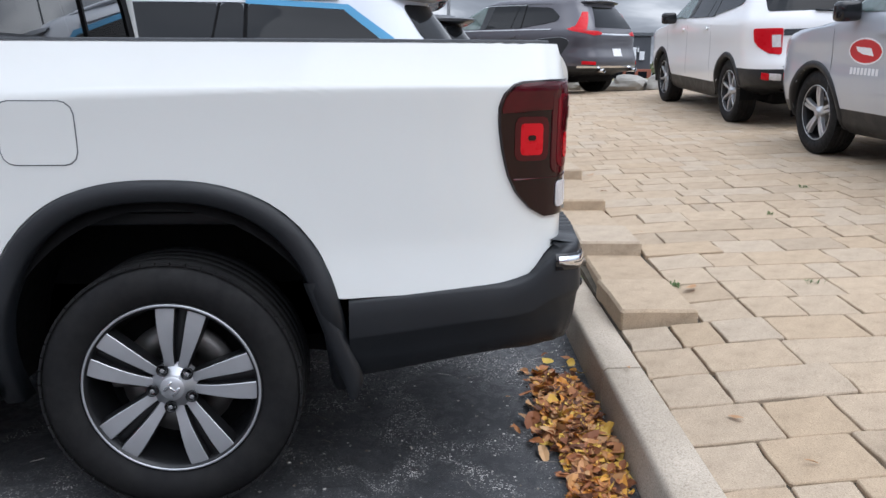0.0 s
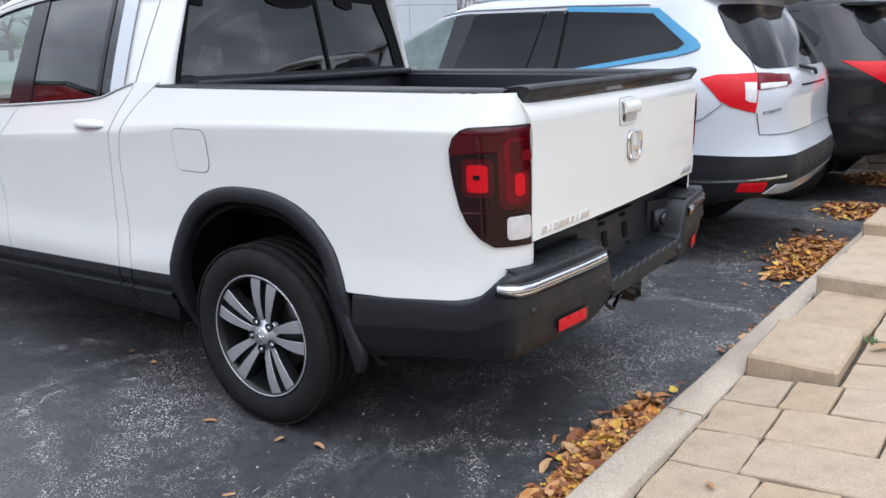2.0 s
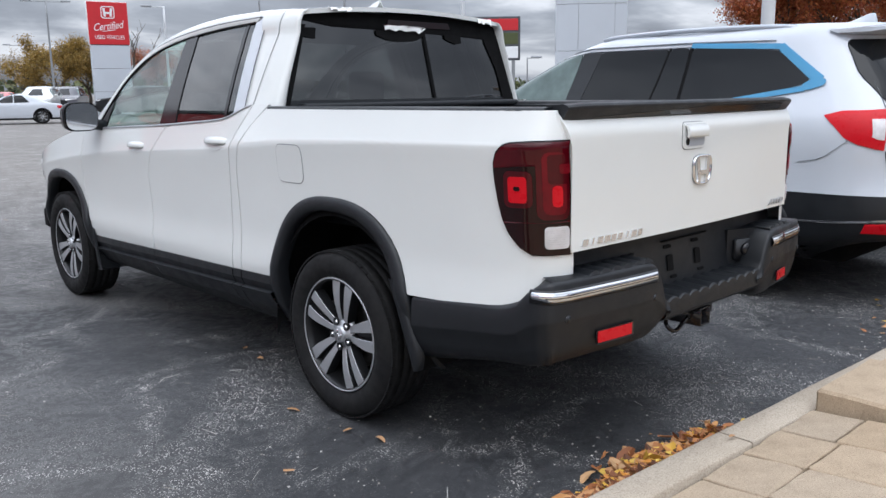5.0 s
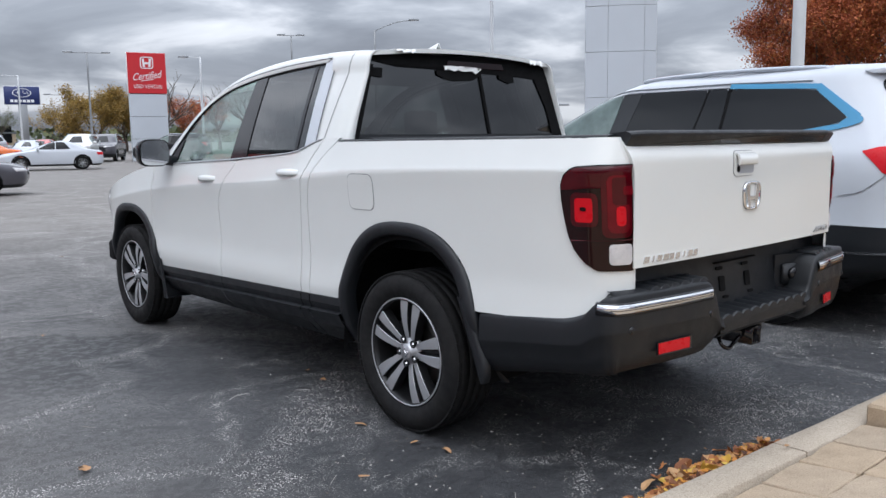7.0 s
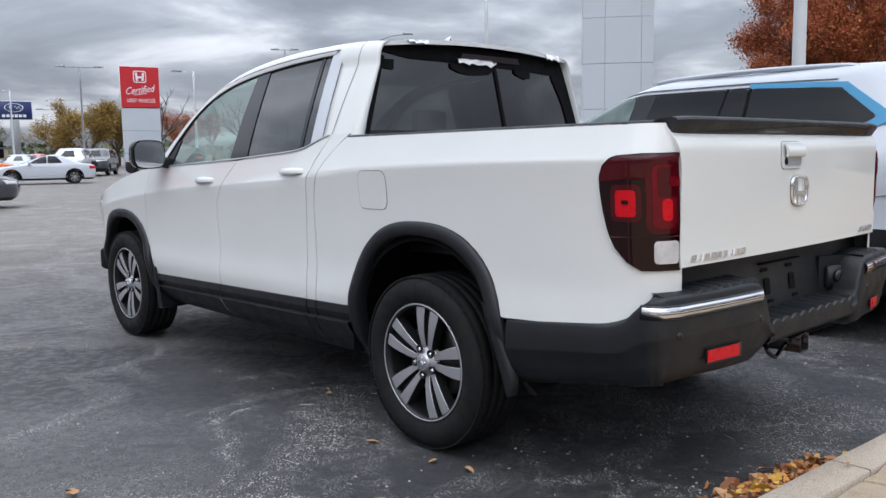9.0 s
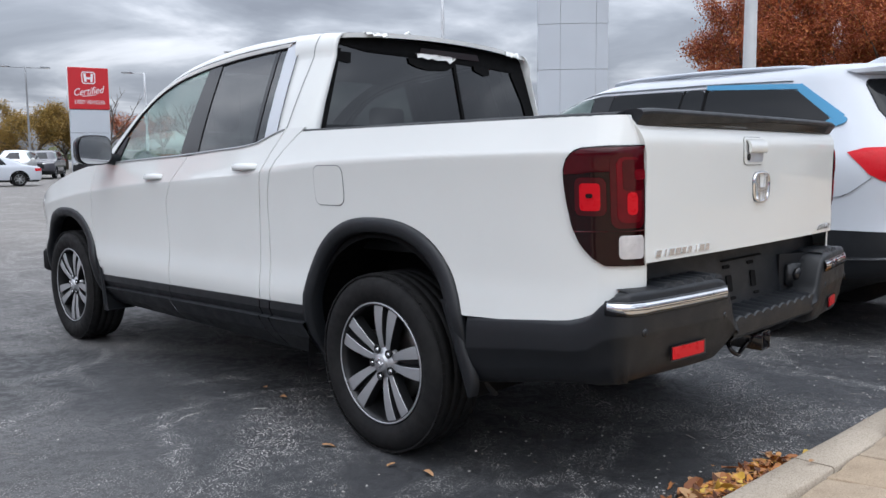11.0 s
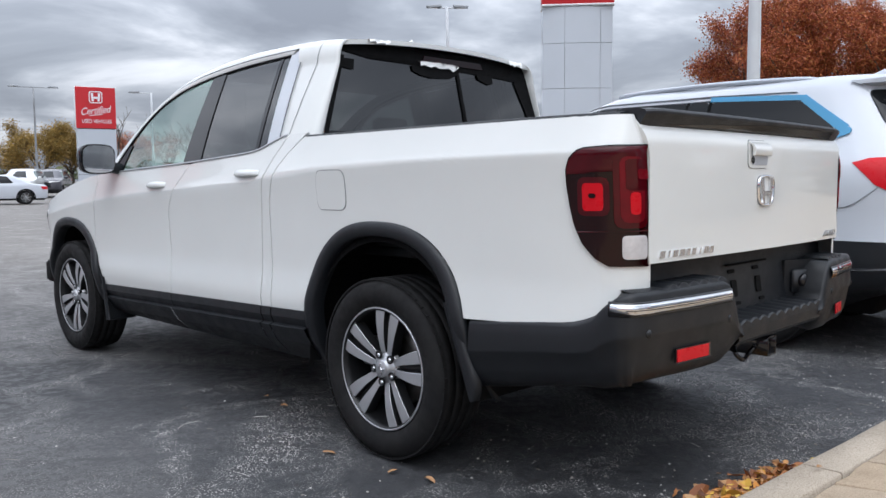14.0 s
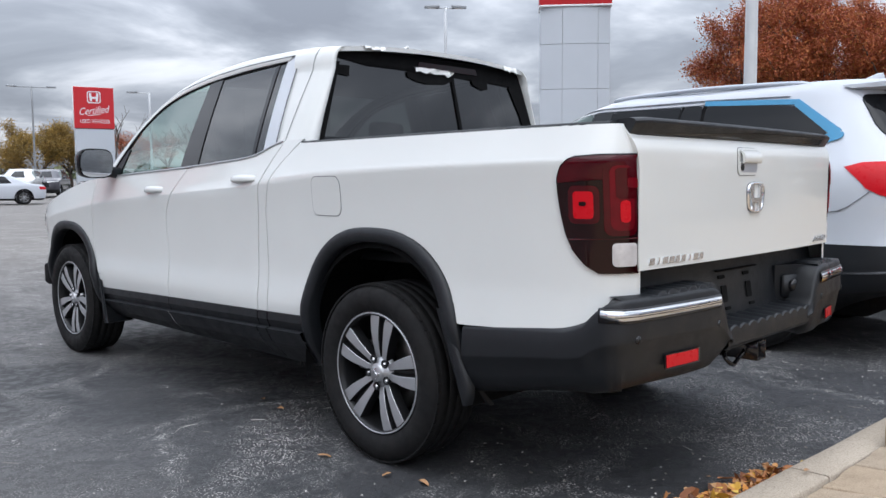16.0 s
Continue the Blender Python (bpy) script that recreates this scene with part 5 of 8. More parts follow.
    # rear pillar wraps from the side to the rear window and rounds over into the roof
    def pillar_row(z):
        gx, xw, ys = cab_x(0.7, z), rear_half(z), 0.766 + (z - 1.32) * 0.075
        return [(gx - 0.002, ys + 0.004, z), (gx + 0.001, 0.70, z), (gx - 0.003, 0.64, z), (gx - 0.014, 0.590, z), (gx - 0.030, 0.560, z), (gx * 0.45 + xw * 0.55, 0.540, z), (xw + 0.016, 0.536, z), (xw + 0.003, 0.540 + 0.1 * (z - 1.325), z), (xw - 0.004, 0.575 + 0.1 * (z - 1.325), z)]

    low, rows = pillar_row(1.665), [pillar_row(z) for z in np.linspace(1.240, 1.650, 18)]
    crest = [(EDGE_X(y) - 0.002 * (y > 0.8), y, EDGE_Z(y) - 0.002 * (y > 0.8)) for y in (0.850, 0.72, 0.65, 0.590, 0.562)] + [(EDGE_X(0.545) * k, 0.545 - 0.030 * (1 - k * k), EDGE_Z(0.545) + 0.034 * (1 - k ** 2.2)) for k in (0.985, 0.955, 0.925, 0.90)]
    for k in range(9):
        a = math.pi / 2 * k / 8
        rows.append([(p[0] + (q[0] - p[0]) * (1 - math.cos(a)), p[1] + (q[1] - p[1]) * (0.35 * math.sin(a) + 0.65 * (1 - math.cos(a))), p[2] + (q[2] - p[2]) * math.sin(a)) for p, q in zip(low, crest)])
    rows = [[(s * x, y, z) for x, y, z in r] for r in rows]
    part("rear_pillar", sheet(rows), "white", truck)
    seam = [(Vector(r[1]).lerp(Vector(r[2]), max(0.0, min(1.0, 0.15 + 0.9 * (r[1][2] - 1.33) / 0.44))), Vector((s * 0.0016, 0, 0))) for r in rows[1:-1]]
    part("pillar_seam", sheet([[p + o + Vector((0, -0.0022, 0)), p + o + Vector((0, 0.0022, 0))] for p, o in seam]), "joint_dark", truck)
    # door mirror
    mir = part("door_mirror", sheet([[(s * (1.052 + (0.100 + 0.004 * math.cos(a)) * r * (abs(math.cos(a)) ** 0.55) * math.copysign(1, math.cos(a))), 2.395 + d, 1.264 + 0.086 * r * (abs(math.sin(a)) ** 0.6) * math.copysign(1, math.sin(a))) for r, d in ((0.93, 0.004), (1.0, -0.006), (1.03, 0.02), (0.98, 0.07), (0.80, 0.115), (0.45, 0.14), (0.0, 0.146))] for a in np.linspace(0, 2 * math.pi, 41)]), "white" if s > 0 else "gloss_black", truck, "door mirror in a black shell")
    part("mirror_glass", prism([(1.052 + 0.094 * abs(math.cos(a)) ** 0.55 * math.copysign(1, math.cos(a)), 1.264 + 0.080 * abs(math.sin(a)) ** 0.6 * math.copysign(1, math.sin(a))) for a in np.linspace(0, 2 * math.pi, 40, endpoint=False)], lambda u, v, d: (s * u, 2.392 + d, v), 0.004), "chrome", mir, "mirror glass", smooth=False)
    part("mirror_foot", tube([(s * 0.90, 2.44, 1.205), (s * 0.95, 2.44, 1.215), (s * 1.02, 2.43, 1.225)], 0.035, 10), "plastic", mir)

# roof, windscreen, rear glass
redge = [e for e in smooth_line(ROOF_EDGE, 60) if e[0] < 1.86]
rows = []
for y, z, x in redge:
    k = min(1.0, (y - 0.50) / 0.25)
    rows.append([(x * t, y - 0.030 * (1 - t * t) * (1 - k), z + 0.034 * (1 - abs(t) ** 2.2)) for t in np.linspace(-1, 1, 31)])
bm = sheet(rows)
part("roof", hem(bm, 0.022, (0, 0, -1)), "white", truck, "white roof panel")
wedge = [e for e in smooth_line(ROOF_EDGE, 60) if e[0] > 1.80]
part("windscreen", sheet([[((x - 0.035) * t, y + 0.16 * (1 - t * t), z + 0.012 + 0.02 * (1 - t * t)) for t in np.linspace(-1, 1, 21)] for y, z, x in wedge]), "glass_clear", truck, "clear windscreen")
part("rear_window", sheet([[(rear_half(z) * t, rear_y(rear_half(z) * t, z), z) for z in np.linspace(1.32, 1.775, 12)] for t in np.linspace(-1, 1, 25)], 0.004, (0, 1, 0)), "glass_dark", truck, "dark tinted sliding rear window")


def rw(x, z, o):
    return (x, rear_y(x, z) - o, z)


# black masking of the rear window: deep at the top, running down the passenger side
part("window_mask", patch([(-0.668, 1.702), (-0.25, 1.698), (0.25, 1.690), (0.56, 1.675), (0.668, 1.700), (0.650, 1.776), (-0.645, 1.776)], rw, 0.007, 6, 20, 0.006), "liner", truck)
part("window_mask_side", patch([(0.797, 1.325), (0.700, 1.33), (0.655, 1.50), (0.545, 1.69), (0.672, 1.702)], rw, 0.0075, 10, 5, 0.006), "liner", truck)
part("window_mask_edge", patch([(-0.797, 1.325), (-0.772, 1.325), (-0.645, 1.705), (-0.672, 1.705)], rw, 0.0075, 8, 3, 0.006), "liner", truck)
part("window_sill_seal", patch([(-0.80, 1.318), (0.80, 1.318), (0.79, 1.352), (-0.79, 1.352)], rw, 0.006, 3, 20, 0.01), "plastic", truck)
part("sliding_pane_bar", patch([(0.128, 1.352), (0.148, 1.352), (0.098, 1.700), (0.078, 1.700)], rw, 0.008, 6, 2, 0.008), "liner", truck)
part("high_brake_lamp", patch([(-0.165, 1.716), (0.285, 1.716), (0.27, 1.748), (-0.15, 1.748)], rw, 0.014, 4, 12, 0.010), "lens_dark", truck, "dark red high-level brake lamp")
for poly in ([(-0.690, 1.690), (-0.690, 1.650), (-0.600, 1.640), (-0.592, 1.690)], [(-0.235, 1.695), (-0.230, 1.655), (-0.10, 1.640), (0.06, 1.650), (0.095, 1.690)], [(0.240, 1.690), (0.246, 1.660), (0.33, 1.640), (0.372, 1.648), (0.365, 1.690)]):
    part("window_tape", patch(poly, rw, 0.009, 4, 6, 0.003), "liner", truck, "scrap of black tape")

# torn protective film at the roof's trailing edge
random.seed(7)


def scrap(cx, cy, cz, w, d, h, seed):
    rows = []
    for i in range(9):
        u = i / 8 - 0.5
        rows.append([(cx + w * u + 0.012 * noise.noise((i * 0.9, j * 0.8, seed)), cy + d * (j / 5 - 0.5) + 0.015 * noise.noise((i * 0.7, j * 0.9, seed + 5)),
                      cz - h * (j == 0) * (0.6 + 0.6 * noise.noise((i * 0.8, 3.0, seed))) + 0.014 * abs(noise.noise((i * 1.3, j * 1.1, seed + 9))) + 0.004) for j in range(6)])
    return sheet(rows, 0.001, (0, 0, -1))


part("torn_film", scrap(-0.47, 0.545, 1.780, 0.12, 0.05, 0.022, 1.0), "film", truck, "torn white protective film")
part("torn_film", scrap(0.53, 0.545, 1.776, 0.11, 0.05, 0.040, 4.0), "film", truck, "torn white protective film")
part("torn_film", scrap(-0.05, 0.548, 1.712, 0.27, 0.010, 0.034, 8.0), "film", truck, "torn white protective film")
part("roof_fin", sheet([[(w * 0.028 * (1 - t) ** 0.5, 0.80 + 0.17 * t, 1.815 + 0.062 * (1 - t) ** 0.7 * (1 - abs(w)) ** 0.6) for w in np.linspace(-1, 1, 9)] for t in np.linspace(0, 1, 9)], 0.01, (0, 0, -1)), "white", truck, "white roof antenna fin")

# bonnet and nose
rows = []
for y in np.linspace(2.86, 3.97, 26):
    z, x = BELT(y), abs(t_side(y, BELT(y))[0]) - 0.012
    rows.append([(x * t, y + 0.10 * (1 - t * t) * min(1, (y - 2.86)), z + 0.006 + 0.045 * (1 - abs(t) ** 2.5)) for t in np.linspace(-1, 1, 25)])
part("bonnet", sheet(rows, 0.02, (0, 0, -1)), "white", truck, "white bonnet")
rows = []
for z, f, w in ((0.30, 3.86, 0.70), (0.40, 3.98, 0.74), (0.55, 4.06, 0.76), (0.66, 4.09, 0.77), (0.76, 4.09, 0.77), (0.83, 4.07, 0.76), (0.88, 4.02, 0.745)):
    rows.append([(w * math.copysign(abs(math.sin(t)) ** 0.75, math.sin(t)) * 1.02, 3.97 + (f - 3.97) * abs(math.cos(t)) ** 0.7, z) for t in np.linspace(-math.pi / 2, math.pi / 2, 25)])
part("front_bumper", sheet(rows), "white", truck)
part("grille", prism(rounded(-0.42, 0.42, 0.62, 0.82, 0.05), lambda u, v, d: (u, 4.10 + d, v), 0.03), "gloss_black", truck, "black front grille")
for s in (-1, 1):
    part("headlamp", patch([(3.66, 0.84), (3.98, 0.74), (3.98, 0.84), (3.68, 0.94)], lambda a, b, o: t_side(a, b, o, s), 0.004, 5, 8, 0.01), "lens_clear", truck, "clear headlamp")
part("cowl", box(-0.80, 0.80, 2.72, 2.90, 1.08, 1.145, 0.02), "plastic", truck)

# what is seen of the cabin through the glass
part("dashboard", sheet([[(x, y, z) for y, z in ((2.75, 1.14), (2.45, 1.16), (2.25, 1.12), (2.18, 1.02), (2.22, 0.85))] for x in np.linspace(-0.84, 0.84, 12)], 0.02, (0, 1, 0)), "plastic", truck)
for x in (-0.40, 0.40):
    seat = part("front_seat", box(x - 0.26, x + 0.26, 1.42, 1.58, 0.70, 1.28, 0.06, 3), "seat", truck, "dark cloth front seat")
    part("headrest", box(x - 0.13, x + 0.13, 1.40, 1.49, 1.33, 1.52, 0.04, 3), "seat", seat)
    part("seat_cushion", box(x - 0.26, x + 0.26, 1.48, 2.0, 0.62, 0.80, 0.06, 3), "seat", seat)
bench = part("rear_seat", box(-0.70, 0.70, 0.68, 0.84, 0.70, 1.25, 0.05, 3), "seat", truck, "dark cloth rear bench")
for x in (-0.45, 0.45):
    part("headrest", box(x - 0.13, x + 0.13, 0.70, 0.78, 1.25, 1.36, 0.03, 3), "seat", bench)
sw = [(-0.40 + 0.185 * math.cos(t), 2.10 + 0.07 * math.sin(t), 1.10 + 0.172 * math.sin(t)) for t in np.linspace(0, 2 * math.pi, 37)]
wheel_ob = part("steering_wheel", tube(sw, 0.016, 8), "plastic", truck, "black steering wheel")
part("steering_hub", box(-0.47, -0.33, 2.09, 2.14, 1.04, 1.15, 0.02), "plastic", wheel_ob)
part("cabin_floor", box(-0.84, 0.84, 0.56, 2.7, 0.48, 0.66, 0.02), "liner", truck)
part("cabin_back", box(-0.80, 0.80, 0.545, 0.57, 0.60, 1.318, 0.005), "liner", truck)
part("headlining", sheet([[((x - 0.03) * t, y, z - 0.012) for t in np.linspace(-1, 1, 9)] for y, z, x in redge if y > 0.6]), "seat", truck)

# ---- border of stepped cap stones over the kerb, and the retaining courses under it ----
random.seed(11)


def stone_mesh(name, l, w, h, seed, rough=0.006, bev=0.006):
    """A tumbled stone: rounded edges and an uneven outline, its top at z = 0 and its corner at the origin."""
    base = []
    for (x0, y0), (x1, y1) in zip(((0, 0), (l, 0), (l, w), (0, w)), ((l, 0), (l, w), (0, w), (0, 0))):
        base += [(x0 + (x1 - x0) * t, y0 + (y1 - y0) * t) for t in (0.025, 0.34, 0.66, 0.975)]
    bm = bmesh.new()
    rings = []
    for z, inset in ((-h, 0.0), (-bev * 1.2, 0.0), (0.0, bev)):
        ring = []
        for k, (x, y) in enumerate(base):
            e = rough * (0.7 if z < -bev * 2 else 1.0)
            nx, ny = noise.noise((k * 1.37 + seed, 0.3, seed * 1.7)) * e, noise.noise((k * 1.91 + seed, 5.1, seed)) * e
            cx, cy = (l / 2 - x) / l * 2, (w / 2 - y) / w * 2
            ring.append(bm.verts.new((x + nx + cx * inset, y + ny + cy * inset, z + 0.3 * e * noise.noise((x * 7, y * 7, seed)))))
        rings.append(ring)
    n = len(base)
    for a, b in zip(rings, rings[1:]):
        for k in range(n):
            bm.faces.new((a[k], a[(k + 1) % n], b[(k + 1) % n], b[k]))
    bm.faces.new(rings[-1])
    me = bpy.data.meshes.new(name)
    bmesh.ops.recalc_face_normals(bm, faces=bm.faces)
    bm.to_mesh(me)
    bm.free()
    return me


KM = Matrix(((KU.x, KV.x, 0, KO.x), (KU.y, KV.y, 0, KO.y), (0, 0, 1, 0), (0, 0, 0, 1)))
border = tagged(new("stepped_border"), "stepped border of tan cap stones over retaining blocks", "border", kind="structure")


def lay(name, me, parent, u, v, z, turn=0.0, pitch=0.0, mat="paver"):
    if not me.materials:
        me.materials.append(M[mat])
    o = new(name, me)
    o.parent = parent
    o.matrix_basis = KM @ pose(u, v, z, 0, pitch, turn)
    return o


CAPS = [(0.14, 0.258), (1.19, 0.330), (2.22, 0.404), (3.28, 0.482), (4.55, 0.590), (5.60, 0.640), (6.40, 0.668)]
for k, (u, z) in enumerate(CAPS):
    end = CAPS[k + 1][0] if k + 1 < len(CAPS) else 7.06
    a = 0.50 if k % 2 == 0 else 0.46
    for j, (u0, l) in enumerate(((u, a), (u + a + 0.008, end - u - a - 0.01 + 0.04))):
        me = stone_mesh("cap_stone", l, 0.335 - 0.015 * j, 0.092 if k < 4 else 0.16, k * 3.3 + j, 0.012, 0.010)
        lay("cap_stone", me, border, u0 + 0.01 * random.uniform(-1, 1), -0.345 + 0.012 * random.uniform(-1, 1) - 0.004 * k, z - 0.006 * j, random.uniform(-1.5, 1.5), random.uniform(-0.6, 0.4) - (0.8 if j == 0 else 0.0))
    # retaining courses from kerb level up to the caps
    zz = KERB_Z + 0.002
    row = 0
    while zz < z - 0.09:
        h = min(0.10, z - 0.088 - zz)
        if h < 0.015:
            break
        uu = u - 0.04 + 0.12 * (row % 2)
        while uu < end:
            l = random.uniform(0.22, 0.32)
            me = stone_mesh("wall_block", l - 0.008, 0.24, h - 0.006, uu + zz * 10, 0.010, 0.008)
            lay("wall_block", me, border, uu, -0.25 + random.uniform(-0.008, 0.008), zz + h - 0.003, random.uniform(-1, 1), 0, "wall_block")
            uu += l
        zz += h
        row += 1

# retaining wall across the end of the parking bays
wall_end = tagged(new("retaining_wall"), "low retaining wall of weathered brown blocks", "wall", kind="structure")
part("wall_core", box(WALL_X + 0.05, WALL_X + 0.30, -2.02, 7.0, -0.1, 0.585, 0.01, 1), "wall_block", wall_end)
for c in range(7):
    y = -2.06 + 0.09 * (c % 2)
    while y < 7.0:
        l = random.uniform(0.18, 0.26)
        me = stone_mesh("wall_block", 0.26, l - 0.006, 0.088, y + c * 5, 0.012, 0.010)
        me.materials.append(M["wall_block"])
        o = new("wall_block", me)
        o.parent = wall_end
        o.matrix_basis = pose(WALL_X + random.uniform(-0.015, 0.015), y, 0.09 * (c + 1), 0, 0, random.uniform(-1, 1))
        y += l

# ---- paving stones: courses across the slope, three lengths, joints of soil and moss ----
random.seed(23)
PITCH = 0.248
shapes = {}
near, far = [], []
u = 0.118 - 28 * 0.25
row = 0
while u < 18.0:
    depth = 0.25
    v = -0.004 if u < 0.10 else -0.352 if u < WALL_X + 0.15 else 5.8
    first = True
    while v > -9.5:
        l = random.choice((0.17, 0.225, 0.225, 0.285, 0.34, 0.42))
        if first and u < 0.10:
            l = random.choice((0.20, 0.225, 0.30))
        first = False
        p = kp(u + depth / 2, v - l / 2)
        (near if (-1.9 < u < 3.4 and v > -3.4) else far).append((u, v, depth, l, p))
        v -= l
    u += depth
    row += 1
near = sorted(near, key=lambda s: (s[0] - 0.0) ** 2 * 0.6 + (s[1] + 0.6) ** 2)
far += near[300:]
near = near[:300]
far = [s for s in far if s[0] < 9 or s[1] > -7]
for u, v, depth, l, p in near:
    key = (round(depth, 3), l, random.randrange(5))
    if key not in shapes:
        shapes[key] = stone_mesh("paving_stone", depth - 0.009, l - 0.007, 0.06, key[0] * 90 + l * 7 + key[2] * 5.5, 0.0095, 0.0035)
    ga, gb, gc, gd = kp(u, v - l / 2), kp(u + depth, v - l / 2), kp(u + depth / 2, v - l), kp(u + depth / 2, v)
    tilt_u, tilt_v = (math.degrees(math.atan((pave_z(b.x, b.y) - pave_z(a.x, a.y)) / d)) for a, b, d in ((ga, gb, depth), (gc, gd, l)))
    o = lay("paving_stone", shapes[key], pavement, u + 0.005, v - l + 0.005, 0)
    o.matrix_basis = (Matrix.Translation((0, 0, pave_z(p.x, p.y) + random.uniform(-0.003, 0.003))) @ KM @ pose(u + depth / 2, v - l / 2, 0, tilt_v + random.uniform(-0.4, 0.4), -tilt_u + random.uniform(-0.4, 0.4), random.uniform(-0.8, 0.8))
                      @ Matrix.Translation((-depth / 2 + 0.0025, -l / 2 + 0.0025, 0)))
verts, faces = [], []
for u, v, depth, l, p in far:
    z = pave_z(p.x, p.y) + random.uniform(-0.003, 0.004)
    g, b = 0.0022, 0.005
    i = len(verts)
    ring = []
    for inset, dz in ((g, -0.03), (g, -0.006), (g + b, 0.0)):
        for uu, vv in ((u + inset, v - l + inset), (u + depth - inset, v - l + inset), (u + depth - inset, v - inset), (u + inset, v - inset)):
            q = kp(uu + random.uniform(-0.003, 0.003), vv + random.uniform(-0.003, 0.003))
            verts.append((q.x, q.y, z + (pave_z(q.x, q.y) - pave_z(p.x, p.y)) + dz))
    for a in (0, 4):
        faces += [(i + a + k, i + a + (k + 1) % 4, i + a + 4 + (k + 1) % 4, i + a + 4 + k) for k in range(4)]
    faces.append((i + 8, i + 9, i + 10, i + 11))
me = bpy.data.meshes.new("paving_field")
me.from_pydata(verts, [], faces)
me.materials.append(M["paver"])
ob = new("paving_field", me)
ob.parent = pavement
tagged(ob, kind="stuff")


# ---- other vehicles: bodies as stacks of rounded plan outlines ----
SUV = [(0.24, -0.28, 3.55, 0.84), (0.32, -0.40, 3.72, 0.93), (0.42, -0.68, 3.78, 0.955), (0.48, -0.96, 3.80, 0.968), (0.62, -1.01, 3.82, 0.985), (0.72, -1.00, 3.82, 0.985), (0.80, -0.97, 3.81, 0.98), (0.90, -0.945, 3.80, 0.98), (1.00, -0.94, 3.75, 0.985), (1.08, -0.94, 3.60, 0.985), (1.13, -0.935, 3.15, 0.98), (1.17, -0.925, 2.75, 0.975), (1.22, -0.91, 2.66, 0.955), (1.30, -0.87, 2.52, 0.912), (1.42, -0.80, 2.34, 0.852), (1.55, -0.71, 2.10, 0.792), (1.66, -0.63, 1.86, 0.748), (1.72, -0.61, 1.72, 0.722), (1.765, -0.60, 1.56, 0.680), (1.80, -0.50, 1.30, 0.585), (1.822, -0.10, 0.9, 0.30)]
SEDAN = [(0.20, -0.85, 3.55, 0.80), (0.30, -0.98, 3.70, 0.87), (0.50, -1.02, 3.76, 0.90), (0.65, -1.03, 3.74, 0.905), (0.78, -1.01, 3.60, 0.90), (0.87, -0.98, 3.20, 0.89), (0.92, -0.94, 2.75, 0.88), (0.96, -0.80, 2.50, 0.865), (1.00, -0.42, 2.33, 0.835), (1.12, -0.15, 2.02, 0.775), (1.26, 0.16, 1.66, 0.705), (1.36, 0.42, 1.36, 0.63), (1.42, 0.60, 1.10, 0.50), (1.445, 0.74, 0.92, 0.2)]


class Shell:
    def __init__(self, table, scale=1.0, ar=0.34, br=0.48):
        t = [tuple(v * scale for v in r) for r in table]
        self.lo, self.hi = t[0][0], t[-1][0]
        self.yr, self.yf, self.w = (curve(*[(r[0], r[k]) for r in t]) for k in (1, 2, 3))
        self.ar, self.br = ar, br

    def at(self, a, z, off=0.0):
        """The plan outline at height z: a = 0 the middle of the back, 1 to 2 its corner, 2 to 3 the side, 3 to 4 the front corner, 5 the nose."""
        s, a = (-1 if a < 0 else 1), abs(a)
        w, yr, yf = self.w(z), self.yr(z), self.yf(z)
        ar, br = min(self.ar, w * 0.8), min(self.br, (yf - yr) * 0.25)
        af, bf = min(0.5, w * 0.8), min(0.55 if z < 1.15 else 0.30, (yf - yr) * 0.3)
        cr, cf = 0.05 * ((w - ar) / w) ** 2, 0.10 * ((w - af) / w) ** 2
        if a <= 1:
            x = a * (w - ar)
            y, n = yr + 0.05 * (x / w) ** 2, (0.05, -1)
        elif a <= 2:
            t = (a - 1) * math.pi / 2
            x, y, n = w - ar + ar * math.sin(t), yr + cr + br * (1 - math.cos(t)), (math.sin(t), -math.cos(t))
        elif a <= 3:
            x, y, n = w, yr + cr + br + (yf - cf - bf - yr - cr - br) * (a - 2), (1, 0)
        elif a <= 4:
            t = (a - 3) * math.pi / 2
            x, y, n = w - af + af * math.cos(t), yf - cf - bf + bf * math.sin(t), (math.cos(t), math.sin(t))
        else:
            x = (5 - a) * (w - af)
            y, n = yf - 0.10 * (x / w) ** 2, (0, 1)
        return (s * (x + n[0] * off), y + n[1] * off, z)

    def side(self, s):
        def f(y, z, off):
            w, yr, yf = self.w(z), self.yr(z), self.yf(z)
            lo, hi = self.at(2, z)[1], self.at(3, z)[1]
            if y < lo:
                k = min(1.0, (lo - y) / max(1e-6, lo - self.at(1, z)[1]))
                a = 1 + math.acos(k) / (math.pi / 2)
            elif y > hi:
                k = min(1.0, (y - hi) / max(1e-6, self.at(4, z)[1] - hi))
                a = 3 + math.asin(k) / (math.pi / 2)
            else:
                a = 2 + (y - lo) / (hi - lo)
            p = self.at(a, z, off)
            return (s * p[0], p[1], p[2])
        return f


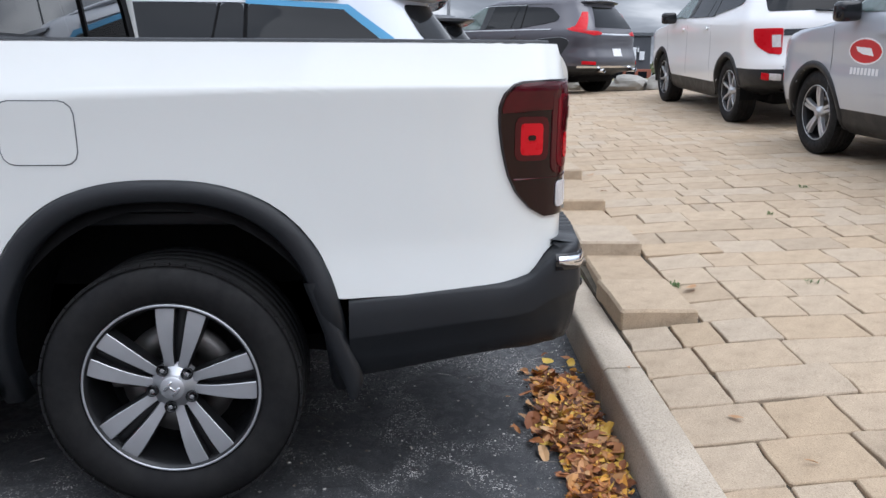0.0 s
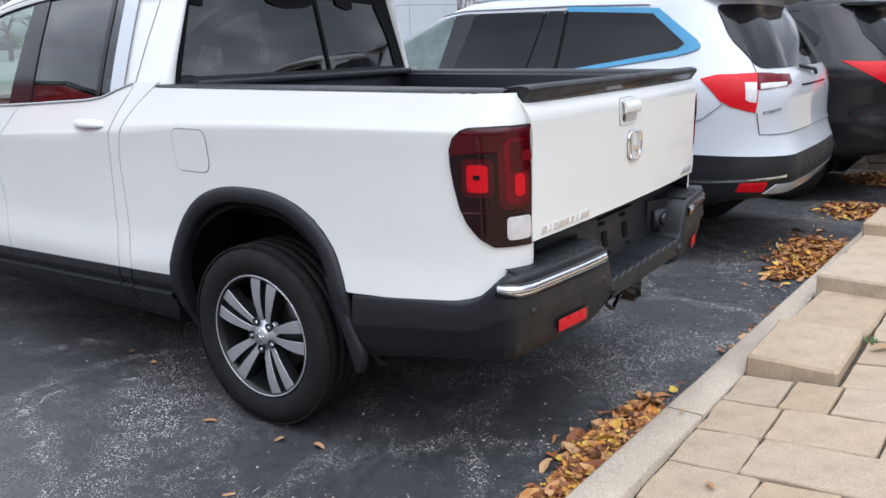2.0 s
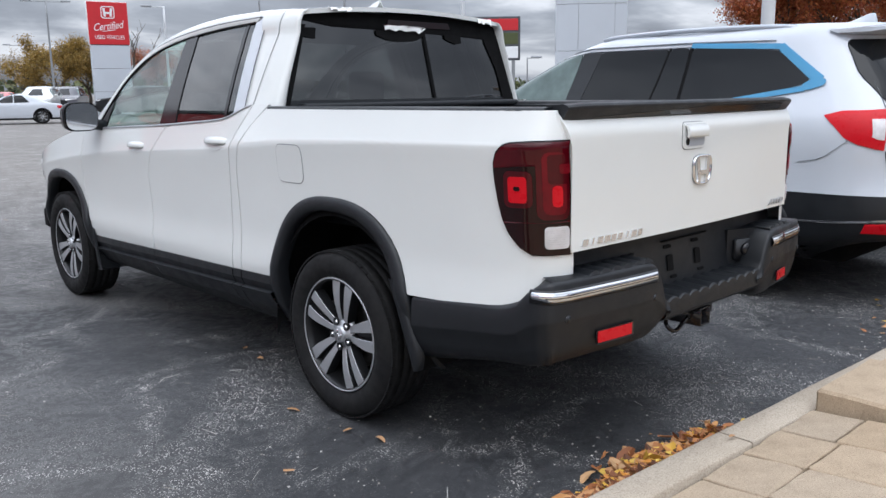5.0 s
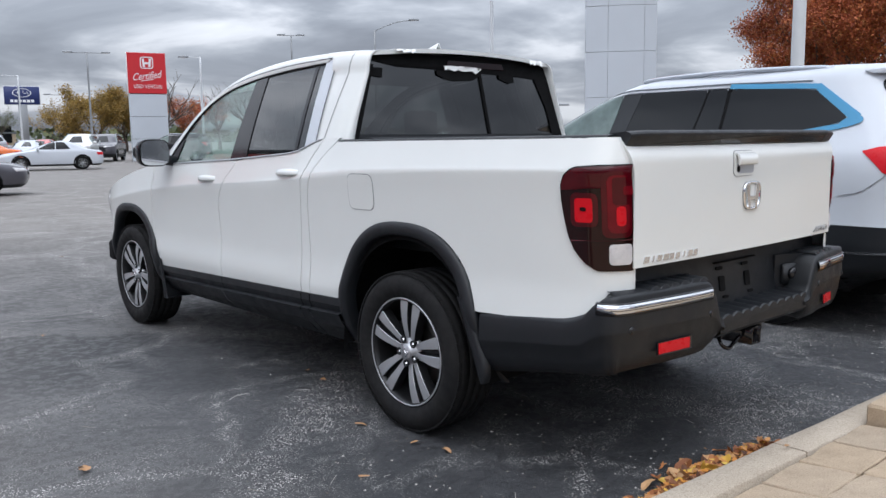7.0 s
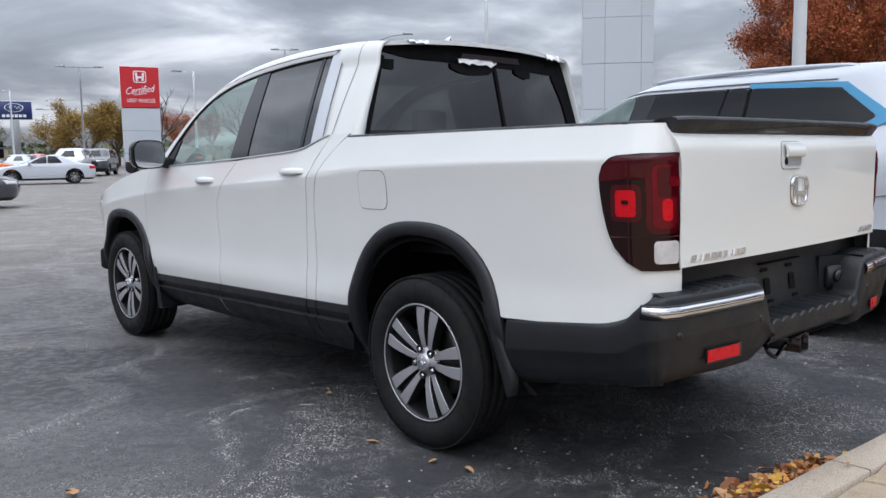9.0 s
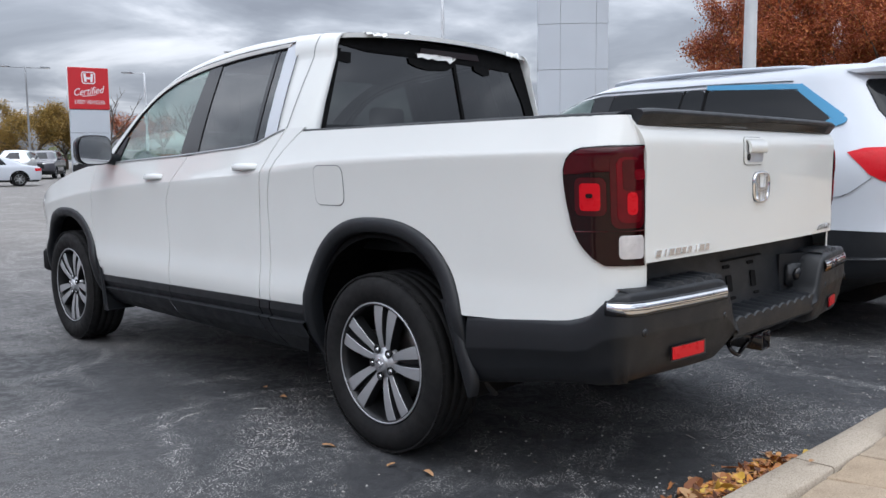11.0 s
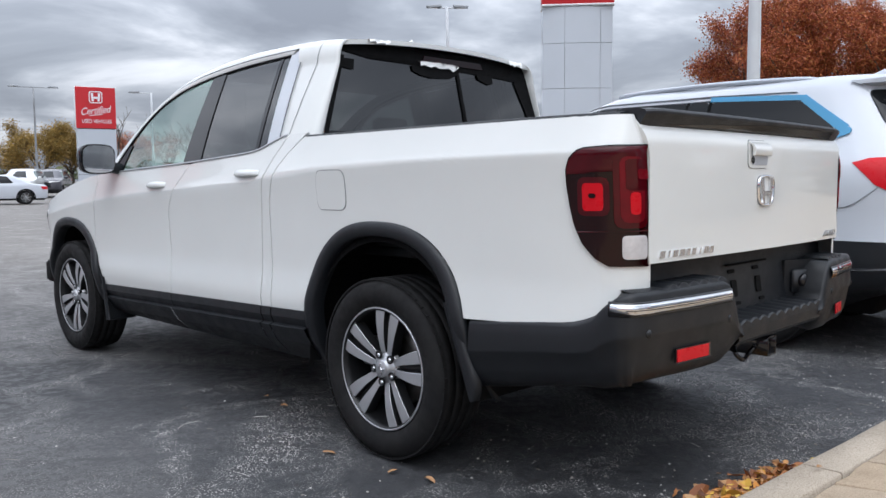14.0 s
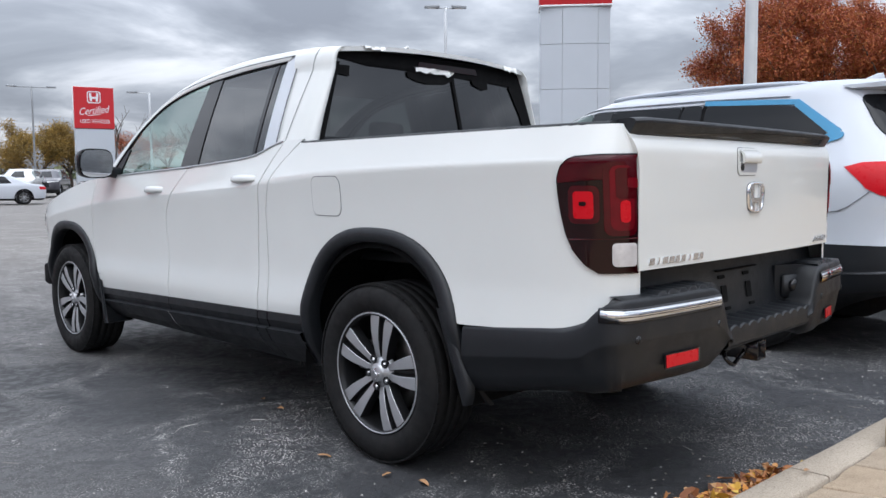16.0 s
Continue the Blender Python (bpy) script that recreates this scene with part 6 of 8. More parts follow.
def stack_car(name, label, category, m, shell, paint, base, opts):
    ax = opts.get("axle", 0.0)
    car = thing(name, label, category, m, opts.get("group", ""))
    R = opts.get("R", 0.37)
    zs = np.concatenate([np.linspace(shell.lo, shell.hi * 0.62, opts.get("rows", 26)), np.linspace(shell.hi * 0.62, shell.hi, opts.get("rows", 26) * 2 // 3 + 2)[1:]])
    half = list(np.linspace(0, 1, 5)) + list(np.linspace(1, 2, 8))[1:] + list(np.linspace(2, 3, opts.get("cols", 56)))[1:] + list(np.linspace(3, 4, 8))[1:] + list(np.linspace(4, 5, 5))[1:]
    loop = half + [-a for a in half[-2:0:-1]]
    sill = opts.get("sill", 0.47)
    for nm, mat, test in (("body", paint, lambda c: c.z >= sill and not (c.y < -0.20 and c.z < opts.get("bumper", 0.66))), ("lower_cladding", opts.get("clad", "plastic"), lambda c: not (c.z >= sill and not (c.y < -0.20 and c.z < opts.get("bumper", 0.66))))):
        bm = bmesh.new()
        add_grid(bm, [[shell.at(a, z) for a in loop] for z in zs], close=True)
        cut = []
        for f in bm.faces:
            c = f.calc_center_median()
            hole = abs(c.x) > 0.55 and any((c.y - y) ** 2 + (c.z - R) ** 2 < (R + 0.055) ** 2 for y in (ax, base))
            if hole or not test(c):
                cut.append(f)
        bmesh.ops.delete(bm, geom=cut, context="FACES")
        bmesh.ops.remove_doubles(bm, verts=bm.verts, dist=1e-5)
        if nm == "body":
            top = [v for v in bm.verts if v.co.z > shell.hi - 1e-4]
            if len(top) > 2:
                bm.faces.new(sorted(top, key=lambda v: math.atan2(v.co.y - sum(t.co.y for t in top) / len(top), v.co.x)))
        part(nm, bm, mat, car)
    for s in (-1, 1):
        sd = shell.side(s)
        for y in (ax, base):
            rows = []
            for a in np.linspace(-14, 194, 30):
                t = radians(a)
                rows.append([sd(y + r * math.cos(t), max(shell.lo + 0.01, R + r * math.sin(t)), o) for r, o in ((R + 0.035, -0.07), (R + 0.035, 0.004), (R + 0.05, 0.012), (R + 0.085, 0.010), (R + 0.095, 0.001))])
            part("arch_trim", sheet(rows), opts.get("arch", "plastic"), car)
        for poly, mat, nm in opts.get("sides", ()):
            part(nm, patch(eased(poly, 0.035) if mat in ("privacy", "far_glass") else poly, sd, {"tape_blue": 0.0125, "plastic": 0.0135, "alloy": 0.013}.get(mat, 0.011), 14, 24, 0.014), mat, car)
        for y0, z0, y1, z1 in opts.get("seams", ()):
            rows = [[sd(y0 + (y1 - y0) * t + d, z0 + (z1 - z0) * t, 0.0015) for d in (-0.004, 0.004)] for t in np.linspace(0, 1, 8)]
            part("door_seam", sheet(rows), "joint_dark", car)
        for y, z in opts.get("handles", ()):
            part("door_handle", patch(rounded(y - 0.10, y + 0.10, z - 0.018, z + 0.018, 0.015), sd, 0.03, 4, 8, 0.03), opts.get("handle", paint), car)
        if opts.get("rail"):
            r0, r1, z = opts["rail"]
            part("roof_bar", tube([(s * (shell.w(z) - 0.03 - 0.06 * abs(t - 0.5)), r0 + (r1 - r0) * t, z + 0.018 + 0.030 * math.sin(math.pi * t) ** 0.4) for t in np.linspace(0, 1, 24)], 0.018, 8), opts.get("rail_mat", "silver_paint"), car, "roof bar")
        my, mz = opts.get("mirror", (2.18, 1.20))
        mr = part("door_mirror", box(min(s * (shell.w(mz) + 0.02), s * (shell.w(mz) + 0.22)), max(s * (shell.w(mz) + 0.02), s * (shell.w(mz) + 0.22)), my, my + 0.13, mz - 0.075, mz + 0.085, 0.04, 3), opts.get("mirror_mat", paint), car)
        part("mirror_foot", tube([(s * (shell.w(mz) - 0.05), my + 0.08, mz - 0.05), (s * (shell.w(mz) + 0.08), my + 0.07, mz - 0.03)], 0.03, 8), "plastic", mr)
        for poly, mat, nm in opts.get("rear_pair", ()):
            part(nm, patch([(s * a, z) for a, z in poly][::s], shell.at, 0.006 if mat != "lens_clear" else 0.009, 8, 16, 0.01), mat, car)
        if "front_lamp" in opts:
            part("headlamp", patch([(s * a, z) for a, z in opts["front_lamp"]][::s], shell.at, 0.005, 6, 10, 0.01), "lens_clear", car)
    for poly, mat, nm in opts.get("rear", ()):
        part(nm, patch(eased(poly, 0.05) if mat == "privacy" else poly, shell.at, 0.005, 14, 32, 0.008), mat, car)
    for poly, mat, nm in opts.get("front", ()):
        part(nm, patch(poly, lambda a, z, o: shell.at(5 - abs(a) if a >= 0 else -(5 - abs(a)), z, o), 0.004, 8, 24, 0.008), mat, car)
    part("underbody", box(-0.62, 0.62, -0.50, base + 0.6, 0.24, 0.60, 0.05), "liner", car)
    for s in (-1, 1):
        for y in (ax, base):
            rows = [[(s * x, y + (R + 0.06) * math.cos(radians(a)), R + (R + 0.06) * math.sin(radians(a))) for x in (shell.w(0.6) - 0.03, 0.60)] for a in np.linspace(-10, 190, 20)]
            part("wheel_well", sheet(rows), "liner", car)
    if opts.get("spoiler"):
        y, z, w = opts["spoiler"]
        prof = ((0.24, 0.000), (0.05, 0.012), (-0.09, 0.004), (-0.115, -0.010), (-0.095, -0.034), (0.0, -0.060), (0.18, -0.056))
        rows = [[(w * t * (1 - 0.04 * (a < 0)), y + a + 0.06 * t * t + 0.05 * t ** 8, z + b * (1 - 0.6 * t ** 8) - 0.03 * t * t) for a, b in prof] for t in np.linspace(-1, 1, 29)]
        bm = bmesh.new()
        add_grid(bm, rows, close=True)
        for end in (rows[0], rows[-1][::-1]):
            bm.faces.new([bm.verts.new(p) for p in end])
        part("roof_spoiler", bm, opts.get("spoiler_mat", paint), car)
    if "exhaust" in opts:
        for s in (-1, 1):
            bm = lathe([(0.036, -0.05), (0.040, -0.055), (0.044, -0.045), (0.042, 0.10), (0.034, 0.10), (0.034, -0.04)], steps=20)
            bmesh.ops.transform(bm, verts=bm.verts, matrix=pose(s * opts["exhaust"], -0.945, 0.455) @ Matrix.Rotation(math.pi / 2, 4, "Z") @ Matrix.Diagonal((1, 1.3, 0.85, 1)))
            part("exhaust_tip", bm, "chrome", car, "bright exhaust tip")
    if opts.get("wiper"):
        part("rear_wiper", tube([(0.02, shell.at(0, 1.22)[1] - 0.02, 1.215), (-0.02, shell.at(0, 1.25)[1] - 0.03, 1.245), (-0.36, shell.at(0.5, 1.275)[1] - 0.02, 1.275)], 0.013, 6), "plastic", car)
    four_wheels(car, opts.get("spokes", 5), base, opts.get("track", 0.83), R, 0.225, opts.get("rim", R - 0.125), ax)
    return car


WINDOWS = [([(0.585, 1.255), (0.585, 1.668), (-0.04, 1.634), (-0.30, 1.425), (-0.24, 1.390)], "privacy", "quarter_window"),
           ([(0.612, 1.238), (0.612, 1.670), (0.760, 1.671), (0.830, 1.237)], "privacy", "rear_vent_window"),
           ([(0.848, 1.237), (0.778, 1.671), (1.36, 1.672), (1.46, 1.235)], "privacy", "rear_door_window"),
           ([(1.60, 1.23), (1.54, 1.668), (1.80, 1.625), (2.10, 1.47), (2.36, 1.235)], "far_glass", "front_door_window"),
           ([(1.46, 1.235), (1.36, 1.672), (1.53, 1.668), (1.60, 1.235)], "plastic", "centre_pillar"),
           ([(0.585, 1.24), (0.585, 1.669), (0.610, 1.670), (0.610, 1.24)], "liner", "rear_pillar"),
           ([(0.605, 1.674), (0.605, 1.684), (1.47, 1.688), (1.47, 1.676)], "alloy", "window_moulding"),
           ([(1.47, 1.676), (1.47, 1.688), (1.82, 1.642), (1.82, 1.628)], "alloy", "window_moulding"),
           ([(0.83, 1.24), (0.76, 1.672), (0.778, 1.671), (0.848, 1.237)], "liner", "glass_divider"),
           ([(0.0, 1.689), (0.0, 1.692), (0.60, 1.7065), (1.47, 1.7045), (1.47, 1.701), (0.60, 1.703)], "joint_dark", "roof_seam"),
           ([(1.47, 1.701), (1.47, 1.7045), (1.82, 1.660), (1.82, 1.656)], "joint_dark", "roof_seam")]
TAPE = [([(0.60, 1.666), (0.60, 1.700), (-0.06, 1.668), (-0.04, 1.632)], "tape_blue", "masking_film"),
        ([(-0.03, 1.632), (-0.06, 1.669), (-0.375, 1.440), (-0.298, 1.424)], "tape_blue", "masking_film"),
        (eased([(-0.290, 1.436), (-0.375, 1.441), (-0.385, 1.400), (-0.280, 1.363), (-0.230, 1.390)], 0.03), "tape_blue", "masking_film"),
        ([(0.585, 1.258), (-0.235, 1.392), (-0.282, 1.364), (0.585, 1.232)], "tape_blue", "masking_film")]
SUV_SEAMS = [(0.62, 0.52, 0.60, 1.23), (1.62, 0.50, 1.56, 1.22), (2.55, 0.52, 2.50, 1.20)]
REAR_GLASS = ([(-1.46, 1.275), (1.46, 1.275), (1.62, 1.46), (1.58, 1.675), (-1.58, 1.675), (-1.62, 1.46)], "privacy", "rear_window")
suv_shell = Shell(SUV)
FAMILY_LAMP = [([(2.00, 1.238), (1.83, 1.075), (1.70, 1.030), (1.53, 1.008), (1.495, 1.252)], "lens_bright", "tail_lamp"),
              ([(1.490, 1.252), (1.500, 1.148), (0.965, 1.172), (1.030, 1.240)], "lens_mid", "lamp_strip"),
              ([(1.62, 1.195), (1.515, 1.195), (1.535, 1.070), (1.63, 1.078)], "lens_clear", "reverse_lamp"),
              ([(1.475, 1.190), (1.485, 1.152), (1.15, 1.166), (1.14, 1.192)], "lens_clear", "indicator_strip"),
              ([(1.715, 0.510), (1.47, 0.510), (1.47, 0.578), (1.715, 0.570)], "lens_bright", "reflector"),
              ([(1.26, 0.600), (1.26, 0.620), (1.72, 0.590), (2.05, 0.568), (2.05, 0.556), (1.72, 0.576)], "chrome", "bumper_chrome")]
FAMILY_SEAMS = [([(1.492, 0.872), (1.489, 0.872), (1.513, 1.005), (1.516, 1.005)], "joint_dark", "tailgate_seam"),
               ([(1.496, 1.255), (1.499, 1.255), (1.527, 1.42), (1.524, 1.42)], "joint_dark", "tailgate_seam"),
               ([(2.04, 0.9275), (1.81, 1.0635), (1.81, 1.066), (2.04, 0.930)], "joint_dark", "bumper_seam")]
NAME_BARS = [([(-1.455 + 0.045 * k, 1.000 + 0.004 * k), (-1.425 + 0.045 * k, 1.001 + 0.004 * k), (-1.420 + 0.045 * k, 1.018 + 0.004 * k), (-1.450 + 0.045 * k, 1.017 + 0.004 * k)], "pole_grey", "model_name_bar") for k in range(5)]
COMMON = dict(mirror=(2.12, 1.235), handles=((0.80, 1.10), (1.78, 1.08)), seams=SUV_SEAMS, rail=(-0.10, 1.42, 1.745), spoiler=(-0.66, 1.768, 0.70), wiper=True, front_lamp=[(3.3, 0.95), (3.3, 1.03), (4.3, 1.0), (4.3, 0.90)],
              front=[([(-0.9, 0.62), (0.9, 0.62), (0.9, 0.95), (-0.9, 0.95)], "gloss_black", "grille"), ([(-1.0, 1.25), (1.0, 1.25), (1.0, 1.64), (-1.0, 1.64)], "privacy", "windscreen")])
white_suv = stack_car("suv", "white three-row SUV with blue masking film round its rear side window", "car", pose(3.20, -0.27, 0), suv_shell, "white_cool", 2.82,
          dict(COMMON, axle=0.16, sides=WINDOWS + TAPE, rear_pair=FAMILY_LAMP + FAMILY_SEAMS, bumper=0.725, spokes=5, rear=[REAR_GLASS, ([(-0.60, 1.150), (0.60, 1.150), (0.60, 1.162), (-0.60, 1.162)], "gloss_black", "tailgate_trim"), ([(-1.46, 0.495), (1.46, 0.495), (1.36, 0.560), (-1.36, 0.560)], "silver_paint", "skid_plate"), ([(-1.486, 0.870), (1.486, 0.870), (1.486, 0.873), (-1.486, 0.873)], "joint_dark", "tailgate_seam")] + NAME_BARS))
rows = [[(0.030 * (1 - u) * (1 - v * v) * e, -0.36 + 0.02 * u * u + 0.26 * (1 - 0.85 * u) * (v + 1) / 2, suv_shell.hi - 0.02 + 0.075 * u) for v in np.linspace(-1, 1, 9)] for e in (1, -1) for u in (np.linspace(0, 1, 7) if e > 0 else np.linspace(1, 0, 7))]
part("antenna_fin", sheet(rows), "white_cool", white_suv, "white shark-fin aerial")
RUGGED_LAMP = [([(1.98, 1.255), (1.62, 1.09), (1.42, 1.020), (1.12, 0.985), (1.12, 1.248)], "lens_bright", "tail_lamp"),
             ([(1.26, 1.13), (1.16, 1.13), (1.16, 1.20), (1.26, 1.20)], "lens_clear", "reverse_lamp"),
             ([(1.52, 0.635), (1.30, 0.625), (1.30, 0.685), (1.52, 0.695)], "lens_bright", "reflector")]
RUGGED_REAR = [REAR_GLASS, ([(-0.95, 1.13), (0.95, 1.13), (0.95, 1.185), (-0.95, 1.185)], "gloss_black", "tailgate_trim"), ([(-1.0, 0.80), (1.0, 0.80), (1.0, 0.806), (-1.0, 0.806)], "joint_dark", "tailgate_seam")]
RUGGED_WIN = [([(0.585, 1.255), (0.585, 1.648), (0.02, 1.622), (-0.22, 1.45), (-0.16, 1.36)], "privacy", "quarter_window")] + WINDOWS[1:]
stack_car("suv", "glossy black SUV parked beside the white one", "car", pose(5.78, -0.70, 0), suv_shell, "black_paint", 2.82, dict(COMMON, sides=RUGGED_WIN, rear_pair=RUGGED_LAMP, rear=RUGGED_REAR, bumper=0.60, exhaust=0.62, rail_mat="gloss_black"))


def on_slope(x, y, yaw, dz=0.0, base=2.82):
    """The pose of a car whose rear axle stands at x, y on the paving, headed by yaw (0: +y)."""
    f = Vector((-math.sin(radians(yaw)), math.cos(radians(yaw)), 0))
    r = Vector((f.y, -f.x, 0))
    h = lambda p: pave_z(p.x, p.y)
    o = Vector((x, y, 0))
    fz, rz = (h(o + f * base) - h(o)) / base, (h(o + r * 0.8) - h(o - r * 0.8)) / 1.6
    fv, rv = Vector((f.x, f.y, fz)).normalized(), Vector((r.x, r.y, rz)).normalized()
    up = rv.cross(fv).normalized()
    rv = fv.cross(up)
    return Matrix(((rv.x, fv.x, up.x, x), (rv.y, fv.y, up.y, y), (rv.z, fv.z, up.z, h(o) + dz), (0, 0, 0, 1)))


BLOCK_LAMP = [(eased([(1.66, 1.10), (1.62, 0.93), (1.36, 0.83), (1.13, 0.82), (1.10, 1.10)], 0.04), "lens_bright", "tail_lamp"),
              ([(1.30, 0.90), (1.14, 0.90), (1.14, 1.03), (1.30, 1.03)], "lens_clear", "reverse_lamp"),
              ([(1.50, 0.555), (1.36, 0.55), (1.36, 0.625), (1.50, 0.63)], "lens_bright", "reflector"),
              ([(1.35, 0.55), (1.14, 0.545), (1.14, 0.62), (1.35, 0.625)], "lens_clear", "fog_lens")]
BLOCK_REAR = [REAR_GLASS, ([(-1.09, 1.02), (1.09, 1.02), (1.09, 1.085), (-1.09, 1.085)], "gloss_black", "tailgate_trim"), ([(-1.12, 0.69), (1.12, 0.69), (1.12, 0.697), (-1.12, 0.697)], "joint_dark", "tailgate_seam")]
stack_car("suv", "white SUV with dark cladding parked on the paving", "car", on_slope(6.62, -5.60, -92.6), suv_shell, "white_bright", 2.82, dict(COMMON, sides=RUGGED_WIN, rear_pair=BLOCK_LAMP, rear=BLOCK_REAR, bumper=0.655, sill=0.47, spokes=7, mirror_mat="gloss_black", exhaust=0.62))
silver = stack_car("suv", "silver SUV with a red dealer decal on its door", "car", on_slope(1.28, -5.36, -90), suv_shell, "silver_paint", 2.82, dict(COMMON, sides=RUGGED_WIN, rear_pair=FAMILY_LAMP, rear=RUGGED_REAR, spokes=5, mirror_mat="gloss_black"))
COMPACT_LAMP = [([(1.95, 1.145), (1.2, 1.05), (0.80, 1.06), (0.80, 1.11), (1.35, 1.15), (1.75, 1.20)], "lens_bright", "tail_lamp"), ([(1.42, 1.14), (1.72, 1.185), (1.45, 1.45), (1.28, 1.45)], "lens_bright", "upper_tail_lamp"), ([(1.6, 0.56), (1.2, 0.55), (1.2, 0.61), (1.6, 0.62)], "lens_bright", "reflector")]
compact_shell = Shell(SUV, 0.945)
sc = lambda items: [([(a * 0.945, z * 0.945) for a, z in p], mt, nm) for p, mt, nm in items]
compact = stack_car("suv", "dark grey compact SUV with a red dealer decal", "car", on_slope(12.25, -3.95, -45, -0.03, 2.66), compact_shell, "grey_paint", 2.66, dict(COMMON, bumper=0.53, sides=sc(RUGGED_WIN) + [([(0.50, 0.455), (2.30, 0.455), (2.30, 0.485), (0.50, 0.485)], "chrome", "sill_chrome"), ([(-0.10, 1.150), (-0.10, 1.165), (2.10, 1.140), (2.10, 1.125)], "alloy", "window_moulding")], exhaust=0.55, rear_pair=COMPACT_LAMP, R=0.35, track=0.79, rail=None, spokes=5, mirror=(2.0, 1.16), handles=((0.76, 1.03), (1.68, 1.01)), seams=[(a * 0.945, b, c * 0.945, d * 0.945) for a, b, c, d in SUV_SEAMS], spoiler=(-0.565, 1.66, 0.56), wiper=False, mirror_mat="gloss_black",
                rear=[([(-1.15, 1.185), (1.15, 1.185), (1.05, 1.54), (-1.05, 1.54)], "privacy", "rear_window"), ([(-0.24, 0.70), (0.24, 0.70), (0.24, 0.83), (-0.24, 0.83)], "sign_white", "blank_plate"), ([(-1.7, 0.50), (1.7, 0.50), (1.7, 0.535), (-1.7, 0.535)], "chrome", "bumper_chrome"), ([(-0.9, 1.055), (0.9, 1.055), (0.9, 1.085), (-0.9, 1.085)], "chrome", "tailgate_chrome")]))
for car, sh, y, z, wide in ((silver, suv_shell, 2.02, 0.93, 1.0), (compact, compact_shell, 1.92, 0.90, 1.4)):
    sd = sh.side(-1)
    el = lambda rx, rz: [(y + rx * wide * math.cos(radians(a)), z + rz * math.sin(radians(a))) for a in range(0, 360, 15)]
    part("decal_rim", patch(el(0.24, 0.105), sd, 0.003, 10, 12, 0.002), "sign_white", car)
    part("decal_oval", patch(el(0.225, 0.092), sd, 0.0042, 10, 12, 0.002), "sign_red", car)
    part("decal_swoosh", patch([(y - 0.12, z - 0.035), (y + 0.10, z - 0.02), (y + 0.13, z + 0.035), (y - 0.08, z + 0.03)], sd, 0.0055, 4, 6, 0.001), "sign_white", car)
    for k in range(8):
        part("decal_bar", patch([(y - 0.20 + 0.052 * k, z - 0.185), (y - 0.165 + 0.052 * k, z - 0.185), (y - 0.165 + 0.052 * k, z - 0.130), (y - 0.20 + 0.052 * k, z - 0.130)], sd, 0.004, 2, 2, 0.001), "sign_white", car)

# far cars in the lot
sedan_shell = Shell(SEDAN, 1.0, 0.30, 0.35)
SED_WIN = [([(0.50, 1.02), (0.78, 1.355), (1.15, 1.375), (1.18, 1.01)], "privacy", "rear_door_window"), ([(1.22, 1.01), (1.19, 1.372), (1.42, 1.33), (2.02, 1.01)], "privacy", "front_door_window")]
SED = dict(sill=0.30, bumper=0.30, R=0.33, track=0.78, sides=SED_WIN, arch="liner", rows=16, cols=40, mirror=(1.92, 1.02), spokes=7, rim=0.225, rear=[([(-1.0, 1.03), (1.0, 1.03), (0.9, 1.32), (-0.9, 1.32)], "privacy", "rear_window")],
           rear_pair=[([(1.9, 0.72), (1.0, 0.72), (1.0, 0.86), (1.9, 0.86)], "lens_bright", "tail_lamp")], front_lamp=[(3.4, 0.62), (3.4, 0.74), (4.4, 0.70), (4.4, 0.60)],
           front=[([(-0.9, 0.45), (0.9, 0.45), (0.9, 0.62), (-0.9, 0.62)], "gloss_black", "grille"), ([(-0.95, 1.02), (0.95, 1.02), (0.85, 1.32), (-0.85, 1.32)], "privacy", "windscreen")], clad="plastic")
FAR_SUV = dict(COMMON, sides=RUGGED_WIN, rear_pair=FAMILY_LAMP, rear=RUGGED_REAR, rows=16, cols=36, spokes=7)


def on_lot(x, y, yaw):
    return pose(x, y, lot_z(x, y), 0, 0, yaw)


def sedan(x, y, yaw, paint, label):
    return stack_car("sedan", label, "car", on_lot(x, y, yaw), sedan_shell, paint, 2.75, SED)


def far_suv(x, y, yaw, paint, label):
    return stack_car("suv", label, "car", on_lot(x, y, yaw), suv_shell, paint, 2.82, FAR_SUV)


sedan(10.7, 40.4, 77.8, "white_cool", "pale silver sedan parked across the open lot")
sedan(-0.35, 22.6, -108, "grey_paint", "dark grey sedan with its nose towards the lane")
sedan(8.6, 46.6, 72, "orange_paint", "orange car in the row behind")
sedan(5.0, 47.5, 75, "white_cool", "white sedan in the row behind")
far_suv(14.9, 52.5, 150, "white", "white SUV nose out in the far row")
far_suv(17.3, 54.8, 150, "grey_paint", "grey SUV nose out in the far row")
sedan(12.0, 54.0, 160, "silver_paint", "silver sedan in the far row")
far_suv(19.9, 46.8, 60, "black_paint", "black SUV beside the red sign")
sedan(9.0, 58.0, 150, "blue_paint", "dark blue sedan in the far row")
sedan(5.5, 56.0, 150, "white_cool", "white sedan in the far row")
far_suv(23.0, 57.0, 150, "silver_paint", "silver SUV in the far row")
sedan(2.2, 54.0, 150, "silver_paint", "silver sedan in the far row")
sedan(15.4, 62.0, 150, "red_paint", "red sedan in the far row")
far_suv(12.0, 64.0, 140, "white_cool", "white SUV far across the lot")
far_suv(30.0, 33.0, 120, "white", "white SUV beyond the parked row")
stack_car("sedan", "red car at the edge of the raised paving", "car", pose(19.5, 0.6, pave_z(19.5, -2.0), 0, 0, 20), sedan_shell, "red_paint", 2.75, SED)


# ---- signs, lamps, trees, buildings ----
def bearing(az, d, z=0.0):
    """A place d metres off on a compass bearing from the camera's stand."""
    return (-3.2 + d * math.sin(radians(az)), -2.8 + d * math.cos(radians(az)), z)


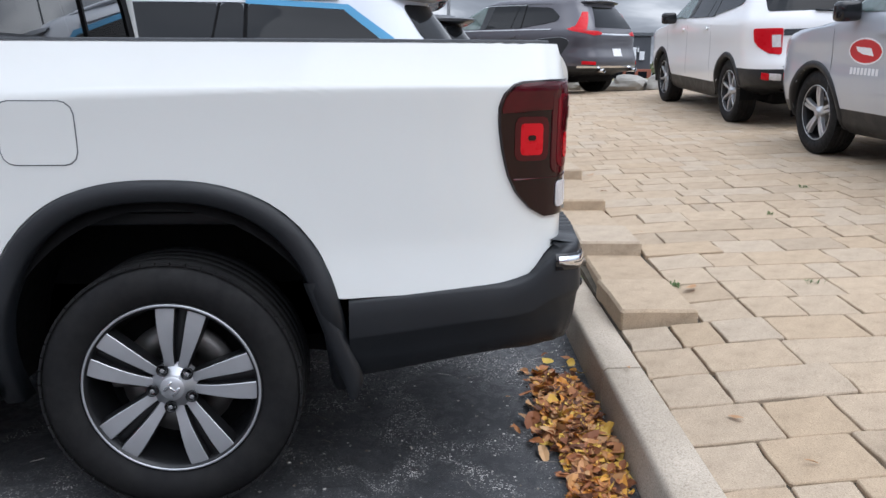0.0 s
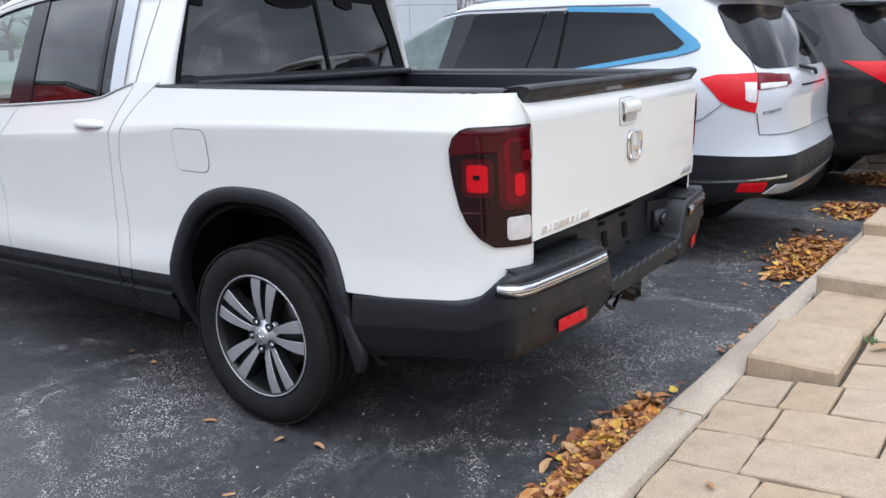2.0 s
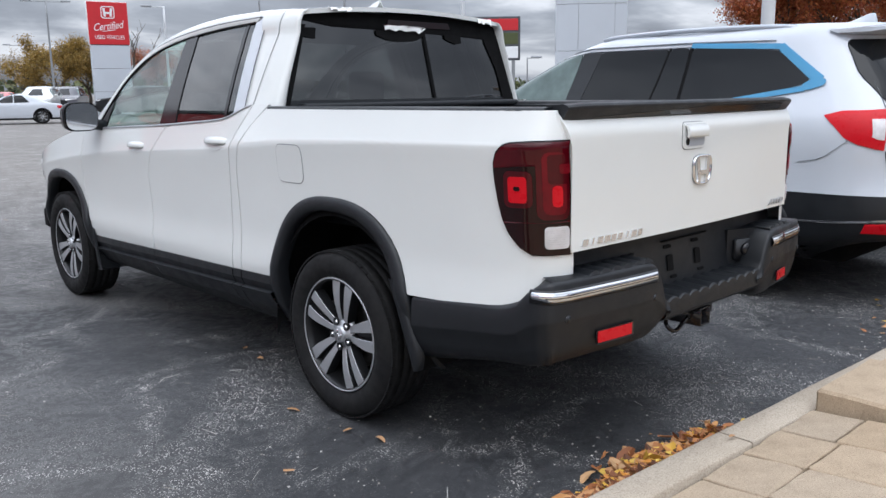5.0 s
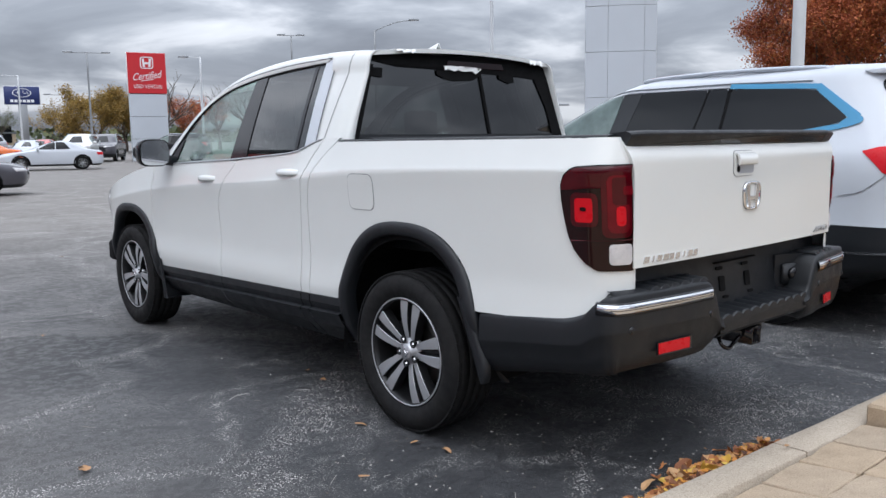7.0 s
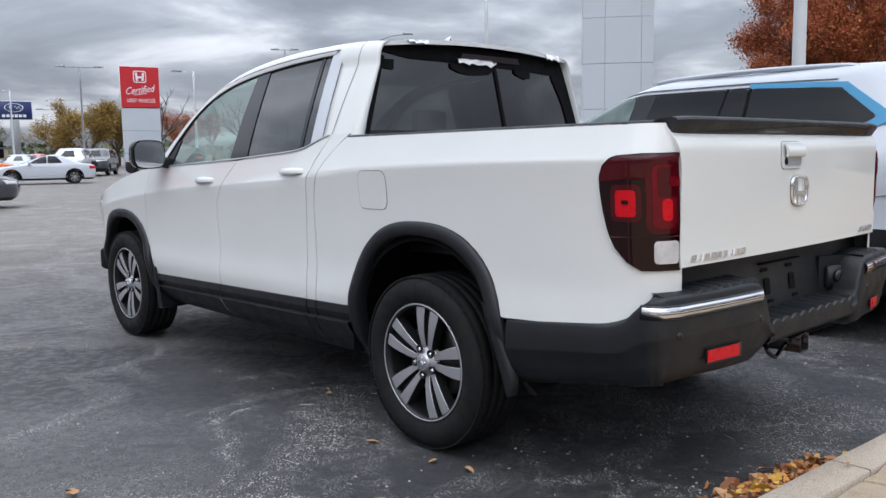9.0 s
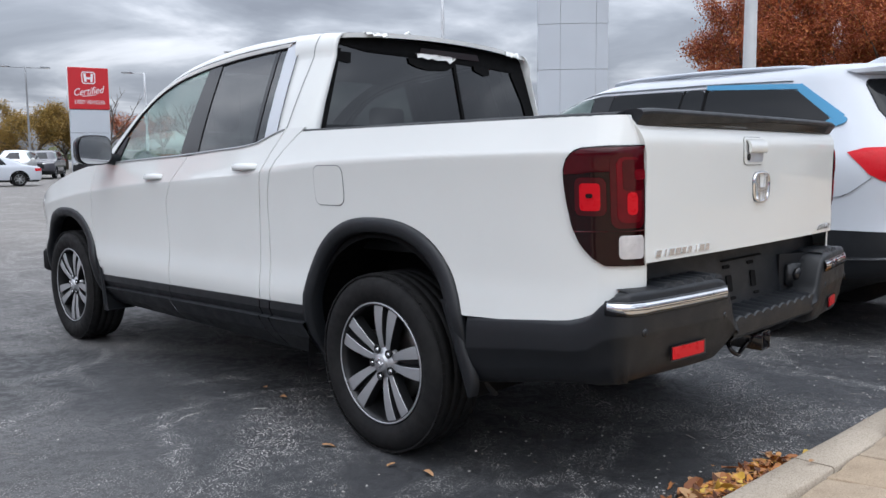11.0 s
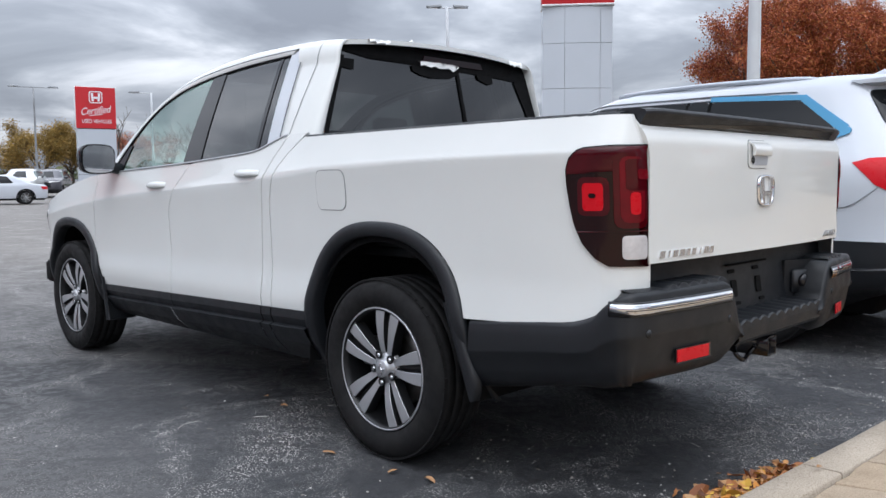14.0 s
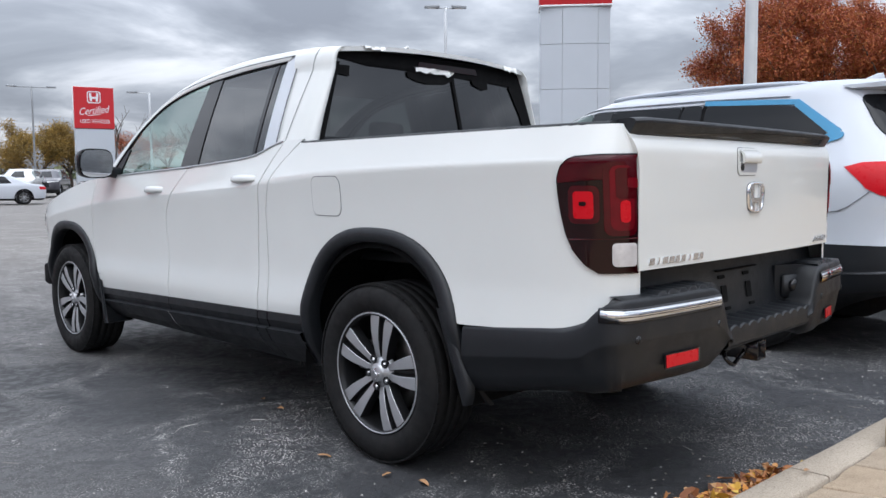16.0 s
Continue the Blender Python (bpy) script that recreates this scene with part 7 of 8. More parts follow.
def certified_sign():
    x, y, _ = bearing(22.1, 58)
    z0 = lot_z(x, y)
    t = thing("pylon_sign", "tall pylon sign with a red certified used vehicles panel", "sign", pose(x, y, z0, 0, 0, -14) @ Matrix.Diagonal((0.88, 1, 1, 1)))
    for k in range(3):
        part("base_panel", box(-1.32, 1.32, -0.30, 0.30, 1.46 * k + 0.01, 1.46 * (k + 1) - 0.01, 0.008, 1), "panel_grey", t, smooth=False)
    part("core", box(-1.28, 1.28, -0.27, 0.27, 0, 7.0), "joint_dark", t)
    red = part("red_panel", box(-1.36, 1.36, -0.33, 0.33, 4.42, 7.04, 0.02, 1), "sign_red", t, "red sign panel with white lettering", smooth=False)
    part("red_panel_rim", box(-1.38, 1.38, -0.20, 0.20, 4.40, 7.06, 0.01, 1), "sign_white", red)
    face = lambda u, v, d: (u, -0.335 - d, v)
    for ring in (0,):
        outer, inner = rounded(-0.46, 0.46, 6.02, 6.78, 0.16), rounded(-0.40, 0.40, 6.08, 6.72, 0.12)
        bm = bmesh.new()
        add_grid(bm, [[face(*outer[i % len(outer)], 0.02) for i in range(len(outer) + 1)], [face(*inner[i % len(inner)], 0.02) for i in range(len(inner) + 1)]])
        part("badge_ring", hem(bm, 0.02, (0, 1, 0)), "sign_white", red)
    for poly in ([(-0.27, 6.14), (-0.12, 6.14), (-0.17, 6.66), (-0.33, 6.66)], [(0.12, 6.14), (0.27, 6.14), (0.33, 6.66), (0.17, 6.66)], [(-0.13, 6.30), (0.13, 6.30), (0.14, 6.43), (-0.14, 6.43)]):
        part("badge_bar", prism(poly, face, 0.02), "sign_white", red, smooth=False)
    w = written("script_word", "Certified", 0.66, "sign_white", red, pose(0, -0.345, 5.55, 90, 0, 0), 0.86)
    for v in w.data.vertices:
        v.co.x, v.co.y = v.co.x + 0.28 * v.co.y, v.co.y + 0.10 * v.co.x
    written("words", "USED VEHICLES", 0.34, "sign_white", red, pose(0.02, -0.345, 4.86, 90, 0, 0), 0.86)
    part("underline", prism([(-0.45, 5.20), (0.45, 5.32), (0.45, 5.36), (-0.45, 5.24)], face, 0.015), "sign_white", red, smooth=False)


def blue_sign():
    x, y, _ = bearing(14.75, 95)
    z0 = lot_z(x, y)
    t = thing("pole_sign", "blue brand sign on a thick grey post", "sign", pose(x, y, z0, 0, 0, -14) @ Matrix.Translation((0, 0, 1.0)) @ Matrix.Diagonal((0.76, 0.76, 0.80, 1)))
    part("post", box(-0.55, 0.55, -0.35, 0.35, -1.3, 4.7, 0.05, 1), "pole_grey", t)
    p = part("sign_panel", box(-2.15, 2.15, -0.35, 0.35, 4.7, 6.95, 0.04, 1), "sign_blue", t)
    face = lambda u, v, d: (u, -0.36 - d, v)
    part("sign_rim", box(-2.20, 2.20, -0.25, 0.25, 4.65, 7.0, 0.02, 1), "sign_white", p)
    ring = [[face(r * 1.15 * math.cos(a), 6.15 + r * 0.55 * math.sin(a), 0.02) for r in (1.0, 0.90)] for a in np.linspace(0, 2 * math.pi, 33)]
    part("oval_ring", hem(sheet(ring), 0.02, (0, 1, 0)), "sign_white", p)
    for cx, cz, r in ((-0.45, 6.2, 0.22), (0.15, 6.28, 0.12), (0.35, 6.08, 0.12), (0.62, 6.26, 0.12), (0.70, 6.05, 0.10)):
        star = [(cx + (r if k % 2 == 0 else r * 0.3) * 1.5 * math.cos(k * math.pi / 4), cz + (r if k % 2 == 0 else r * 0.3) * math.sin(k * math.pi / 4)) for k in range(8)]
        part("star", prism(star, face, 0.02), "sign_white", p, smooth=False)
    for k in range(6):
        part("name_bar", prism([(-1.45 + 0.50 * k, 4.95), (-1.07 + 0.50 * k, 4.95), (-1.07 + 0.50 * k, 5.30), (-1.45 + 0.50 * k, 5.30)], face, 0.02), "sign_white", p, smooth=False)


def tall_pylon():
    x, y, _ = bearing(53.85, 27)
    t = thing("dealer_pylon", "tall pylon clad in pale grey metal panels, red at the top", "pylon", pose(x, y, lot_z(x, y), 0, 0, -50))
    part("core", box(-1.02, 1.02, -0.33, 0.42, 0, 10.2), "pole_grey", t)
    z = -0.19
    while z < 6.3:
        h = 1.40
        top = min(z + h, 6.55)
        for x0, x1 in ((-1.08, -0.409), (-0.40, 0.70), (0.709, 1.08)):
            rows = [[(x, -0.47 + 0.10 * (x / 1.08) ** 2, zz) for zz in (z + 0.006, top - 0.006)] for x in np.linspace(x0, x1, 6)]
            part("cladding_panel", sheet(rows, 0.04, (0, 1, 0)), "panel_grey", t)
        for s in (-1, 1):
            part("side_panel", box(min(s * 1.05, s * 1.085), max(s * 1.05, s * 1.085), -0.36, 0.45, z + 0.012, top - 0.012, 0.004, 1), "panel_grey", t)
        z += h
    part("red_panel", box(-1.12, 1.12, -0.50, 0.50, 6.60, 10.3, 0.03), "sign_red", t, "red panel")
    part("red_band_edge", box(-1.13, 1.13, -0.51, 0.51, 6.555, 6.61, 0.01), "sign_white", t)


def lamp_post(az, d, h, heads, material, label, width=0.09, arm=1.0, droop=0.0, yaw=0.0, lot=True):
    x, y, _ = bearing(az, d)
    t = thing("lamp_post", label, "lamp post", pose(x, y, lot_z(x, y), 0, 0, yaw))
    part("pole", tube([(0, 0, h * k / 6) for k in range(7)], width * 1.15, 10, taper=width * 0.75), material, t)
    part("pole_base", lathe([(width * 2.6, 0), (width * 2.6, 0.35), (width * 2.2, 0.5), (0, 0.5)], "Z", 14), "concrete", t)
    for s in heads:
        part("arm", tube([(s * arm * k / 6, 0, h - 0.05 + droop * math.sin(k / 6 * math.pi / 2)) for k in range(7)], 0.035, 6), material, t)
        hd = part("lamp_head", sheet([[(s * (arm - 0.05 + 0.75 * u), 0.17 * v * (0.5 + math.sin(math.pi * min(1, u + 0.25)) * 0.5), h + droop + 0.03 + 0.09 * (1 - v * v) * (1 - 0.5 * u)) for v in np.linspace(-1, 1, 7)] for u in np.linspace(0, 1, 7)], 0.09, (0, 0, -1)), "pole_grey", t, "flat lamp head")
        part("lens", box(min(s * (arm + 0.12), s * (arm + 0.55)), max(s * (arm + 0.12), s * (arm + 0.55)), -0.10, 0.10, h + droop - 0.075, h + droop - 0.06, 0.005, 1), "lens_clear", hd)


certified_sign()
blue_sign()
tall_pylon()
lamp_post(45.2, 42, 9.8, (-1, 1), "pole_white", "pale twin-head car park lamp", 0.10, 0.35, yaw=-40)
lamp_post(37.15, 62, 9.3, (1,), "pole_grey", "street lamp with a rising arm", 0.10, 2.6, 0.75, yaw=-38)
lamp_post(25.5, 66, 7.6, (-1,), "pole_white", "pale lamp behind the red sign", 0.10, 0.9, yaw=-25)
lamp_post(31.5, 80, 11.0, (1, -1), "pole_grey", "far twin-head lamp across the lot", 0.10, 0.6, yaw=-30)
lamp_post(18.6, 78, 8.8, (-1, 1), "pole_grey", "far grey car park lamp", 0.09, 1.2, yaw=-20)
lamp_post(14.6, 90, 7.4, (-1,), "pole_white", "slim lamp near the blue sign", 0.09, 2.0, yaw=-15)
lamp_post(17.2, 105, 6.2, (-1,), "pole_grey", "low grey far street lamp", 0.09, 1.6, yaw=-15)
lamp_post(49.5, 58, 3.6, (1,), "pole_grey", "small lamp beyond the parked row", 0.06, 0.3, yaw=-50)
lamp_post(64.93, 19, 11.5, (1,), "pole_white", "stout white lamp column", 0.135, 1.2, yaw=-65)
lamp_post(91.0, 46, 9.0, (1,), "pole_grey", "lamp post beyond the paving", 0.10, 0.8, yaw=-90)
lamp_post(107.0, 40, 9.0, (1,), "pole_grey", "lamp post beyond the paving", 0.10, 0.8, yaw=-90)


def tree(x, y, z0, height, radius, leaves, material, seed, label, bare=False, low=0.28, leaf=(0.05, 0.11), up_least=0.5, up_most=1.6, boughs=8, spread=0.085, dome=None):
    rng = random.Random(seed)
    t = thing("tree", label, "tree", pose(x, y, z0))
    bm = bmesh.new()
    trunk_h = height * low
    tube([(0.05 * math.sin(k), 0.05 * math.cos(k * 1.3), trunk_h * k / 5) for k in range(6)], height * 0.024, 9, bm, height * 0.017)
    tips = []

    def within(p):
        if dome is None:
            return True
        wide, mid, tall = dome
        return (p.x * p.x + p.y * p.y) / wide ** 2 + ((p.z - mid) / tall) ** 2 < 1 + 0.35 * noise.noise(p * 0.9)

    def limb(p, d, length, r, depth):
        pts = [p]
        for k in range(4):
            d = (d + Vector((rng.uniform(-1, 1), rng.uniform(-1, 1), rng.uniform(-0.4, 0.7))) * 0.22).normalized()
            pts.append(pts[-1] + d * length / 4)
        if depth < 2 and not within(pts[-1]):
            return
        tube(pts, r, 5 if depth else 4, bm, r * 0.45)
        if depth:
            for k in range(4 if depth > 1 else 3):
                q = pts[rng.choice((2, 3, 4))]
                s = (d + Vector((rng.uniform(-1, 1), rng.uniform(-1, 1), rng.uniform(-0.3, 0.8))) * 0.9).normalized()
                limb(q, s, length * 0.62, r * 0.5, depth - 1)
        tips.extend(pts[2:])

    for k in range(boughs):
        a = 2 * math.pi * k / boughs + rng.uniform(-0.3, 0.3)
        up = rng.uniform(up_least, up_most)
        limb(Vector((0, 0, trunk_h * rng.uniform(0.8, 1.0))), Vector((math.cos(a), math.sin(a), up)).normalized(), radius * rng.uniform(0.75, 1.0), height * 0.010, 2)
    part("trunk", bm, "bark", t)
    tips[:] = [p for p in tips if within(p)]
    if bare:
        return t
    verts, faces = [], []
    for k in range(leaves):
        c = Vector(rng.choice(tips)) + Vector((rng.gauss(0, 1), rng.gauss(0, 1), rng.gauss(0, 0.8))) * radius * spread
        s = rng.uniform(*leaf) * (radius / 4.0) ** 0.4
        n = Vector((rng.gauss(0, 1), rng.gauss(0, 1), rng.gauss(0.4, 1))).normalized()
        a = n.orthogonal().normalized()
        b = n.cross(a)
        i = len(verts)
        verts += [c - a * s, c + b * s * 0.6 + n * s * 0.15, c + a * s, c - b * s * 0.6 + n * s * 0.15]
        faces.append((i, i + 1, i + 2, i + 3))
    me = bpy.data.meshes.new("crown")
    me.from_pydata([tuple(v) for v in verts], [], faces)
    me.materials.append(M[material])
    crown = new("crown", me)
    crown.parent = t
    tagged(crown, kind="stuff")
    return t


x, y, _ = bearing(70.7, 30)
tree(x, y, 0.0, 7.5, 4.2, 330000, "leaf_orange", 3, "broad tree in rust-orange autumn leaf", low=0.27, leaf=(0.020, 0.046), up_least=0.15, up_most=1.5, boughs=18, spread=0.05, dome=(4.9, 4.9, 2.75))
for k, (az, d, h, r, n, mt) in enumerate(((18.9, 84, 7.4, 3.2, 26000, "leaf_yellow"), (20.6, 88, 7.8, 3.0, 24000, "leaf_yellow"), (24.6, 82, 7.6, 2.6, 7000, "leaf_orange"), (16.8, 120, 6.0, 3.0, 3000, "leaf_yellow"), (13.2, 130, 5.5, 3.0, 3000, "leaf_green"), (11.0, 125, 5.5, 3.2, 3000, "leaf_yellow"))):
    x, y, _ = bearing(az, d)
    tree(x, y, lot_z(x, y), h, r, n, mt, 20 + k, "yellow-brown autumn tree across the lot" if mt == "leaf_yellow" else "small tree across the lot", low=0.2)
for k, (az, d, h, r) in enumerate(((23.2, 80, 9.0, 3.0), (28.5, 85, 9.5, 3.2), (30.2, 90, 9.0, 3.0), (57.5, 70, 7.5, 3.0), (26.5, 95, 8.5, 3.0))):
    x, y, _ = bearing(az, d)
    tree(x, y, lot_z(x, y), h, r, 0, "bark", 60 + k, "bare leafless tree on the skyline", bare=True, low=0.3)


# hedge of far woods along the horizon
def far_woods():
    rng = random.Random(5)
    verts, faces = [], []
    for az in np.arange(-40, 140, 0.11):
        d = rng.uniform(230, 290)
        x, y, _ = bearing(az, d)
        base = lot_z(x, y) if y > 0 else 0.0
        h = 3.6 + 2.4 * noise.noise((az * 0.35, 0, 2)) + 1.2 * noise.noise((az * 2.0, 0, 7))
        for k in range(5):
            c = Vector((x + rng.uniform(-2, 2), y + rng.uniform(-2, 2), base + h * rng.random() ** 0.7))
            s = rng.uniform(0.5, 1.3)
            n = Vector((rng.gauss(0, 1), rng.gauss(0, 1), rng.gauss(0, 1))).normalized()
            a = n.orthogonal().normalized()
            b = n.cross(a)
            i = len(verts)
            verts += [tuple(c - a * s), tuple(c + b * s), tuple(c + a * s), tuple(c - b * s)]
            faces.append((i, i + 1, i + 2, i + 3))
    me = bpy.data.meshes.new("far_woods")
    me.from_pydata(verts, [], faces)
    me.materials.append(M["leaf_green"])
    tagged(new("far_woods", me), "low line of far trees on the skyline", "trees", kind="stuff")


far_woods()


def building(name, label, x0, x1, y0, y1, z0, h, wall, face_y=None, face_x=None, band=None, windows=0):
    t = thing(name, label, "building")
    part("wall", box(x0, x1, y0, y1, z0 - 1.0, z0 + h, 0.05, 1), wall, t, smooth=False)
    part("roof_edge", box(x0 - 0.1, x1 + 0.1, y0 - 0.1, y1 + 0.1, z0 + h, z0 + h + 0.25, 0.03, 1), "joint_dark", t, smooth=False)
    if face_x is not None:
        for k in range(windows):
            a = y0 + (y1 - y0) * (k + 0.2) / windows
            w = part("window", box(face_x - 0.06, face_x + 0.06, a, a + (y1 - y0) / windows * 0.6, z0 + 0.6, z0 + 2.6, 0.02, 1), "privacy", t, smooth=False)
    if face_y is not None:
        for k in range(windows):
            a = x0 + (x1 - x0) * (k + 0.2) / windows
            part("window", box(a, a + (x1 - x0) / windows * 0.6, face_y - 0.06, face_y + 0.06, z0 + 0.6, z0 + 3.0, 0.02, 1), "privacy", t, smooth=False)
    if band:
        part("fascia", box(x0 - 0.15, x1 + 0.15, y0 - 0.15, y1 + 0.15, z0 + band[0], z0 + band[1], 0.05, 1), band[2], t, "coloured fascia band", smooth=False)
    return t


# store beyond the paving
store = building("store", "dark grey store with a white name on its front", 52, 66, -17.8, -12.6, 0.25, 3.25, "building_dark", face_x=52, windows=0)
part("store_emblem", box(51.86, 52.0, -15.05, -14.55, 1.9, 2.95, 0.02, 1), "orange_paint", store, smooth=False)
for k, (w, h) in enumerate(((0.46, 0.80), (0.34, 0.56), (0.26, 0.56), (0.36, 0.82), (0.10, 0.30), (0.32, 0.56))):
    y = -15.15 - (0.0, 0.54, 0.94, 1.26, 1.70, 1.86)[k]
    part("name_bar", box(51.86, 52.0, y - w, y, 1.95 + (0.5 if k == 4 else 0.0), 1.95 + h + (0.5 if k == 4 else 0.0), 0.02, 1), "sign_white", store, smooth=False)
part("brick_base", box(51.7, 52.0, -17.8, -12.6, -0.5, 1.35, 0.02, 1), "building_brick", store, smooth=False)
for k in range(6):
    part("shop_window", box(51.66, 51.72, -17.5 + 0.82 * k, -16.9 + 0.82 * k, 0.5, 1.2, 0.01, 1), "privacy", store, smooth=False)
building("store", "tan rendered store building", 62, 90, -58, -34, 0.6, 2.2, "building_tan", face_x=62, windows=6)
building("store", "tan low building behind the raised paving", 55, 75, -7, 26, 0.8, 2.4, "building_tan", face_x=55, windows=6)
building("shop", "low brown shop building far across the lot", 14, 30, 128, 140, 1.4, 1.9, "building_tan", face_y=128, windows=6)
board = thing("roadside_sign", "roadside board of shop names", "sign", pose(*bearing(47.3, 75, 0.6), 0, 0, -45))
part("board", box(-2.2, 2.2, -0.2, 0.2, 3.6, 7.4, 0.05, 1), "building_dark", board, smooth=False)
for k, mt in enumerate(("sign_white", "leaf_green", "sign_red")):
    part("name_strip", box(-2.0, 2.0, -0.24, -0.2, 3.8 + 1.2 * k, 4.8 + 1.2 * k, 0.02, 1), mt, board, smooth=False)
for s in (-1.6, 1.6):
    part("board_post", box(s - 0.15, s + 0.15, -0.15, 0.15, -1, 3.6, 0.02, 1), "pole_grey", board, smooth=False)
# dealership on the lot's near side, which the truck's glass mirrors
dealer = building("dealership", "pale dealership building with a red fascia", -46, -9.6, 18.5, 44, 0.2, 7.0, "panel_grey", face_y=18.5, windows=9, band=(4.6, 6.9, "sign_red"))
building("dealership_wing", "pale dealership wing with a red fascia and windows", -44, -26, -50, 14, 0.0, 5.0, "panel_grey", face_x=-26, windows=9, band=(3.6, 5.2, "sign_red"))

# limestone boulders and dry grass along the edge of the raised paving
random.seed(31)
edge_at = lambda t, off: Vector((13.45 + 0.7071 * (t + off), -5.15 + 0.7071 * (t - off), 0))
rows = []
for off in np.linspace(0.1, 12.0, 14):
    row = [edge_at(t, off) for t in np.linspace(-18, 16, 40)]
    for p in row:
        p.z = pave_z(p.x, p.y) + 0.04 + 0.10 * noise.noise((p.x * 0.4, p.y * 0.4, 0)) + 0.02 * min(off, 3.0)
    rows.append(row)
tagged(part("verge", hem(sheet(rows), 0.3, (0, 0, -1)), "grass", None), "dry grass verge beyond the paving", "verge", kind="structure")
for k in range(30):
    spot = edge_at(-11.5 + 0.80 * k + random.uniform(-0.12, 0.12), 0.1 * math.sin(k * 1.7))
    x, y = spot.x, spot.y
    bm = bmesh.new()
    bmesh.ops.create_icosphere(bm, subdivisions=3, radius=1)
    sx, sy, sz = random.uniform(0.25, 0.36), random.uniform(0.36, 0.52), random.uniform(0.15, 0.24)
    for v in bm.verts:
        n = 1 + 0.28 * noise.noise(v.co * 1.4 + Vector((k * 3.1, 0, 0))) + 0.1 * noise.noise(v.co * 4 + Vector((0, k, 0)))
        v.co = Vector((v.co.x * sx * n, v.co.y * sy * n, v.co.z * sz * n))
    ob = part("boulder", bm, "stone", None, smooth=False)
    ob.matrix_basis = pose(x, y, pave_z(x, y) + sz * 0.45, 0, 0, -45 + random.uniform(-16, 16))
    tagged(ob, "pale limestone edging boulder", "boulder", "edging boulders")


# ---- fallen leaves, weeds ----
def leaf_shape(rng, size):
    """A small dry leaf: pointed oval with ragged edges, folded along its rib and curled."""
    n = 10
    wide, curl, fold = rng.uniform(0.32, 0.62), rng.uniform(-0.5, 0.8), rng.uniform(0.0, 0.6)
    pts = [(0, 0, 0)]
    for k in range(n):
        a = 2 * math.pi * k / n
        r = size * rng.uniform(0.78, 1.08) * (1.18 if k == 0 else 1.0)
        x, y = r * math.cos(a), r * wide * math.sin(a)
        pts.append((x, y, fold * abs(y) + curl * x * x / size * 0.6 + rng.uniform(-0.06, 0.06) * size))
    return pts, [(0, 1 + k, 1 + (k + 1) % n) for k in range(n)]


def leaf_pile(label, centre, count, spread, height, seed, along_kerb=True):
    rng = random.Random(seed)
    verts, faces = [], []
    for k in range(count):
        a, r = rng.uniform(0, 2 * math.pi), rng.random() ** 0.7
        edge = 0.8 + 0.45 * noise.noise((math.cos(a) * 1.6, math.sin(a) * 1.6, seed * 3.3)) + (rng.uniform(0, 0.6) if k % 11 == 0 else 0.0)
        u, v = spread[0] * r * edge * math.cos(a), spread[1] * r * edge * math.sin(a)
        hill = height * max(0.0, 1 - r) ** 0.8
        p = kp(centre[0] + u, max(-9, centre[1] + v), 0)
        if centre[1] + v < KERB_W + 0.03:
            continue
        p.z = 0.008 + hill * rng.random() ** 0.5
        pts, fs = leaf_shape(rng, rng.choice((0.010, 0.014, 0.019, 0.024, 0.029, 0.034, 0.040)) * rng.uniform(0.8, 1.2))
        m = Euler((rng.gauss(0, 0.28), rng.gauss(0, 0.28), rng.uniform(0, 6.3))).to_matrix()
        i = len(verts)
        verts += [tuple(p + m @ Vector(q)) for q in pts]
        faces += [tuple(i + j for j in f) for f in fs]
    me = bpy.data.meshes.new("leaf_pile")
    me.from_pydata(verts, [], faces)
    me.materials.append(M["leaf_fallen"])
    tagged(new("leaf_pile", me), label, "leaves", "leaf piles", "stuff")


leaf_pile("heap of dry brown and orange leaves in the gutter", (-0.52, 0.26), 2400, (0.72, 0.17), 0.040, 1)
leaf_pile("heap of dry orange leaves against the kerb", (2.75, 0.36), 3400, (0.75, 0.34), 0.07, 2)
leaf_pile("heap of yellowed leaves against the kerb", (4.55, 0.40), 1000, (0.45, 0.40), 0.07, 3)
leaf_pile("heap of yellowed leaves under the black car", (6.3, 0.55), 1000, (0.6, 0.5), 0.08, 4)
leaf_pile("thin scatter of dry leaves along the gutter", (1.2, 0.22), 45, (0.9, 0.10), 0.006, 5)


def single_leaf(x, y, z, size, seed, tone="leaf_fallen"):
    rng = random.Random(seed)
    pts, fs = leaf_shape(rng, size)
    me = bpy.data.meshes.new("fallen_leaf")
    me.from_pydata(pts, [], fs)
    me.materials.append(M[tone])
    o = new("fallen_leaf", me)
    o.matrix_basis = pose(x, y, z + 0.010, rng.uniform(-12, 12), rng.uniform(-12, 12), rng.uniform(0, 360))
    tagged(o, "single fallen autumn leaf on the ground", "leaf", "scattered leaves")


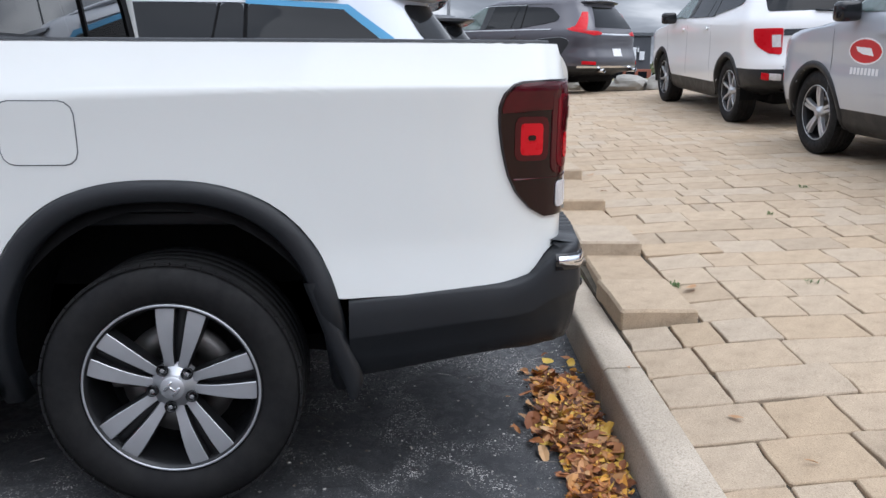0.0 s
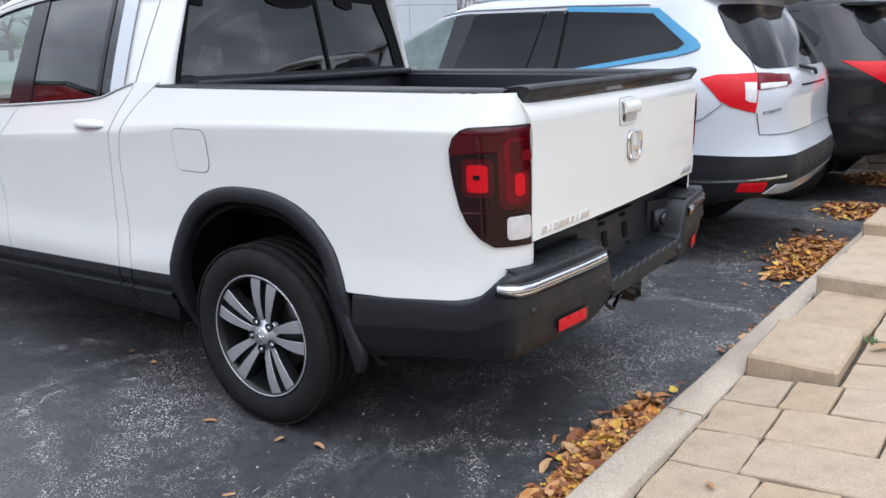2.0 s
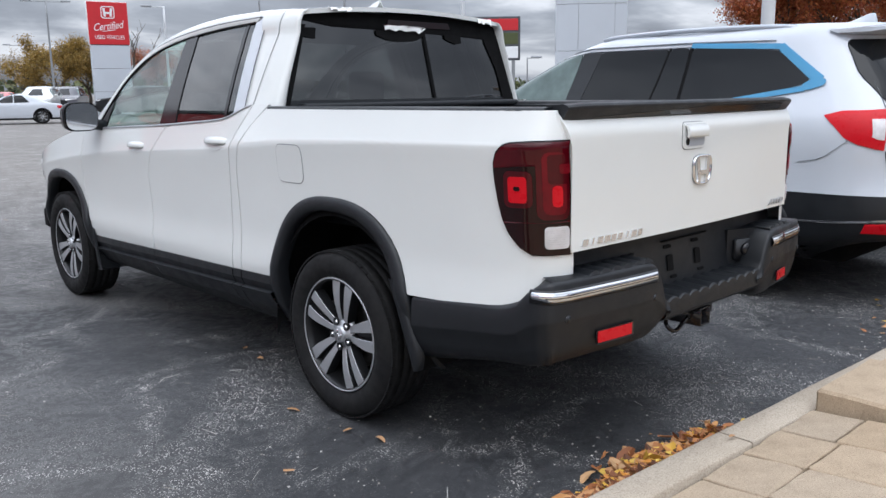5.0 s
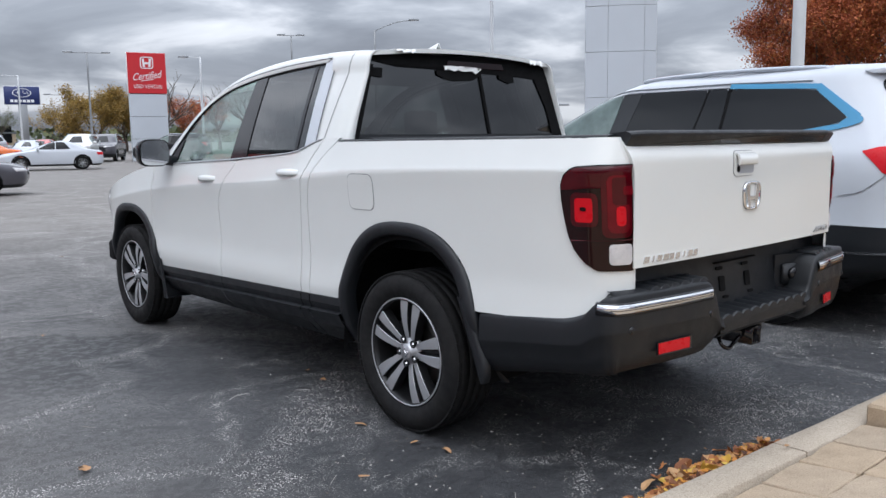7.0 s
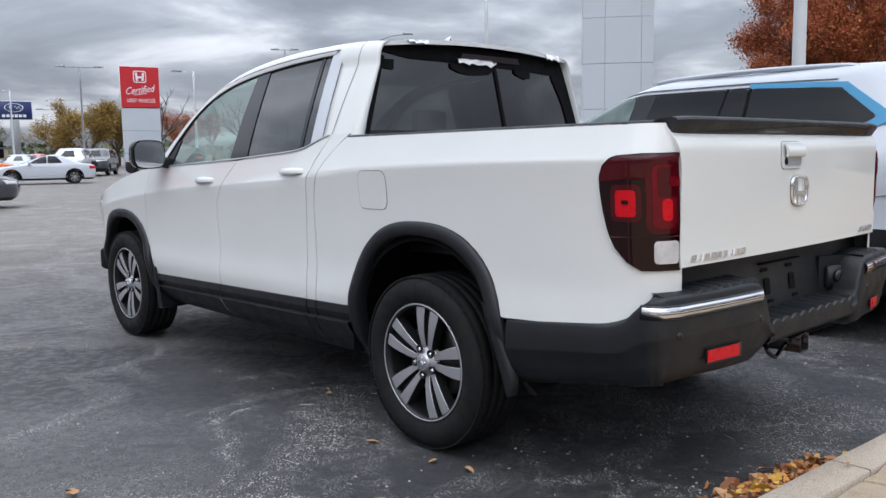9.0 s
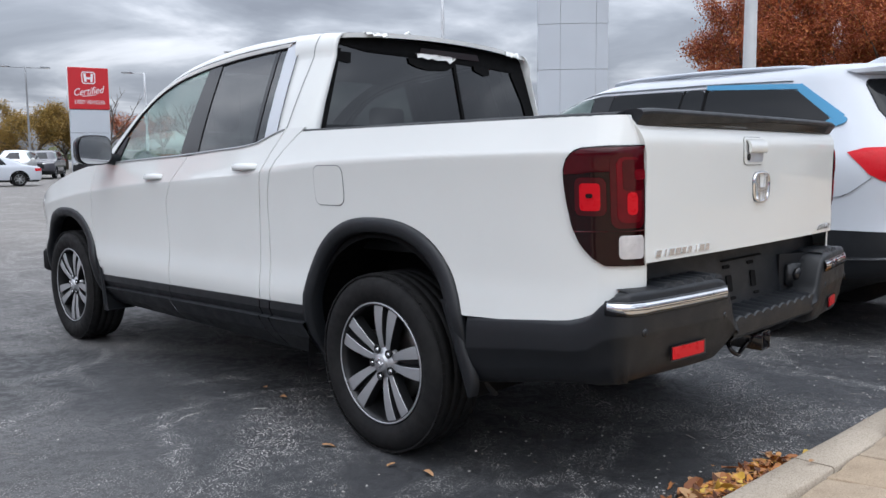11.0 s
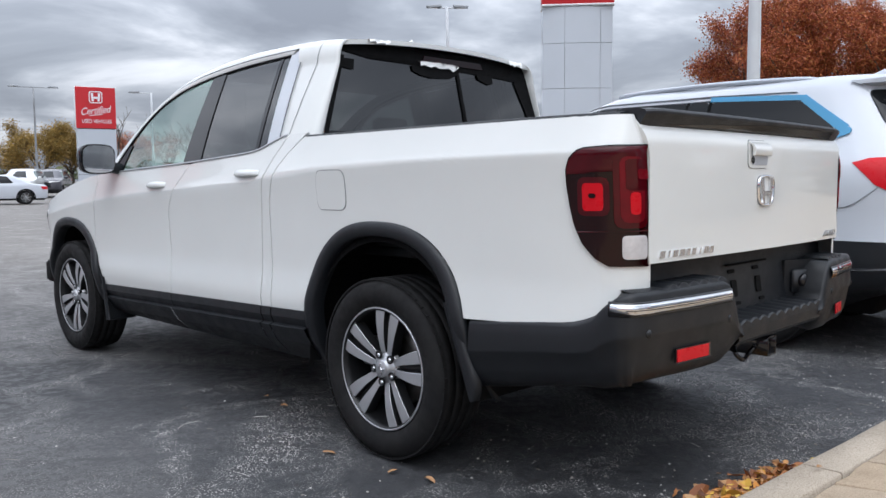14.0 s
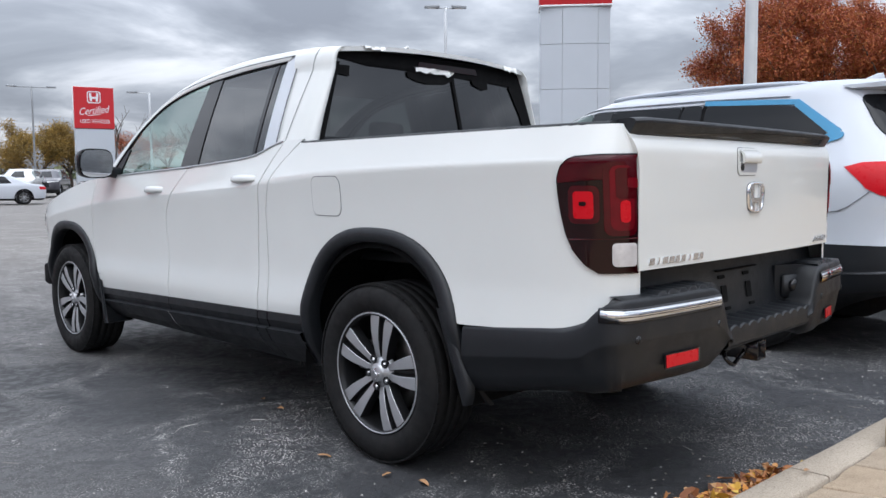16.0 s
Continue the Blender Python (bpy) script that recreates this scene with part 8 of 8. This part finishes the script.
M["grit"] = leaf_mat("loose_grit", [(0.0, (0.10, 0.08, 0.06)), (0.4, (0.25, 0.23, 0.20)), (0.7, (0.45, 0.43, 0.40)), (1.0, (0.60, 0.58, 0.54))])
M["leaf_single"] = leaf_mat("single_orange_leaf", [(0.0, (0.26, 0.13, 0.06)), (0.6, (0.40, 0.22, 0.10)), (1.0, (0.46, 0.32, 0.18))])
spots = [(-1.40, -0.30), (-2.18, 0.57), (-0.743, 1.148), (-0.78, 0.93), (-2.189, 0.527), (-1.60, 3.2), (-1.9, 4.4), (-1.2, 6.2), (-0.2, 7.4), (1.5, 9.0), (-1.02, -0.16), (-0.98, -0.32), (-2.6, 2.0), (-1.75, 5.5), (0.5, 6.0), (2.8, 11.0), (-2.8, 1.4), (-1.05, 0.2)]
for k, (x, y) in enumerate(spots):
    single_leaf(x, y, lot_z(x, y), 0.022 + 0.012 * ((k * 7) % 5) / 5, 100 + k, "leaf_single")
for k, (u, v) in enumerate(((-0.33, 0.06), (-0.75, -0.19), (0.52, -0.42), (1.62, -0.44), (2.9, -0.46), (3.55, -0.47), (-1.05, -0.30), (1.70, 0.08))):
    p = kp(u, v)
    single_leaf(p.x, p.y, KERB_Z + 0.005 if v > 0 else pave_z(p.x, p.y) + 0.004, 0.022 + 0.010 * (k % 3), 200 + k, "leaf_single")

# weeds and moss tufts in the joints beside the kerb
for k, (u, v, n) in enumerate(((1.02, -0.02, 22), (2.25, 0.0, 26), (0.60, -0.37, 16), (3.3, -0.02, 16), (1.95, -1.35, 12), (0.55, -1.0, 10), (2.75, -1.9, 12), (1.1, -1.75, 10))):
    rng = random.Random(300 + k)
    p = kp(u, v)
    z = KERB_Z if v > -0.1 else pave_z(p.x, p.y)
    bm = bmesh.new()
    for b in range(n):
        a, h, l = rng.uniform(0, 6.28), rng.uniform(0.008, 0.03), rng.uniform(0.012, 0.035)
        d, w = Vector((math.cos(a), math.sin(a), 0)), Vector((-math.sin(a), math.cos(a), 0)) * 0.003
        o = Vector((rng.gauss(0, 0.018), rng.gauss(0, 0.018), 0))
        vs = [bm.verts.new(q) for q in (o - w, o + w, o + d * l * 0.5 + w + Vector((0, 0, h)), o + d * l * 0.5 - w + Vector((0, 0, h)), o + d * l + Vector((0, 0, h * 0.8)))]
        bm.faces.new(vs[:4])
        bm.faces.new((vs[3], vs[2], vs[4]))
    ob = part("weed", bm, "weed", None, smooth=False)
    ob.matrix_basis = pose(p.x, p.y, z)
    tagged(ob, "small green weed growing in a joint", "weed", "weeds in the joints", "stuff")

# grit, stone chips and bits of twig strewn over the asphalt, thickest along the kerb
rng = random.Random(71)
verts, faces = [], []
for k in range(1500):
    u = rng.uniform(-2.2, 5.0)
    v = KERB_W + 0.03 + (rng.random() ** 2.2) * (1.3 if k % 3 else 3.2)
    p, a = kp(u, v), rng.uniform(0, 6.283)
    long, wide, high = (rng.uniform(0.015, 0.045), 0.0012, 0.0015) if k % 9 == 0 else (rng.uniform(0.0015, 0.0050),) * 2 + (rng.uniform(0.0010, 0.0035),)
    c, d = Vector((math.cos(a), math.sin(a), 0)) * long, Vector((-math.sin(a), math.cos(a), 0)) * wide
    i, up = len(verts), Vector((0, 0, high))
    verts += [tuple(p + q) for q in (-c - d, c - d, c + d, -c + d, -c * 0.6 - d * 0.5 + up, c * 0.6 - d * 0.5 + up, c * 0.6 + d * 0.5 + up, -c * 0.6 + d * 0.5 + up)]
    faces += [(i + 4, i + 5, i + 6, i + 7)] + [(i + n, i + (n + 1) % 4, i + 4 + (n + 1) % 4, i + 4 + n) for n in range(4)]
me = bpy.data.meshes.new("loose_grit")
me.from_pydata(verts, [], faces)
me.materials.append(M["grit"])
tagged(new("loose_grit", me), "loose stone chips and bits of twig on the asphalt", "grit", kind="stuff")
